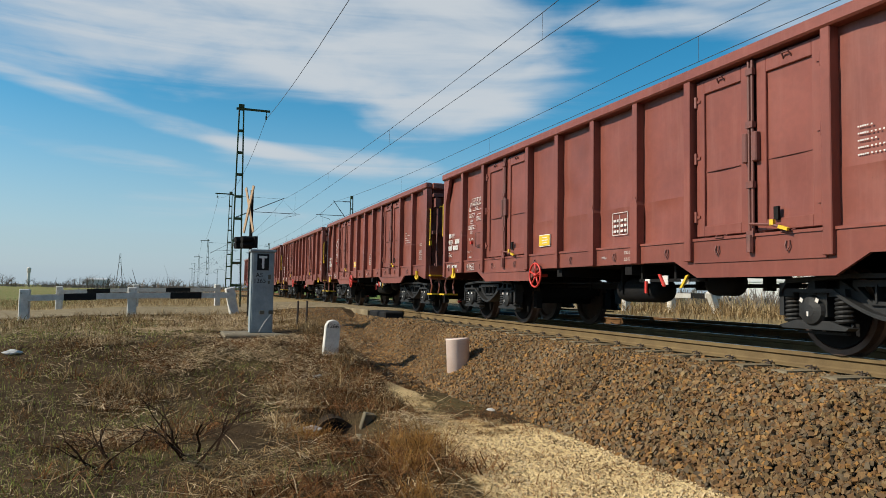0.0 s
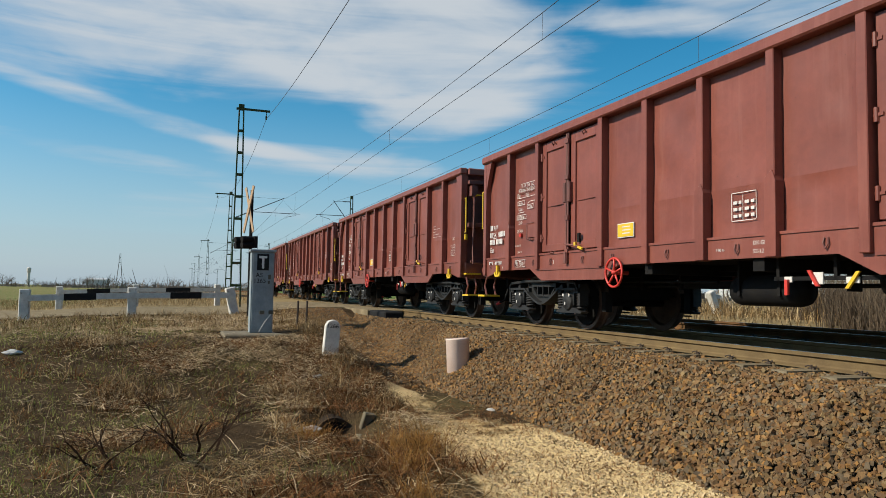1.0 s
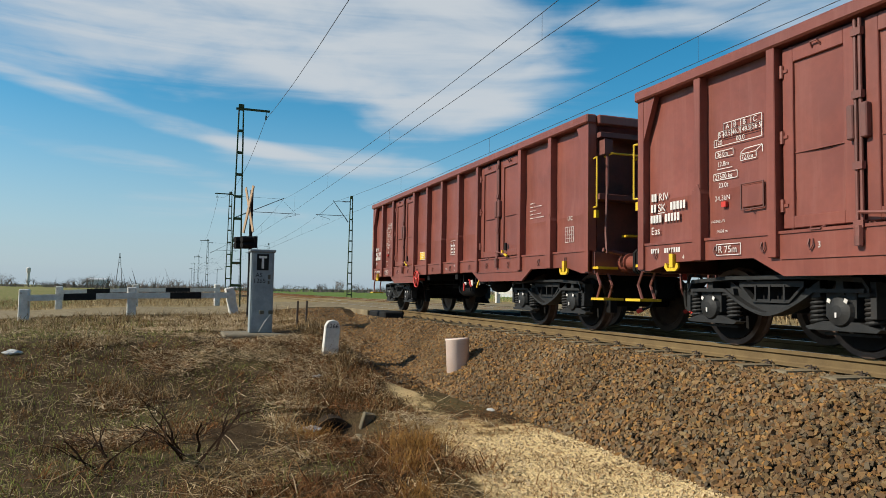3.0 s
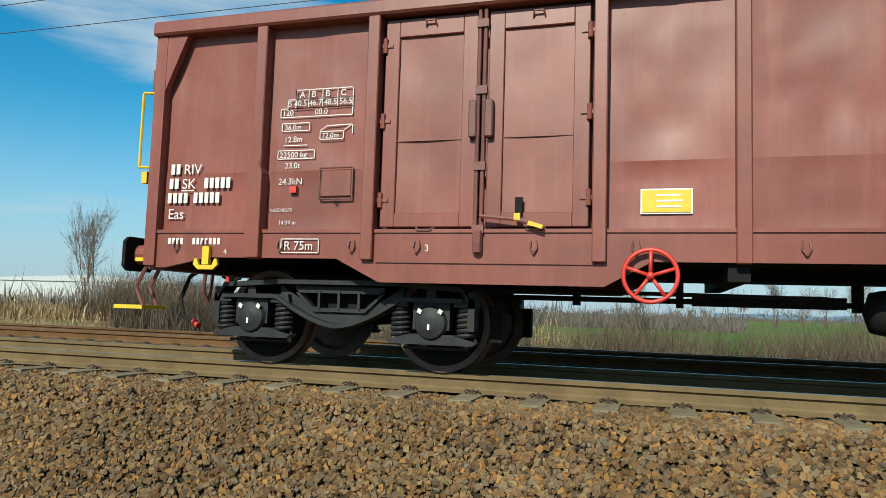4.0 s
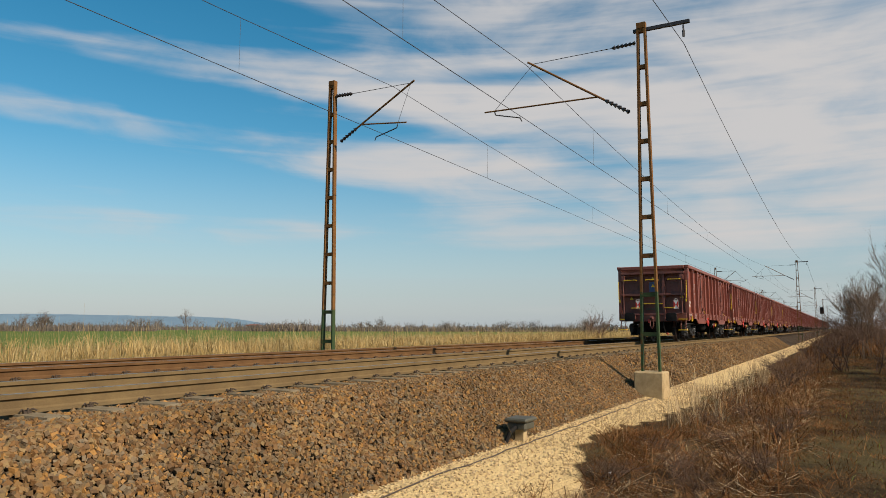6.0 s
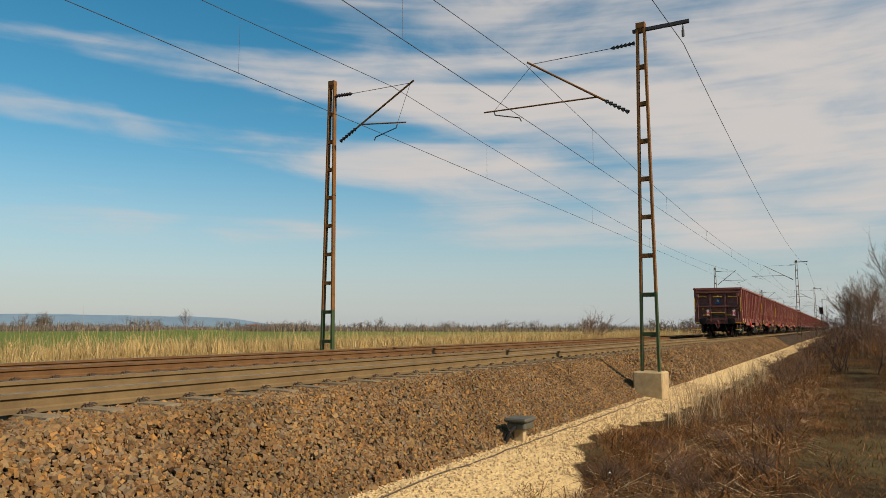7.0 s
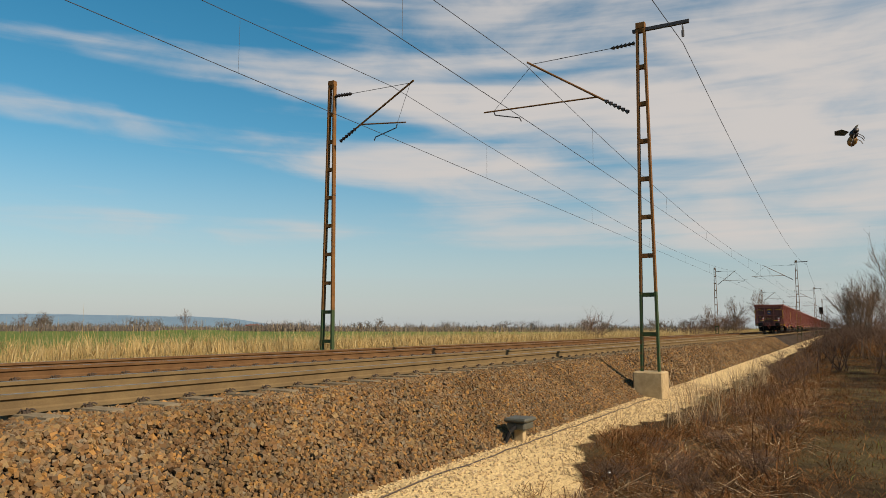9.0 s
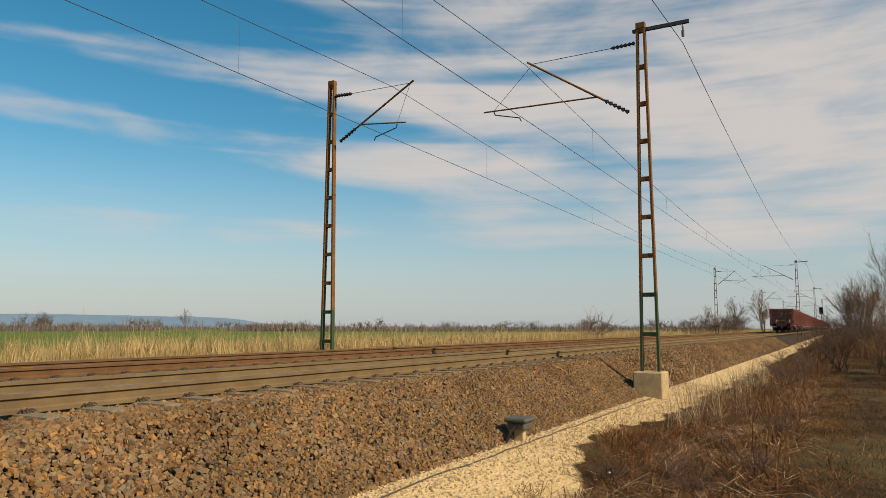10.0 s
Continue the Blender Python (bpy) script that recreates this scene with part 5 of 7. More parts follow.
def make_left_plants():
    blades("dry_grass", tufts(3000, 16, 0.14, -23.5, -7.5, -9, 3.9, 11, keep_dry, 0.12), 0.10, 0.010, 1.2, M["dry"], 12, "matted straw-brown dry grass on the verge", curl=0.9)
    blades("dry_grass", tufts(2000, 18, 0.10, -8.5, -1.2, -6, 3.9, 21, keep_dry, 0.25), 0.085, 0.0065, 1.2, M["dry"], 22, "matted straw-brown dry grass on the near verge", curl=0.9)
    blades("dry_grass", tufts(500, 18, 0.08, -23.5, -5, -9, 3.6, 13, lambda x, y, r: keep_dry(x, y, r) and clump((x, y), 0.45) > 0.05, 0.15), 0.19, 0.008, 0.6, M["dry"], 14, "taller standing dry grass stalks", curl=1.0)
    blades("green_grass", scatter(64000, -22, -1.5, -9, 2.5, 15, lambda x, y, r: no_road(x, y) and green_at(x, y) > 0.12 * r.randn(), 0.25), 0.085, 0.008, 0.9, M["greengrass"], 16, "short green grass among the straw", curl=0.9)
    blades("dry_grass", scatter(9000, -60, -33.8, -12, 3.8, 17), 0.28, 0.012, 0.6, M["dry"], 18, "dry grass beyond the crossing road")
    blades("dry_grass", tufts(900, 16, 0.13, -23.2, -15.5, -9, 3.4, 19), 0.15, 0.014, 0.8, M["dry"], 20, "dry grass at the crossing bank", curl=1.0)
    # straws that lie on top of the mat, in drifts
    lift = np.array([0.0, 0.0, 0.055])
    drift = lambda x, y, r: keep_dry(x, y, r) and clump((x * 0.6, y), 1.1) > -0.2 + 0.35 * r.rand() + 0.2 * step(-10.5, -8.0, x)
    blades("dry_grass", scatter(24000, -23.0, -8.0, -9, 3.6, 23, drift, 0.05) + lift, 0.26, 0.013, 1.42, M["straw"], 24, "long bleached straws lying on the verge", curl=0.2)
    blades("dry_grass", scatter(6500, -9.0, -1.6, -6, 3.6, 27, drift, 0.12) + lift, 0.18, 0.008, 1.42, M["dry"], 28, "long bleached straws lying on the near verge", curl=0.2)
    mossy = lambda x, y, r: no_road(x, y) and green_at(x, y) > 0
    blades("dry_grass", scatter(9000, -20.0, -3.0, -9, 1.5, 74, mossy, 0.12) + lift * 0.6, 0.15, 0.008, 1.42, M["straw"], 75, "short pale straws in the green grass", curl=0.2)
    blades("dry_grass", scatter(900, -16.0, -3.0, -7, 3.0, 68, keep_dry, 0.12) + lift, 0.55, 0.010, 1.42, M["straw"], 69, "single long pale stalks lying across the grass", curl=0.1)
    edge = lambda x, y, r: 0.15 < sand_at(x, y) < 0.95 and clump((x, y), 1.6) > 0.05 and y < 3.9
    blades("dry_grass", scatter(5200, -10, -1.5, 1.6, 3.9, 25, edge), 0.09, 0.006, 1.2, M["weed"], 26, "dark dead roots and stalks on the sand")
    blades("dry_grass", scatter(30000, -23, -5, 2.2, 4.1, 29, lambda x, y, r: clump((x, y), 1.2) > -0.1 + 0.25 * r.rand() - 0.3 * step(-12.0, -15.0, x)), 0.09, 0.008, 1.3, M["weed"], 30, "red-brown plant litter along the ballast foot")
    blades("dry_grass", tufts(900, 18, 0.12, -13, -2, -2.5, 2.9, 56, lambda x, y, r: keep_dry(x, y, r) and clump((x, y), 0.8) > -0.25 + 0.3 * r.rand(), 0.2), 0.20, 0.0085, 1.0, M["weed"], 57, "red-brown dead stalks in the matted grass")
    rs = random.Random(5)
    for x, y, r, n in ((-7.0, 2.3, 0.27, 800), (-6.3, 2.0, 0.16, 260), (-5.3, 1.8, 0.14, 220), (-4.7, 1.55, 0.14, 220), (-7.9, 1.45, 0.2, 500), (-4.2, 1.8, 0.2, 400)):
        p = np.array([(x + rs.gauss(0, r * 0.6), y + rs.gauss(0, r * 0.6), 0) for _ in range(n)])
        p[:, 2] = [ground_z(a, b) for a, b, _ in p]
        blades("grass_tuft", p, 0.19, 0.0055, 0.75, M["tuft"], int(n + x * 10), "orange-brown tuft of dry grass", category="grass tuft")


def make_right_plants():
    def weedy(x, y, rs):
        if x > 36:
            return y < 2.6
        return y < 2.3 + 0.3 * step(7.0, 9.5, x) + 0.55 * math.exp(-((x - 11.0) / 1.5) ** 2) + 0.7 * clump((x, y), 0.6) and not (-0.95 < y < -0.05 and rs.rand() < 0.93 and x > 6.5) and clump((x, y), 0.9) > -0.45 + 0.3 * rs.rand()
    blades("brown_weeds", tufts(1900, 20, 0.18, 3.0, 45, -2.6, 3.2, 31, weedy, 0.10), 0.20, 0.008, 1.25, M["weed"], 32, "tangled brown dead weeds in the ditch", curl=1.0, category="weeds")
    blades("brown_weeds", tufts(150, 12, 0.12, 8.5, 60, 0.6, 2.7, 33, weedy, 0.05), 0.5, 0.008, 0.4, M["weed"], 34, "tall brown dead weed stalks", category="weeds")
    blades("dry_grass", tufts(60, 12, 0.10, 13.0, 30, 2.2, 3.1, 70, None, 0.06), 0.62, 0.008, 0.3, M["straw"], 71, "upright pale grass stalks at the sand edge", curl=0.5)
    blades("dry_grass", scatter(26000, 4.5, 40, -4.0, 2.4, 35, None, 0.12), 0.10, 0.007, 0.9, M["weed"], 36, "short dry grass on the verge path")
    blades("brown_weeds", scatter(14000, 45, 150, -7, 2.2, 37), 0.9, 0.022, 0.5, M["weed"], 38, "brown scrub along the line", category="weeds")
    blades("brown_weeds", scatter(1500, 9.2, 13.0, 2.4, 3.4, 58, lambda x, y, r: y < 2.5 + 0.85 * math.exp(-((x - 11.0) / 1.2) ** 2)), 0.3, 0.007, 1.0, M["weed"], 59, "red-brown weeds spilling over the sand", category="weeds")
    blades("dry_grass", scatter(150, 8.0, 15, 2.9, 3.7, 39), 0.3, 0.005, 0.5, M["dry"], 40, "thin dry stalks on the sand strip")
    blades("brown_weeds", scatter(2600, 3.5, 24, 2.4, 3.45, 27, lambda x, y, r: clump((x, y), 1.1) > 0.05 + 0.4 * step(2.8, 3.4, y)), 0.22, 0.007, 1.2, M["weed"], 28, "dead weeds creeping over the sand edge", category="weeds")


def make_tangle():
    pts = scatter(15000, 5.5, 30, 0.6, 2.6, 61, lambda x, y, r: clump((x, y), 0.7) > -0.2, 0.08)
    blades("brown_weeds", pts[::2], 0.6, 0.008, 1.28, M["weed"], 62, "long arching dead bramble stems", curl=1.0, category="weeds")
    blades("dry_grass", pts[::8] + np.array([0.0, 0.0, 0.08]), 0.55, 0.010, 1.36, M["straw"], 63, "pale bleached stalks among the brambles", curl=0.9)
    blades("dry_grass", scatter(14000, -3, 7, -5.0, 2.5, 66, lambda x, y, r: sand_at(x, y) < 0.4), 0.11, 0.006, 1.1, M["dry"], 67, "trodden dry grass on the verge")
    blades("green_grass", scatter(2000, 6, 40, -2.8, 0.3, 64, None, 0.08), 0.07, 0.009, 0.8, M["greengrass"], 65, "short mossy grass on the verge path")


def make_reeds():
    pts = scatter(40000, 5, 75, 14.9, 18.5, 41, lambda x, y, r: r.rand() < 0.25 + step(5, 14, x))
    blades("reed_bed", pts, 1.22, 0.014, 0.16, M["reed"], 42, "golden dry reeds beyond the tracks", curl=0.25, category="reeds", jitter=0.16)
    top = pts[::5] + np.array([0, 0, 0.95])
    blades("reed_bed", top, 0.28, 0.035, 0.35, M["reed"], 43, "feathery reed plumes", curl=0.6, category="reeds")
    blades("reed_bed", scatter(15000, 75, 240, 14.8, 21, 44), 1.2, 0.04, 0.2, M["reed"], 45, "golden dry reeds further along the line", jitter=0.2, curl=0.25, category="reeds")
    blades("reed_bed", scatter(9000, -90, -4, 26, 38, 46), 1.0, 0.03, 0.3, M["reed"], 47, "pale dry grass strip beyond the crossing", curl=0.4, category="reeds")
    blades("dry_grass", scatter(14000, -26, -6, 14.7, 25, 72), 0.42, 0.016, 0.6, M["dry"], 73, "tan dry grass beyond the second track", curl=0.8)
    blades("brown_weeds", scatter(22000, -16, 5.6, 15.0, 18.5, 48, lambda x, y, r: clump((x, y), 0.3) > -0.2 + 0.2 * r.rand()), 1.3, 0.016, 0.30, M["scrubweed"], 49, "grey-brown scrub beside the second track", category="weeds", jitter=0.2)


def branch_mesh(name, height, seed, material, stems=1, levels=4, spread=0.55, thick=0.05, kids=4):
    """A bare woody plant: tapering limbs that fork again and again."""
    rs = random.Random(seed)
    V, F = [], []

    def limb(p, d, length, r, level):
        n = 3
        pts = [p]
        for i in range(n):
            d = (d + Vector((rs.gauss(0, 0.13), rs.gauss(0, 0.13), rs.gauss(0, 0.06) + 0.04))).normalized()
            pts.append(pts[-1] + d * (length / n))
        side = d.orthogonal().normalized()
        other = d.cross(side)
        k = len(V)
        for i, q in enumerate(pts):
            rr = r * (1 - 0.6 * i / n)
            for a in (0, 2.094, 4.189):
                V.append(q + side * (rr * math.cos(a)) + other * (rr * math.sin(a)))
        for i in range(n):
            for a in range(3):
                b = (a + 1) % 3
                F.append((k + 3 * i + a, k + 3 * i + b, k + 3 * i + 3 + b, k + 3 * i + 3 + a))
        if level >= levels:
            return
        for j in range(kids + rs.randint(-1, 1)):
            u = rs.uniform(0.35, 1.0)
            i = min(n - 1, int(u * n))
            q = pts[i].lerp(pts[i + 1], u * n - i if u < 1 else 1)
            out = (d + Vector((rs.gauss(0, spread), rs.gauss(0, spread), rs.gauss(0, spread * 0.5)))).normalized()
            limb(q, out, length * rs.uniform(0.45, 0.72), max(r * 0.45, thick * 0.07), level + 1)
    for s in range(stems):
        d = Vector((rs.gauss(0, 0.25), rs.gauss(0, 0.25), 1)).normalized() if stems > 1 else Vector((0, 0, 1))
        limb(Vector((rs.gauss(0, 0.08) * (stems > 1), rs.gauss(0, 0.08) * (stems > 1), 0)), d, height * rs.uniform(0.5, 0.62), thick, 1)
    return raw(name, np.array([tuple(v) for v in V]), np.array(F), material)


def make_woody():
    # bare shrubs and trees that stand singly
    specs = [("bush", "leafless thorny shrub in the dry grass", -7.3, 0.15, 1.15, 7, 3, 0.8, 0.011, 71), ("bush", "leafless thorny shrub in the dry grass", -7.3, -0.62, 0.9, 6, 3, 0.85, 0.009, 72),
             ("bush", "bare brown shrub beside the reeds", 50.0, 15.6, 3.1, 7, 4, 0.45, 0.05, 73), ("bush", "bare brown shrub beside the reeds", 31.0, 20.5, 1.6, 5, 4, 0.5, 0.03, 74)]
    for name, label, x, y, h, stems, lv, sp, th, seed in specs:
        t = thing(name, label, "bush", "bare bushes", at=(x, y, ground_z(x, y) - 0.02))
        part_mesh("twig_work", branch_mesh("twig_work", h, seed, M["thorn"] if h < 1.2 else M["scrub"], stems, lv, sp, th, 4), t, Matrix.Diagonal((1.7, 1.7, 0.62, 1)) if h < 1.2 else None)
    bramble = branch_mesh("twig_work", 0.8, 75, M["scrub"], 9, 4, 0.75, 0.008, 4)
    spots = [(7.2, 2.3), (8.4, 2.5), (9.6, 1.9), (8.0, 1.4), (11.0, 2.4), (12.5, 1.8), (14.0, 2.3), (16.0, 1.9), (18.5, 2.2), (6.8, 1.5), (9.0, 0.9), (21.0, 1.7), (24.0, 2.2), (28.0, 1.5), (33.0, 2.0), (12.0, 0.9), (15.0, 0.8), (38, 1.6)]
    for k, (x, y) in enumerate(spots):
        t = thing("bramble", "tangled leafless brown bramble in the ditch", "bush", "brambles", at=(x, y, ground_z(x, y) - 0.03))
        part_mesh("twig_work", bramble, t, pose(0, 0, 0, 0, 0, 67 * k) @ Matrix.Diagonal((1.2, 1.2, 0.45 + 0.1 * (k % 4), 1)))
    scrub = branch_mesh("crown", 1.0, 77, M["scrub"], 9, 5, 0.6, 0.012, 4)
    rs = random.Random(21)
    for k in range(46):
        x = 24 + 2.9 * k + rs.uniform(-1.5, 1.5)
        y = rs.uniform(-4.2, 1.0) if k % 3 else rs.uniform(0.2, 2.0)
        h = rs.uniform(1.2, 2.2) * (0.7 if y > 0.3 else 1.25)
        t = thing("scrub_bush", "dense red-brown leafless scrub bush beside the line", "bush", "scrub bushes", at=(x, y, ground_z(x, y) - 0.05))
        part_mesh("crown", scrub, t, pose(0, 0, 0, 0, 0, 53 * k) @ Matrix.Diagonal((h * 1.3, h * 1.3, h, 1)))
    for k, (x, y, h) in enumerate(((92, 16.2, 2.2), (99, 17.0, 3.2), (107, 16.2, 2.6), (113, 15.8, 3.6), (122, 16.5, 3.0), (131, 16.0, 3.8), (142, 16.5, 4.2), (84, 18.0, 2.0))):
        t = thing("scrub_bush", "rounded brown leafless bush beyond the second track", "bush", "scrub bushes", at=(x, y, ground_z(x, y) - 0.05))
        part_mesh("crown", scrub, t, pose(0, 0, 0, 0, 0, 41 * k) @ Matrix.Diagonal((h * 1.4, h * 1.4, h, 1)))
    # an unseen row of taller scrub, added sunward to shade the verge path
    for k in range(19):
        x, y, h = 8 + 1.9 * k + rs.uniform(-0.8, 0.8), -4.6 - 0.06 * k + rs.uniform(-0.5, 0.5), rs.uniform(2.4, 3.2)
        t = thing("scrub_bush", "tall red-brown leafless scrub bush, added out of view to shade the verge path", "bush", "scrub bushes", at=(x, y, ground_z(x, y) - 0.05))
        part_mesh("crown", scrub, t, pose(0, 0, 0, 0, 0, 31 * k) @ Matrix.Diagonal((h, h, h, 1)))
    meshes = [(branch_mesh("trunk", 0.62, 80 + k, M["bark"], 1, 1, 0.3, 0.03, 0), branch_mesh("crown", 1.0, 90 + k, M["twig"], 4, 5, 0.40, 0.011, 5)) for k in range(3)]
    rs = random.Random(9)
    spots = [(34, -2.2, 3.2), (40, -2.6, 4.2), (46, -1.0, 3.6), (54, -3.0, 5.5), (63, -1.5, 4.6), (75, -2.5, 5.2), (90, -1.0, 5.0), (110, -2.0, 6.0), (30, -3.6, 3.4), (135, -1, 6.5),
             (160, 14, 7.0), (130, 16, 5.0), (190, 17, 7.5), (110, 17, 4.0)]
    for k in range(9):
        a = radians(6.0 + k * 1.75 + rs.uniform(-0.7, 0.7))
        r = rs.uniform(185, 225)
        spots.append((math.sin(a) * r, math.cos(a) * r, rs.uniform(7.0, 10.5)))
    spots += [(150, 172, 5.2), (230, 165, 4.6), (132, 215, 5.5), (120, 205, 4.6), (-54, 57, 8.5), (-2, 92, 6.0)]
    for k, (x, y, h) in enumerate(spots):
        t = thing("tree", "leafless tree with a fine twig crown" if h > 5 else "low leafless tree in the scrub", "tree", "bare trees", at=(x, y, ground_z(x, y) - 0.05))
        tr, cr = meshes[k % 3]
        m = pose(0, 0, 0, 0, 0, 47 * k) @ Matrix.Diagonal((h * 0.8, h * 0.8, h * (0.95 + 0.12 * (k % 4)), 1))
        part_mesh("trunk", tr, t, m)
        part_mesh("crown", cr, t, m)
    # woods on the skyline
    rs = np.random.RandomState(3)
    n = 60000
    az = np.radians(rs.uniform(-116, 84, n))
    r = rs.uniform(430, 700, n) + 60 * np.sin(az * 9)
    hgt = 0.55 + 0.45 * np.sin(az * 23) * np.sin(az * 57 + 1) + 0.25 * np.sin(az * 131)
    keep = rs.rand(n) < np.clip(hgt, 0.15, 1)
    pts = np.stack([np.sin(az) * r, np.cos(az) * r, np.full(n, -1.4)], 1)[keep]
    blades("far_woods", pts, 2.3, 0.4, 0.4, M["farwood"], 51, "hazy bare woods along the skyline", curl=0.3, category="woods", jitter=0.3)
    base = branch_mesh("crown", 1.0, 99, None, 3, 4, 0.5, 0.03, 4)
    bv = np.array([tuple(v.co) for v in base.vertices])
    bf = np.array([tuple(p.vertices) for p in base.polygons])
    V, F = [], []
    for k in range(700):
        a = radians(rs.uniform(-116, 84))
        d, hh = rs.uniform(380, 640), rs.uniform(4.0, 8.5) * (0.6 + 0.5 * math.sin(a * 31) ** 2)
        if 0.2 < a < 0.65 and k % 3:
            d *= 0.8
        q = rs.uniform(0, 6.28)
        c, sn = math.cos(q), math.sin(q)
        p = bv @ np.array([[c, sn, 0], [-sn, c, 0], [0, 0, 1]]) * (hh * 1.25, hh * 1.25, hh)
        F.append(bf + sum(len(v) for v in V))
        V.append(p + (math.sin(a) * d, math.cos(a) * d, -1.5))
    woods = new("far_woods", raw("far_woods", np.concatenate(V), np.concatenate(F), M["farwood"]))
    tagged(woods, "bare grey-brown trees of the far woods", "woods", kind="stuff")
    # thicker brush and a long low mound of scrub beyond the field
    n = 21000
    az = np.radians(np.concatenate([rs.uniform(20, 39, n // 3), rs.normal(48.5, 1.6, n // 3), rs.uniform(52, 84, n // 3)]))
    r = rs.uniform(330, 390, n)
    pts = np.stack([np.sin(az) * r, np.cos(az) * r, np.full(n, -1.4)], 1)
    blades("far_woods", pts, 2.4, 0.3, 0.4, M["farwood"], 54, "thick bare brush at the far side of the field", curl=0.3, category="woods", jitter=0.3)
    n = 16000
    az = np.radians(rs.uniform(-60, 6, n))
    r = rs.uniform(95, 130, n)
    pts = np.stack([np.sin(az) * r, np.cos(az) * r, np.full(n, -1.4)], 1)
    blades("far_woods", pts, 1.8, 0.16, 0.6, M["farwood"], 52, "dark hedge of bare scrub across the field", curl=0.3, category="woods", jitter=0.4)
    n = 16000
    pts = np.stack([rs.uniform(-400, -70, n), rs.uniform(-9, 2, n), np.full(n, -1.1)], 1)
    blades("far_woods", pts, 1.2, 0.10, 0.6, M["farwood"], 53, "bare scrub beside the far line", curl=0.3, category="woods", jitter=0.4)


M["scrubweed"] = pieces("grey_brown_scrub", [(0.17, 0.125, 0.085), (0.10, 0.072, 0.05), (0.24, 0.185, 0.125), (0.13, 0.10, 0.075)], bump=0, value=0.4, leafy=0.2, patch=0.8)
M["thorn"] = mat("dark_thorn_bark", (0.05, 0.030, 0.018), (0.035, 0.021, 0.013), 0.95, 0, 3, 0.2, spec=0.06)
M["slab"] = mat("mossy_concrete", (0.20, 0.165, 0.105), (0.13, 0.105, 0.065), 0.95, 0, 5, 0.6, 50)
M["scrub"] = mat("red_brown_twig", (0.135, 0.078, 0.047), (0.09, 0.05, 0.032), 0.9, 0, 3, 0.2)
M["farwood"] = pieces("far_wood_twigs", [(0.15, 0.122, 0.10), (0.18, 0.152, 0.13), (0.12, 0.104, 0.09), (0.165, 0.14, 0.12)], bump=0, value=0.2)
make_left_plants()
make_right_plants()
make_tangle()
make_reeds()
make_woody()


def make_hills():
    V, F = [], []
    n = 60
    for i in range(n + 1):
        a = radians(4 + 46 * i / n)
        u = i / n
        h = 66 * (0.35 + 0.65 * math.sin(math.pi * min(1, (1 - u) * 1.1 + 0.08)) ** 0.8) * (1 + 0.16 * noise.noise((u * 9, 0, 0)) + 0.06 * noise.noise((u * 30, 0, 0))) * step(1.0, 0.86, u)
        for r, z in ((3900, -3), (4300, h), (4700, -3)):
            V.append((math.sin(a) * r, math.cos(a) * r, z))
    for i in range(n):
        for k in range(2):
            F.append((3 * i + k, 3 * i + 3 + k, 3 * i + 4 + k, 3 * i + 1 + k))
    tagged(new("hills", raw("hills", V, F, M["hill"])), "low hills on the far horizon with haze blue in their colour", "hills", kind="structure")


make_hills()


# ---- the level crossing ----
def make_crossing():
    rows = []
    for y in list(np.arange(-24, 5.3, 0.8)) + [5.3]:
        x0, x1 = -33.4 - max(0, -y - 6) * 0.35, -24.0 - max(0, -y - 6) * 0.35
        rows.append([(x, y, max(ground_z(x, y) + 0.035, -0.5 if y > -9 else -9)) for x in np.linspace(x0, x1, 8)])
    V, F = [p for r in rows for p in r], []
    for i in range(len(rows) - 1):
        for j in range(7):
            F.append((i * 8 + j, i * 8 + j + 1, i * 8 + j + 9, i * 8 + j + 8))
    tagged(new("road", raw("road", V, F, M["asphalt"])), "worn pale crossing road", "road", kind="structure")
    V, F = [], []
    for i, y in enumerate(np.arange(13.0, 60, 1.5)):
        for x in (-33.4, -30, -27, -24):
            V.append((x, y, ground_z(x, y) + 0.05))
        if i:
            for j in range(3):
                F.append((i * 4 - 4 + j, i * 4 - 3 + j, i * 4 + 1 + j, i * 4 + j))
    tagged(new("road", raw("road", V, F, M["asphalt"])), "worn pale road beyond the tracks", "road", kind="structure")
    deck = thing("crossing_deck", "flush level crossing deck between the rails", "crossing deck", kind="structure")
    for y0, y1 in ((5.25, 6.36), (6.52, 7.82), (7.98, 10.36), (10.52, 11.82), (11.98, 13.0)):
        x = -33.4
        while x < -20.8:
            bm = bmesh.new()
            box(bm, x, x + 1.76, y0, y1, -0.2, -0.012)
            part("deck_slab", bm, M["asphalt"], deck, bevel=0.015)
            x += 1.8
    for y in (5.55, 7.17, 9.17, 11.17):
        bm = bmesh.new()
        box(bm, -20.7, -19.0, y - 0.28, y + 0.28, -0.2, 0.0)
        part("rubber_end", bm, M["rubber"], deck, "black rubber end ramp", bevel=0.04)


make_crossing()


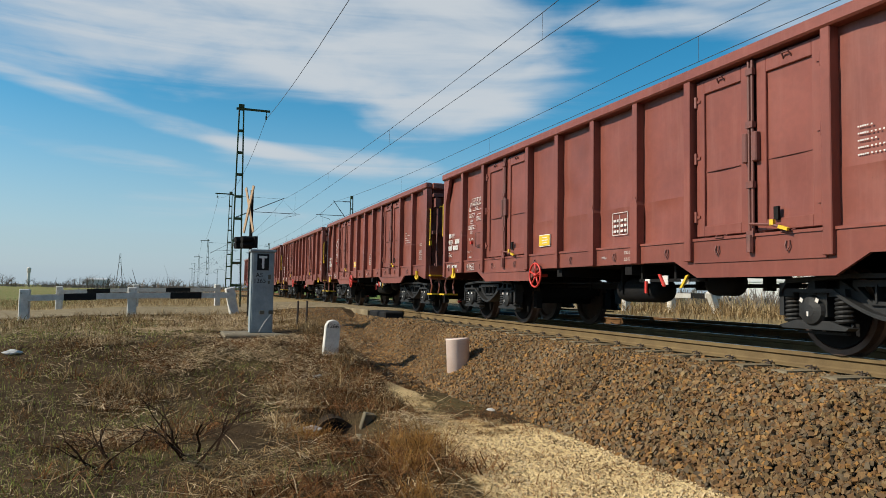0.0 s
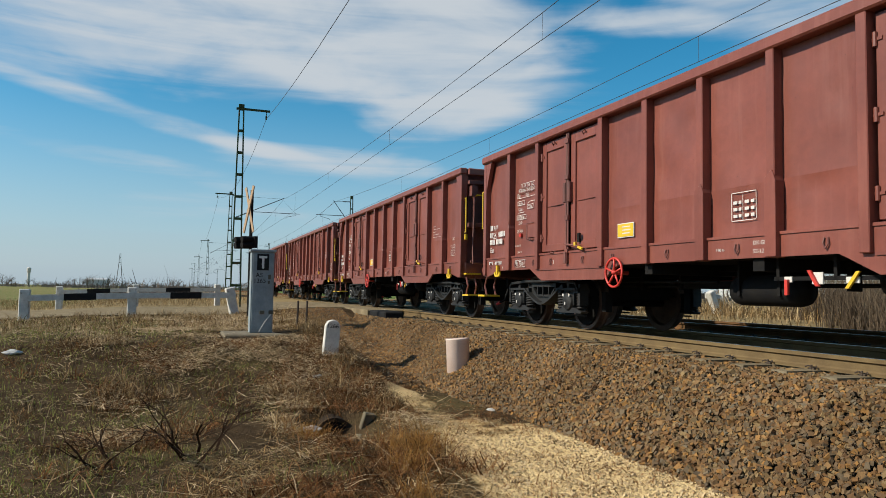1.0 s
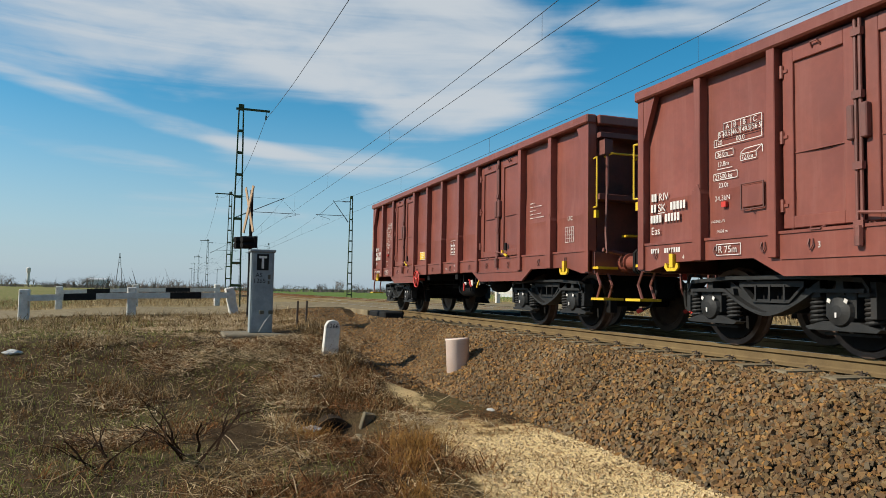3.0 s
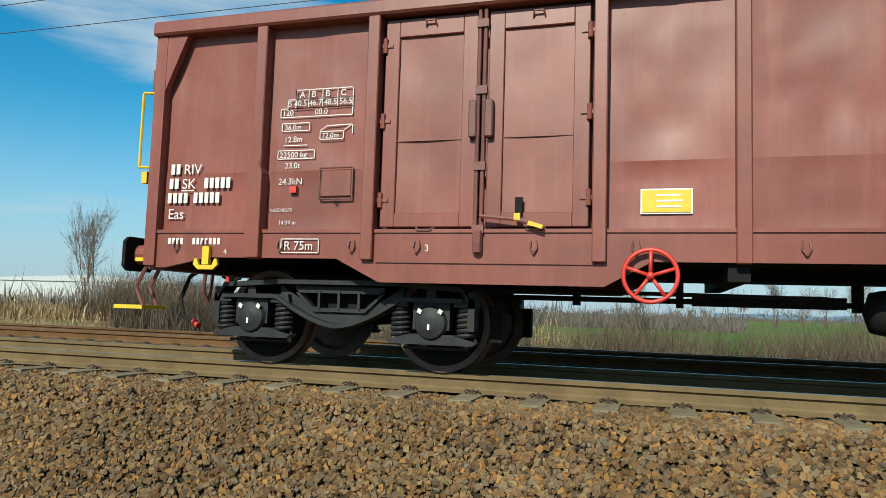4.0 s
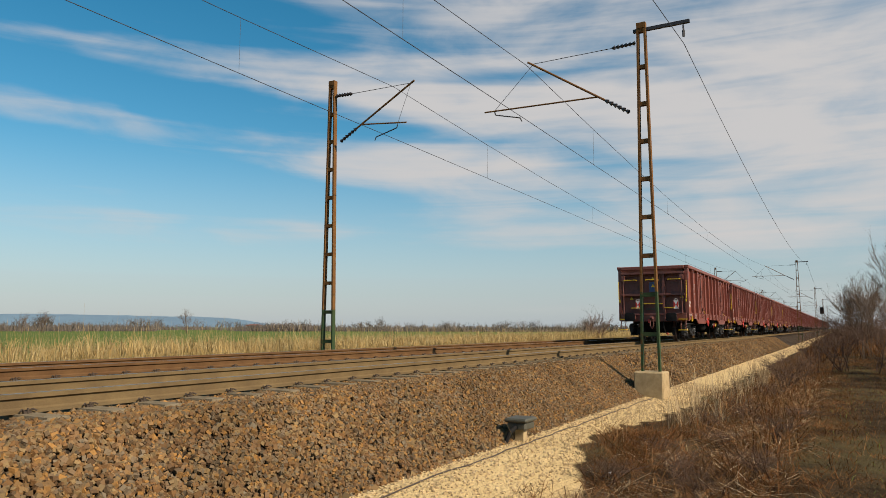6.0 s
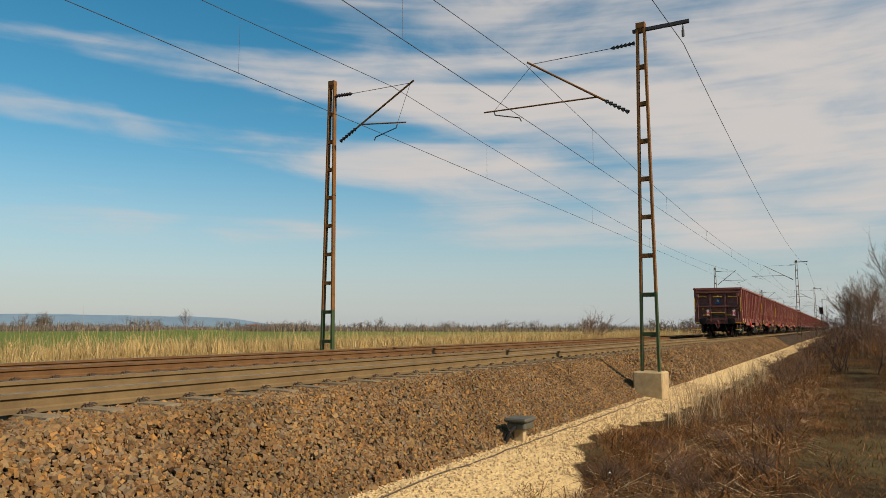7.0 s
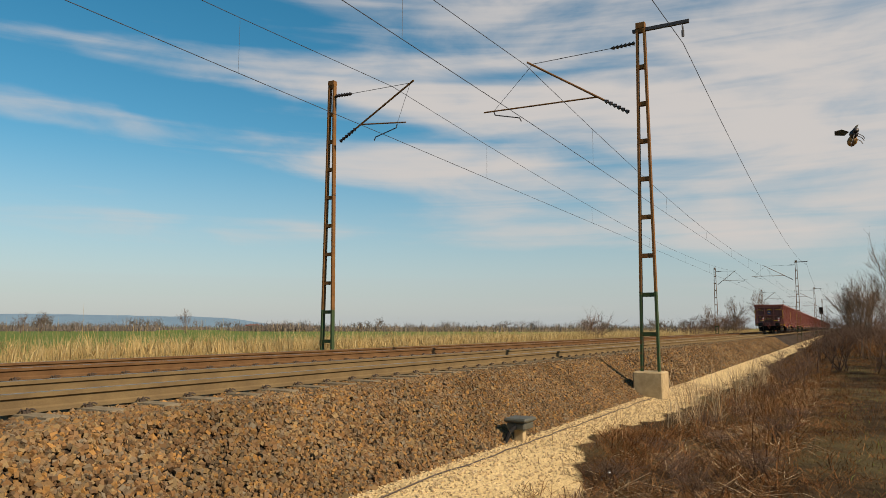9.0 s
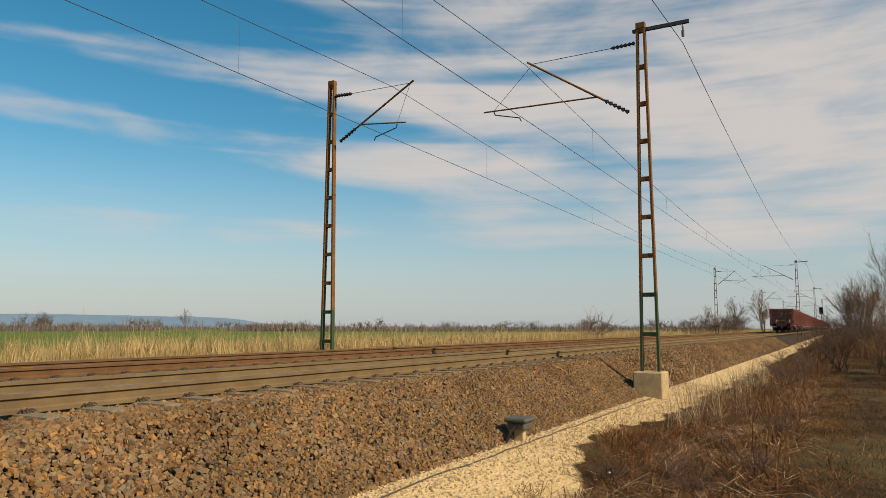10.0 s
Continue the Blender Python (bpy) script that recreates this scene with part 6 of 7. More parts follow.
def make_railing(spots, tilt_last=0, lift=0.0, label="white road railing with black-banded beams"):
    r = thing("road_railing", label, "railing", "crossing railings", at=(*spots[0], ground_z(*spots[0]) - 0.05 + lift))
    o = Vector((*spots[0], ground_z(*spots[0]) - 0.05))
    tops = []
    for k, (x, y) in enumerate(spots):
        p = Vector((x, y, ground_z(x, y) - 0.05)) - o
        bm = bmesh.new()
        box(bm, -0.12, 0.12, -0.13, 0.13, -0.25, 0.93)
        ob = part("post", bm, M["whitewash"], r, bevel=0.025)
        ob.matrix_basis = pose(*p, tilt_last if k == len(spots) - 1 else 0, 0, 4 * k)
        tops.append(p + Vector((0.12, 0, 0.68)))
    for a, b in zip(tops, tops[1:]):
        for name, m, u0, u1, w in (("beam", "whitewash", 0, 0.36, 0.0), ("black_band", "rubber", 0.36, 0.66, 0.012), ("beam", "whitewash", 0.66, 1, 0.0)):
            bm = bmesh.new()
            p, q = a.lerp(b, u0), a.lerp(b, u1)
            d = (q - p)
            s = Vector((0.05 + w, 0, 0))
            h = Vector((0, 0, 0.085 + w))
            v = [bm.verts.new(c + sx * s + sz * h) for c in (p, q) for sx, sz in ((-1, -1), (1, -1), (1, 1), (-1, 1))]
            for f in ((0, 1, 2, 3), (7, 6, 5, 4), (0, 4, 5, 1), (1, 5, 6, 2), (2, 6, 7, 3), (3, 7, 4, 0)):
                bm.faces.new([v[i] for i in f])
            part(name, bm, M[m], r, "black-painted band of the beam" if name == "black_band" else "")


make_railing([(-22.7, -4.1), (-22.9, -1.36), (-22.9, 1.57)], 12)
make_railing([(-35.0, -5.0), (-35.2, -1.95), (-35.4, 1.6)], lift=0.12)
make_railing([(-38.5, 17.6), (-36.0, 19.3), (-34.6, 21.6)], label="white railing beyond the tracks with black-banded beams")
make_railing([(-23.5, 16.2), (-22.2, 17.3), (-20.9, 18.3)], 24, label="white railing posts beyond the second track")


def make_cabinet():
    x, y, z = -13.95, 1.445, -0.26
    c = thing("relay_cabinet", "tall grey-blue trackside relay cabinet with a T sign", "cabinet", at=(x, y, z))
    bm = bmesh.new()
    box(bm, -0.30, 0.0, -0.215, 0.215, 0, 1.54)
    body = part("body", bm, M["cabinet"], c, "streaked grey-blue sheet metal body", bevel=0.01)
    bm = bmesh.new()
    box(bm, -0.33, 0.03, -0.245, 0.245, 1.54, 1.59)
    part("roof", bm, M["cabinet"], c, bevel=0.01)
    bm = bmesh.new()
    box(bm, 0.002, 0.012, -0.185, 0.185, 0.06, 1.50)
    door = part("door", bm, M["cabinet"], c, bevel=0.003)
    bm = bmesh.new()
    box(bm, 0.014, 0.022, -0.11, 0.11, 1.19, 1.50)
    plate = part("sign_plate", bm, M["rubber"], c, "black sign plate with white T")
    bm = bmesh.new()
    box(bm, 0.0235, 0.0265, -0.075, 0.075, 1.42, 1.465)
    box(bm, 0.0235, 0.0265, -0.022, 0.022, 1.225, 1.42)
    part("sign_letter", bm, M["white"], plate, "white letter T")
    words = bmesh.new()
    for text, yy, zz, h in (("AS", -0.13, 1.06, 0.085), ("1265", -0.17, 0.95, 0.085)):
        cu = bpy.data.curves.new("words", "FONT")
        cu.body, cu.size = text, h * 1.38
        ob = bpy.data.objects.new("words", cu)
        me = bpy.data.meshes.new_from_object(ob)
        me.transform(pose(0.016, yy, zz, 90, 0, 90))
        words.from_mesh(me)
        bpy.data.objects.remove(ob)
    me = bpy.data.meshes.new("lettering")
    words.to_mesh(me)
    words.free()
    me.materials.append(M["rubber"])
    part_mesh("lettering", me, c, None, "hand-painted black lettering")
    for yy, zz, w, h in ((0.10, 1.02, 0.05, 0.09), (0.10, 0.93, 0.035, 0.06)):
        bm = bmesh.new()
        box(bm, 0.012, 0.035, yy, yy + w, zz, zz + h)
        part("lock_plate", bm, M["grey"], c, bevel=0.004)
    for yy in (-0.04, 0.13):
        bm = bmesh.new()
        box(bm, 0.012, 0.05, yy, yy + 0.09, 0.36, 0.43)
        part("door_lock", bm, M["grey"], c, bevel=0.008)
    bm = bmesh.new()
    tube(bm, [(0.05, 0.17, 0.36), (0.06, 0.05, 0.2), (0.07, -0.05, 0.02)], 0.006, 5)
    part("cable", bm, M["letter"], c)
    slab = bmesh.new()
    box(slab, -0.8, 0.5, -0.7, 0.7, -0.30, 0.0)
    s = new("concrete_slab", mesh_of("concrete_slab", slab, M["slab"], 0.03))
    s.location = (x, y, z)
    tagged(s, "weathered concrete slab under the cabinet", "slab")


make_cabinet()


def make_crossbuck(x, y, z, h, face, label):
    c = thing("crossing_sign", label, "crossing sign", "crossing signs", at=(x, y, z))
    bm = bmesh.new()
    cyl(bm, (0, 0, -0.3), (0, 0, h), 0.045, 10)
    part("pole", bm, M["black"], c)
    for s in (-1, 1):
        bm = bmesh.new()
        L = 0.68
        dx, dz = L * math.cos(radians(68)) * s, L * math.sin(radians(68))
        a, b = Vector((-dx, 0, h - 0.55 - dz)), Vector((dx, 0, h - 0.55 + dz))
        t = (b - a).normalized()
        n = Vector((t.z, 0, -t.x)) * 0.05
        q = Vector((0, 0.012 * (1 + 0.2 * s), 0))
        off = Vector((0, face * (0.06 + 0.028 * (s > 0)), 0))
        v = [bm.verts.new(p + off + w) for w in (-q, q) for p in (a - n, a + n, b + n, b - n)]
        for f in ((0, 1, 2, 3), (7, 6, 5, 4), (0, 4, 5, 1), (1, 5, 6, 2), (2, 6, 7, 3), (3, 7, 4, 0)):
            bm.faces.new([v[i] for i in f])
        part("cross_board", bm, M["wood"], c, "pale board of the crossbuck")
    bm = bmesh.new()
    box(bm, -0.32, 0.32, -0.05, 0.05, h - 1.62, h - 1.30)
    part("lamp_board", bm, M["black"], c)
    for dx in (-0.2, 0.2):
        for dz in (-1.38, -1.54):
            bm = bmesh.new()
            cyl(bm, (dx, face * 0.05, h + dz), (dx, face * 0.36, h + dz - 0.02), 0.085, 12)
            part("lamp_hood", bm, M["black"], c, "black signal lamp hood")
    return c


make_crossbuck(-20.2, 1.74, -0.25, 3.55, -1, "crossbuck with pale boards and black warning lamps").rotation_euler = (0, 0, radians(22))
make_crossbuck(-34.5, 16.9, -0.3, 3.4, -1, "far crossbuck with black warning lamps").rotation_euler = (0, 0, radians(-40))


def make_small():
    # kilometre stone
    k = thing("kilometre_stone", "white concrete kilometre stone with black figures", "marker stone", at=(-12.0, 2.39, -0.52))
    bm = bmesh.new()
    pts = [(-0.135, -0.25), (0.135, -0.25), (0.125, 0.50), (0.08, 0.575), (0.0, 0.60), (-0.08, 0.575), (-0.125, 0.50)]
    a, b = [bm.verts.new((0.07, y, z)) for y, z in pts], [bm.verts.new((-0.07, y, z)) for y, z in pts]
    bm.faces.new(a), bm.faces.new(b[::-1])
    for i in range(len(pts)):
        j = (i + 1) % len(pts)
        bm.faces.new((a[j], a[i], b[i], b[j]))
    part("stone", bm, M["whitewash"], k, bevel=0.012)
    cu = bpy.data.curves.new("words", "FONT")
    cu.body, cu.size = "1266", 0.105
    ob = bpy.data.objects.new("words", cu)
    me = bpy.data.meshes.new_from_object(ob)
    me.transform(pose(0.074, -0.115, 0.46, 90, 0, 90))
    me.materials.clear()
    me.materials.append(M["rubber"])
    part_mesh("figures", me, k, None, "black painted figures")
    bpy.data.objects.remove(ob)
    k.rotation_euler = (radians(-4), 0, 0)
    # pipe end in the ballast
    bm = bmesh.new()
    lathe(bm, [(0.17, -0.9), (0.20, -0.88), (0.20, -0.04), (0.206, -0.03), (0.206, 0.0), (0.185, 0.0), (0.185, -0.85)], (0, 0, 0), "z", 28)
    p = new("drain_pipe", mesh_of("drain_pipe", bm, M["pipe"], 0, True))
    p.matrix_basis = pose(-11.5, 4.50, -0.215, 2, -3, 0)
    tagged(p, "pinkish plastic pipe standing in the ballast", "pipe")
    # thin posts by the cabinet
    for x, y in ((-15.0, 2.28), (-15.2, 2.5)):
        bm = bmesh.new()
        cyl(bm, (0, 0, -0.3), (0.02, 0.01, 0.70), 0.022, 7)
        ob = new("stake", mesh_of("stake", bm, M["bark"]))
        ob.location = (x, y, -0.36)
        tagged(ob, "thin rusty iron stake", "stake", "iron stakes")
    # junction box beside the ballast
    j = thing("track_box", "weathered grey-green junction box on a short leg", "junction box", at=(9.45, 4.02, -1.02))
    bm = bmesh.new()
    box(bm, -0.17, 0.17, -0.14, 0.14, 0.20, 0.30)
    part("box_body", bm, M["grey"], j, bevel=0.02)
    bm = bmesh.new()
    box(bm, -0.20, 0.20, -0.17, 0.17, 0.302, 0.36)
    part("box_lid", bm, M["grey"], j, bevel=0.02)
    bm = bmesh.new()
    box(bm, -0.06, 0.06, -0.07, 0.07, -0.12, 0.20)
    part("leg", bm, M["concrete"], j, bevel=0.01)
    bm = bmesh.new()
    tube(bm, [(-0.17, 0.0, 0.25), (-0.26, 0.05, 0.18), (-0.3, 0.1, 0.02)], 0.03, 7)
    part("cable_sleeve", bm, M["rubber"], j)
    # cable along the foot of the ballast
    bm = bmesh.new()
    pts, x = [], -3.0
    while x < 17.0:
        y = 3.86 + 0.07 * noise.noise((x * 0.8, 0, 3)) + 0.04 * noise.noise((x * 2.6, 1, 3))
        pts.append((x, y, max(ground_z(x, y), -1.2) + 0.012))
        x += 0.22
    tube(bm, pts, 0.008, 6)
    tagged(new("cable", mesh_of("cable", bm, M["bark"])), "thin brown cable lying along the ballast foot", "cable")
    # culvert mouth
    c = thing("culvert", "small broken concrete culvert in a dark hollow", "culvert", at=(-9.12, 1.9, -1.35))
    bm = bmesh.new()
    lathe(bm, [(0.19, -0.4), (0.25, -0.38), (0.25, 0.0), (0.2, 0.0), (0.2, -0.36)], (0, 0, 0.05), "x", 20)
    part("pipe_mouth", bm, M["bed"], c, "dark concrete pipe mouth")
    # black plug just inside the mouth stands in for the pipe's inner shade
    bm = bmesh.new()
    lathe(bm, [(0.198, -0.30), (0.198, -0.03), (0.004, -0.03)], (0, 0, 0.05), "x", 18)
    part("pipe_dark", bm, M["black"], c, "black plug for the shade inside the pipe")
    bm = bmesh.new()
    box(bm, 0.10, 0.18, 0.22, 0.38, -0.05, 0.47)
    ob = part("broken_slab", bm, M["slab"], c, "tilted grey concrete slab", bevel=0.01)
    ob.matrix_basis = pose(0, 0, 0, -14, 8, 10)
    rs = random.Random(4)
    for i in range(7):
        bm = bmesh.new()
        bmesh.ops.create_icosphere(bm, subdivisions=1, radius=rs.uniform(0.04, 0.09))
        for v in bm.verts:
            v.co *= rs.uniform(0.75, 1.2)
        st = part("rubble_stone", bm, M["slab"], c)
        st.matrix_basis = pose(rs.uniform(0.2, 0.6), rs.uniform(-0.4, 0.3), rs.uniform(-0.02, 0.08), rs.uniform(0, 90), 0, rs.uniform(0, 90)) @ Matrix.Diagonal((1, 1, 0.6, 1))
    # litter
    for x, y, s in ((-8.9, 4.0, 0.07), (-11.0, 2.0, 0.08), (-9.1, 1.6, 0.13), (-12.6, -2.4, 0.14), (8.9, 2.6, 0.05)):
        bm = bmesh.new()
        bmesh.ops.create_icosphere(bm, subdivisions=2, radius=s)
        for v in bm.verts:
            v.co *= 1 + 0.5 * noise.noise(v.co * 9 + Vector((x, y, 0)))
            v.co.z *= 0.3
        ob = new("litter", mesh_of("litter", bm, M["plastic"]))
        ob.location = (x, y, ground_z(x, y) + s * 0.15)
        tagged(ob, "crumpled whitish plastic litter on the ground", "litter", "pieces of litter")


make_small()


def make_far():
    def pylon(x, y, h):
        t = thing("power_pylon", "distant lattice power pylon", "pylon", "power pylons", at=(x, y, -1.4))
        bm = bmesh.new()

        def w(z):
            return h * (0.085 * (1 - z) ** 1.3 + 0.012)
        n = 7
        for i in range(n):
            z0, z1 = i / n, (i + 1) / n
            for sx, sy in ((-1, -1), (1, -1), (1, 1), (-1, 1)):
                cyl(bm, (sx * w(z0), sy * w(z0), z0 * h), (sx * w(z1), sy * w(z1), z1 * h), 0.16, 4)
            for sy in (-1, 1):
                cyl(bm, (-w(z0), sy * w(z0), z0 * h), (w(z1), sy * w(z1), z1 * h), 0.1, 3)
                cyl(bm, (w(z0), sy * w(z0), z0 * h), (-w(z1), sy * w(z1), z1 * h), 0.1, 3)
        part("tower", bm, M["grey"], t)
        for z in (0.72, 0.86):
            bm = bmesh.new()
            box(bm, -h * 0.13, h * 0.13, -0.2, 0.2, z * h, z * h + 0.4)
            part("crossarm", bm, M["grey"], t)
    pylon(-690, -52, 31), pylon(-560, 175, 26), pylon(-560, 200, 26), pylon(-300, 205, 14)
    # chimney-like water tower and halls
    t = thing("water_tower", "distant white water tower", "tower", at=(-1380, -245, -2))
    bm = bmesh.new()
    lathe(bm, [(2.2, 0), (2.2, 22), (3.4, 24), (3.4, 30), (1.0, 31.5)], (0, 0, 0), "z", 16)
    part("shaft", bm, M["whitewash"], t)
    for x, y, w, d, h in ((-620, -62, 26, 14, 6), (-250, 130, 40, 16, 5), (-153, 171, 60, 20, 6.5), (-120, 190, 50, 16, 5), (560, 540, 15, 9, 3.4)):
        t = thing("hall", "distant pale low building", "building", "distant buildings", at=(x, y, -1.5))
        bm = bmesh.new()
        box(bm, -w / 2, w / 2, -d / 2, d / 2, 0, h)
        part("wall", bm, M["hall"], t)
        bm = bmesh.new()
        prism(bm, [(-w / 2 - 0.5, h), (w / 2 + 0.5, h), (w / 2, h + 0.8), (0, h + 1.8), (-w / 2, h + 0.8)], -d / 2 - 0.4, d / 2 + 0.4)
        part("roof", bm, M["roof"] if h < 4.5 else M["hall"], t)


make_far()


def make_signal():
    t = thing("railway_signal", "distant slim railway signal with a black head", "railway signal", at=(184.0, 3.9, -1.0))
    bm = bmesh.new()
    cyl(bm, (0, 0, -0.2), (0, 0, 5.0), 0.09, 8, 0.07)
    part("pole", bm, M["grey"], t)
    bm = bmesh.new()
    box(bm, -0.1, 0.1, -0.38, 0.38, 4.9, 6.4)
    part("signal_head", bm, M["black"], t, "black signal head", bevel=0.03)
    for z in (5.25, 5.65, 6.05):
        bm = bmesh.new()
        cyl(bm, (-0.1, 0, z), (-0.32, 0, z), 0.14, 10)
        part("lamp_hood", bm, M["black"], t)


make_signal()


# ---- an insect passes ----
def make_bee():
    b = thing("bee", "small dark gold-banded bee in flight", "bee", at=(2.0, -2.0, 1.0))
    for name, c, r, sc, m in (("abdomen", (-0.0045, 0, -0.001), 0.0036, (1.35, 1, 0.95), "bee_gold"), ("thorax", (0.0015, 0, 0), 0.0032, (1.05, 1, 1), "bee_dark"), ("head", (0.0055, 0, -0.0004), 0.0022, (0.8, 1.1, 1), "bee_dark")):
        bm = bmesh.new()
        bmesh.ops.create_icosphere(bm, subdivisions=2, radius=r)
        for v in bm.verts:
            v.co = Vector((v.co.x * sc[0], v.co.y * sc[1], v.co.z * sc[2])) + Vector(c)
        part(name, bm, M[m], b, smooth=True)
    for s in (-1, 1):
        bm = bmesh.new()
        pts = [(0.001, 0.001), (0.003, 0.006), (0.001, 0.010), (-0.003, 0.009), (-0.003, 0.003)]
        va = [bm.verts.new((x, s * y, 0.0035 + y * 0.5)) for x, y in pts]
        vb = [bm.verts.new((x, s * y, 0.0033 + y * 0.5)) for x, y in pts]
        bm.faces.new(va), bm.faces.new(vb[::-1])
        for i in range(5):
            j = (i + 1) % 5
            bm.faces.new((va[i], va[j], vb[j], vb[i]))
        part("wing", bm, M["grey"], b, "blurred grey wing")
    bm = bmesh.new()
    for s in (-1, 1):
        for x in (-0.002, 0.001, 0.003):
            tube(bm, [(x, s * 0.0015, -0.002), (x - 0.001, s * 0.004, -0.0045), (x - 0.002, s * 0.0045, -0.007)], 0.0003, 4)
    part("legs", bm, M["bee_dark"], b)
    return b


bee = make_bee()


# ---- masts and wires ----
def mast_parts(m, h, upper, lower):
    """Two channels that lean together, joined by batten plates, painted afresh at the foot."""
    def half(z):
        return 0.20 - 0.115 * z / h
    n = max(6, int(h / 0.85))
    paint = h * 2 / n
    for s in (-1, 1):
        for z0, z1, k in ((-0.1, paint, lower), (paint, h, upper)):
            bm = bmesh.new()
            v = [bm.verts.new((dx, s * half(z) + dy, z)) for z in (z0, z1) for dx, dy in ((-0.07, -0.026), (0.07, -0.026), (0.07, 0.026), (-0.07, 0.026))]
            for f in ((0, 1, 5, 4), (1, 2, 6, 5), (2, 3, 7, 6), (3, 0, 4, 7), (3, 2, 1, 0), (4, 5, 6, 7)):
                bm.faces.new([v[i] for i in f])
            part("channel", bm, k, m, "green-painted foot of a channel" if z0 < 0 and upper is not lower else "")
    for i in range(n):
        z = h * (i + 1) / n
        w = half(z)
        bm = bmesh.new()
        box(bm, -0.055, 0.055, -w + 0.026, w - 0.026, z - 0.12, z - 0.02)
        part("batten", bm, lower if i < 2 else upper, m)
    bm = bmesh.new()
    box(bm, -0.08, 0.08, -0.11, 0.11, h - 0.02, h + 0.12)
    part("mast_cap", bm, upper, m)


def insulator(bm, p0, p1, n=6, r=0.06):
    p0, p1 = Vector(p0), Vector(p1)
    cyl(bm, p0, p1, 0.025, 6)
    for k in range(n):
        a = p0.lerp(p1, (k + 0.5) / n)
        d = (p1 - p0) / n * 0.3
        cyl(bm, a - d, a + d, r, 9, r * 0.55)


def make_mast(x, y, base, h, toward, reach, wire_z, cat_z, all_green=False, block=0.0, side=-1, crossarm=True, turn=0.0, arm=True, foot_z=5.85, over=1.4):
    """toward: +1 where the arm points along +y, -1 along -y."""
    m = thing("catenary_mast", "tall rusty lattice catenary mast with bracket arm" if not all_green else "green lattice catenary mast beside the crossing", "catenary mast", "catenary masts", at=(x, y, base))
    mast_parts(m, h, M["green"] if all_green else M["mast"], M["green"])
    s = toward
    if arm:
        zc, zw = cat_z - base, wire_z - base
        q0, q1 = Vector((0, s * 0.12, foot_z - base)), Vector((0, s * reach, zc))
        bm = bmesh.new()
        tube(bm, [q0.lerp(q1, 0.3), q1 + (q1 - q0) * 0.04], 0.028, 8)
        join = q0.lerp(q1, 0.36)
        tube(bm, [join, (0, s * (reach + over), zw + 0.40)], 0.022, 8)
        part("bracket_arm", bm, M["mast"] if not all_green else M["wire"], m, "tubular bracket arm")
        bm = bmesh.new()
        tube(bm, [(0, s * reach, zc), (0, s * 0.75, zc + 0.02)], 0.009, 5)
        tube(bm, [(0, s * (reach - 0.02), zc - 0.03), (0, s * (reach + over - 0.3), zw + 0.4)], 0.007, 4)
        part("stay_wire", bm, M["wire"], m)
        bm = bmesh.new()
        tube(bm, [(0, s * (reach + over - 0.3), zw + 0.38), (0, s * (reach + over - 0.33), zw + 0.28), (0, s * (reach + over - 1.05), zw + 0.10), (0, s * (reach + over - 1.1), zw)], 0.016, 6)
        part("steady_arm", bm, M["wire"], m, "short steady arm")
        bm = bmesh.new()
        insulator(bm, q0.lerp(q1, 0.08), q0.lerp(q1, 0.3), 6)
        part("insulator", bm, M["insulator"], m, "dark ribbed insulator")
        bm = bmesh.new()
        insulator(bm, (0, s * 0.15, zc + 0.04), (0, s * 0.75, zc + 0.02), 6)
        part("insulator", bm, M["insulator"], m, "dark ribbed insulator")
    if crossarm:
        bm = bmesh.new()
        box(bm, -0.04, 0.04, *sorted((-side * s * 0.2, side * s * 1.15)), h - 0.1, h - 0.02)
        tube(bm, [(0, side * s * 1.0, h - 0.06), (0, side * s * 1.0, h - 0.25)], 0.014, 5)
        torus(bm, (0, side * s * 1.0, h - 0.2), 0.06, 0.012, "y", 12, 5)
        cyl(bm, (0, side * s * 1.0, h - 0.42), (0, side * s * 1.0, h - 0.26), 0.035, 7)
        part("crossarm", bm, M["green"] if all_green else M["wire"], m, "short steel crossarm")
    if block:
        bm = bmesh.new()
        box(bm, -0.34, 0.34, -0.34, 0.34, -block, 0.0)
        part("foundation", bm, M["concrete"], m, "pale concrete foundation block", bevel=0.03)
    m.rotation_euler = (0, 0, radians(turn))
    return m


NEAR_Y, FAR_Y = 3.98, 13.5
WIRE, CAT = 6.08, 7.6
make_mast(17.2, NEAR_Y, -0.42, 8.42, 1, 2.92, WIRE, 7.6, block=0.72, foot_z=5.75)
make_mast(17.0, 13.42, -0.62, 8.68, -1, 2.85, 6.1, 7.65, block=0.3, crossarm=False, foot_z=6.1, over=-0.15)
for k, x in enumerate((88.0, 148.0, 208.0, 268.0)):
    make_mast(x, NEAR_Y + 0.1, -0.9, 8.9, 1, TRACK_Y - NEAR_Y, WIRE, 7.6)
    make_mast(x + 6, FAR_Y, -0.9, 8.9, -1, FAR_Y - TRACK2_Y, WIRE, 7.6, crossarm=False)
make_mast(-30.0, 2.05, -0.15, 8.15, 1, 4.6, WIRE, 7.0, all_green=True, arm=False, side=1)
make_mast(-56.5, 3.3, -0.5, 8.3, 1, TRACK_Y - 3.3, WIRE, 7.6, all_green=True)
make_mast(-56.0, 12.6, -0.6, 8.6, -1, 12.6 - TRACK2_Y, WIRE, 7.6, all_green=True, crossarm=False)
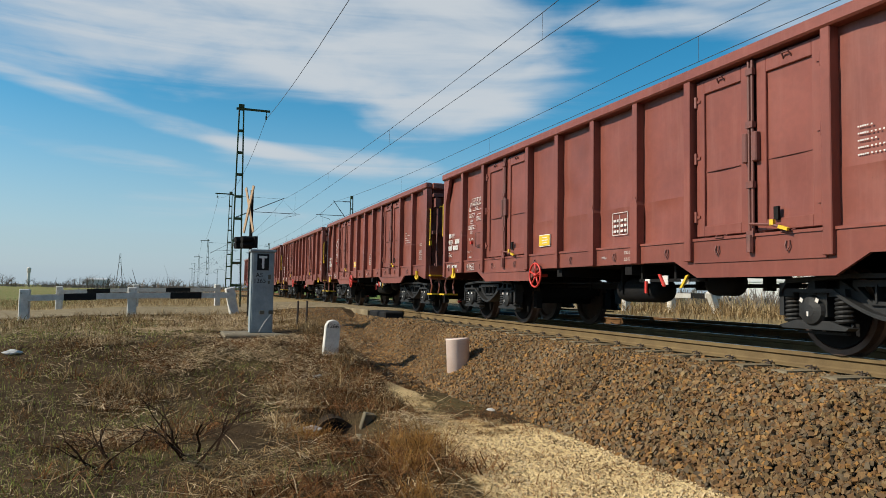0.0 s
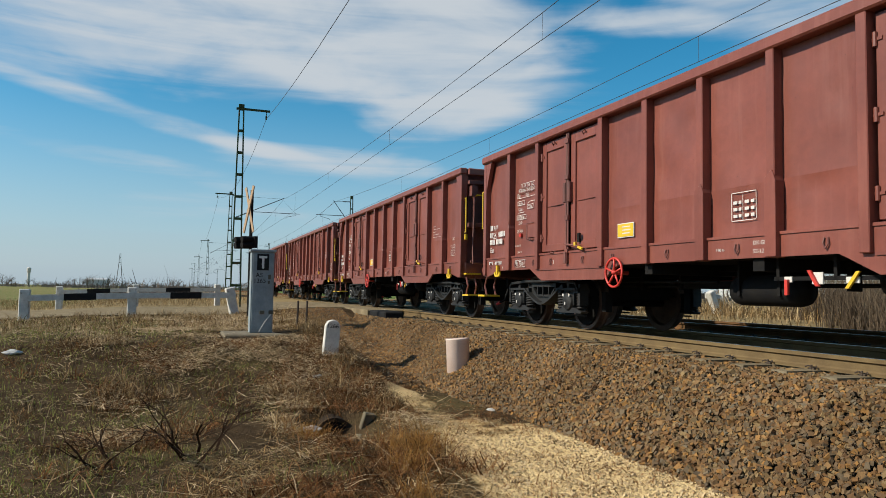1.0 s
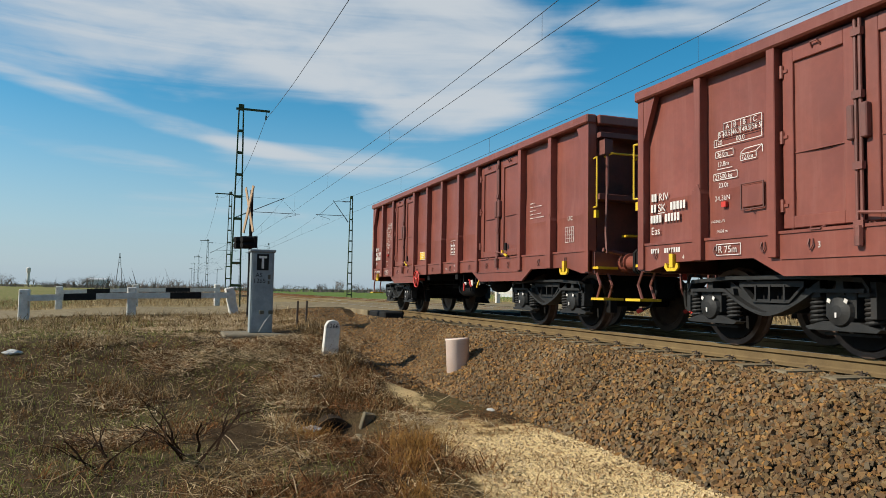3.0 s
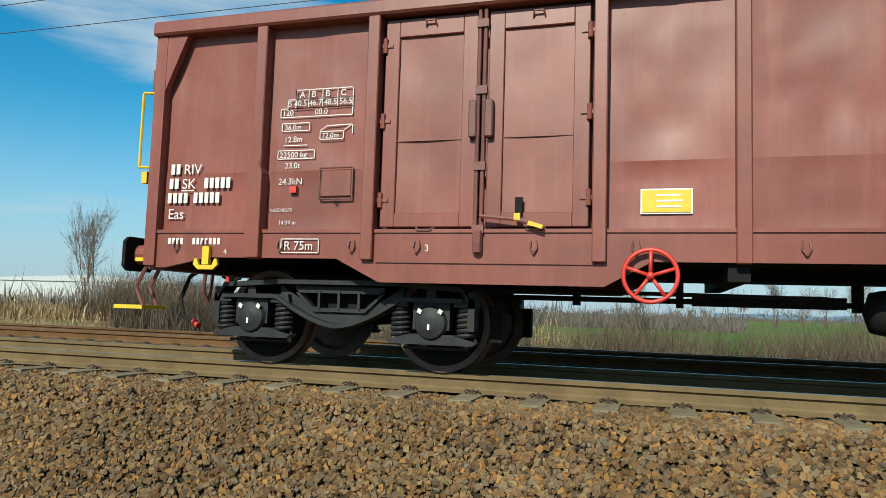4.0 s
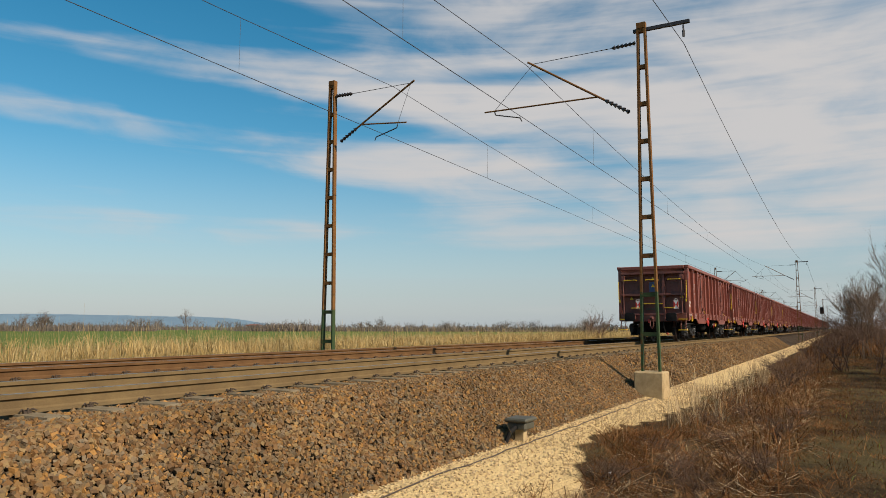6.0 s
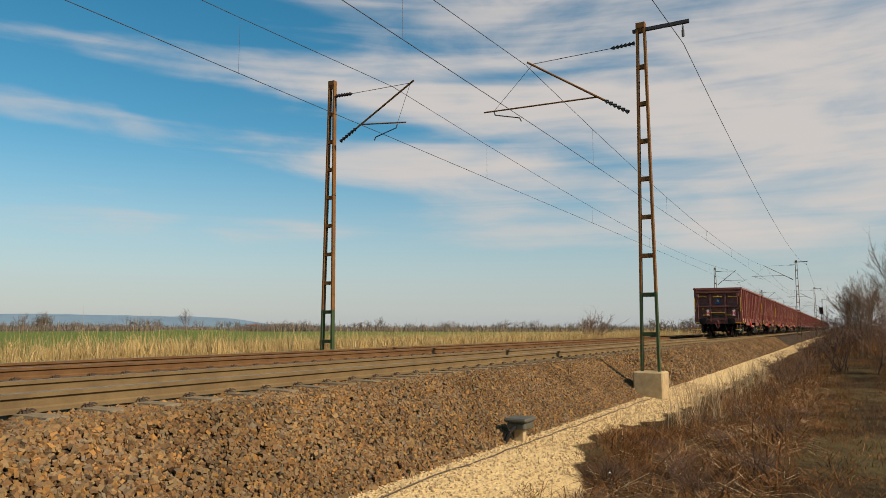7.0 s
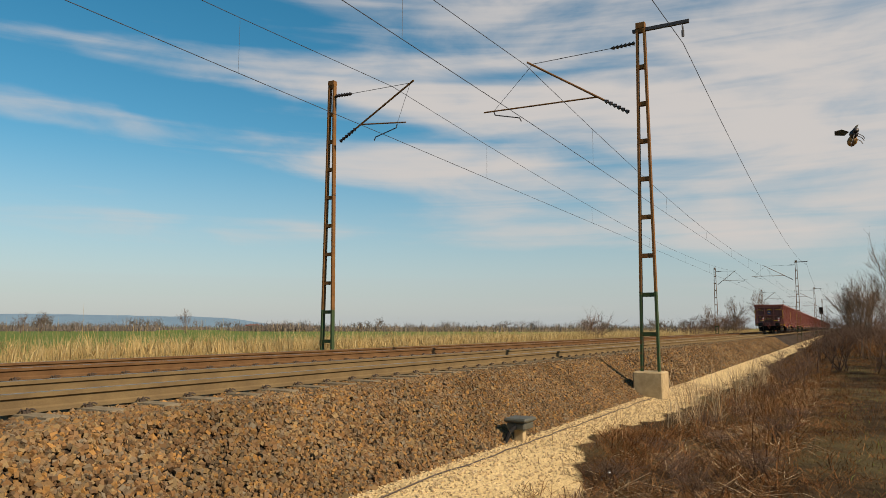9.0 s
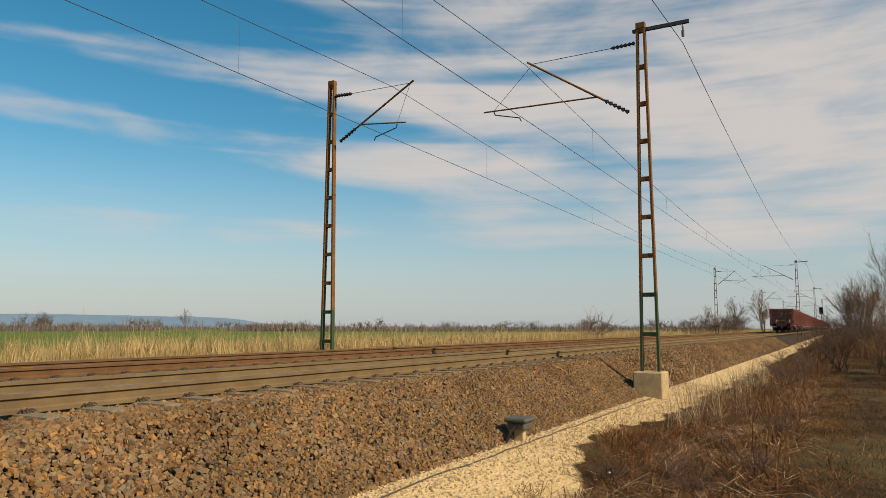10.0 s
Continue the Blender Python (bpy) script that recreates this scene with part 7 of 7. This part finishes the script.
for k, x in enumerate((-118.0, -180.0, -240.0, -300.0)):
    make_mast(x, NEAR_Y - 0.3, -0.9, 8.9, 1, TRACK_Y - NEAR_Y, WIRE, 7.6, all_green=True)
    make_mast(x - 4, FAR_Y, -0.9, 8.9, -1, FAR_Y - TRACK2_Y, WIRE, 7.6, all_green=True, crossarm=False)


def make_wire(name, points, sag, droppers, label):
    """A hung carrying wire over the spans between points (x, y, z of both wires)."""
    t = thing(name, label, "overhead wire", "overhead wires")
    bm, bm2, bm3 = bmesh.new(), bmesh.new(), bmesh.new()
    for (x0, y0, w0, c0), (x1, y1, w1, c1) in zip(points, points[1:]):
        n = 12
        pts = []
        for i in range(n + 1):
            u = i / n
            z = c0 + (c1 - c0) * u - sag * 4 * u * (1 - u)
            pts.append(Vector((x0 + (x1 - x0) * u, y0 + (y1 - y0) * u, z)))
        tube(bm, pts, 0.0085, 5)
        if droppers:
            tube(bm2, [(x0, y0, w0), (x1, y1, w1)], 0.0085, 5)
            for i in range(1, n, 2):
                u = i / n
                p = pts[i]
                cyl(bm3, p, (p.x, p.y, w0 + (w1 - w0) * u), 0.0045, 4)
    part("carrying_wire", bm, M["wire"], t)
    if droppers:
        part("contact_wire", bm2, M["wire"], t)
        part("dropper", bm3, M["wire"], t)
    else:
        bm2.free(), bm3.free()
    return t


make_wire("overhead_wire", [(-400, 7.1, WIRE, 7.6), (-240, 7.1, WIRE, 7.6), (-180, 7.1, WIRE, 7.6), (-118, 7.0, WIRE, 7.6), (-56.5, 7.3, WIRE, 7.6), (17.2, 7.05, WIRE, 7.6), (88, 7.2, WIRE, 7.6), (148, 7.1, WIRE, 7.6), (208, 7.1, WIRE, 7.6), (450, 7.1, WIRE, 7.6)], 0.95, True, "dark contact and carrying wires over the track")
make_wire("overhead_wire", [(-400, 11.1, WIRE, 7.6), (-184, 11.1, WIRE, 7.6), (-122, 11.1, WIRE, 7.6), (-56, 11.3, WIRE, 7.6), (17, 11.2, 6.1, 7.65), (94, 11.2, WIRE, 7.6), (154, 11.1, WIRE, 7.6), (214, 11.1, WIRE, 7.6), (450, 11.1, WIRE, 7.6)], 0.95, True, "dark contact and carrying wires over the second track")
make_wire("feeder_wire", [(-300, 2.8, 0, 7.8), (-180, 2.8, 0, 7.8), (-118, 2.8, 0, 7.7), (-56.5, 2.4, 0, 7.5), (-30, 3.05, 0, 7.6), (17.2, 2.98, 0, 7.4), (88, 3.0, 0, 7.6), (148, 3.0, 0, 7.6), (300, 3.0, 0, 7.6)], 1.1, False, "thin dark feeder wire on the mast crossarms")


# ---- motion ----
def eye_ray(x, y, dist):
    """A place at that distance along the last view, x and y as parts of the picture's width from its middle."""
    m = PATH[-1][1]
    k = 2 * math.tan(radians(63.84) / 2)
    return m.translation + (m.to_3x3() @ Vector((x * k, -y * k, -1)).normalized()) * dist


def motions():
    flight = [(0.0, (1.2, -2.5, 1.2)), (8.3, (1.2, -2.4, 1.25)), (8.75, (1.4, -0.9, 1.15))]
    flight += [(t, eye_ray(a, b, d * 1.2)) for t, a, b, d in ((8.9, 0.70, -0.16, 0.55), (9.0, 0.463, -0.128, 0.52), (9.1, 0.240, -0.128, 0.58), (9.2, 0.398, -0.108, 0.62), (9.3, 0.56, -0.085, 0.66), (9.4, 0.431, -0.064, 0.72), (9.5, 0.043, -0.001, 0.80), (9.6, -0.25, -0.034, 0.85), (9.7, -0.469, -0.049, 0.9), (9.8, -0.72, -0.06, 0.95))]
    flight += [(10.0, eye_ray(-1.3, -0.08, 1.2))]
    walk(bee, [(t, pose(*p, 20, -35, 200 if t < 9.15 or t > 9.42 else 250)) for t, p in flight])
    steps = [i * 0.5 for i in range(21)]
    for k, wagon in enumerate(WAGONS):
        walk(wagon, [(t, pose(train_x(t) + k * PITCH, TRACK_Y, 0)) for t in steps])
    for sets in WHEELS:
        for ws in sets:
            x, y, z = ws.location
            rows = []
            for i in range(301):
                t = i / FPS
                rows.append((t, pose(x, y, z, 0, math.degrees((train_x(t) - train_x(0)) / 0.46) % 360, 0)))
            walk(ws, rows)


motions()
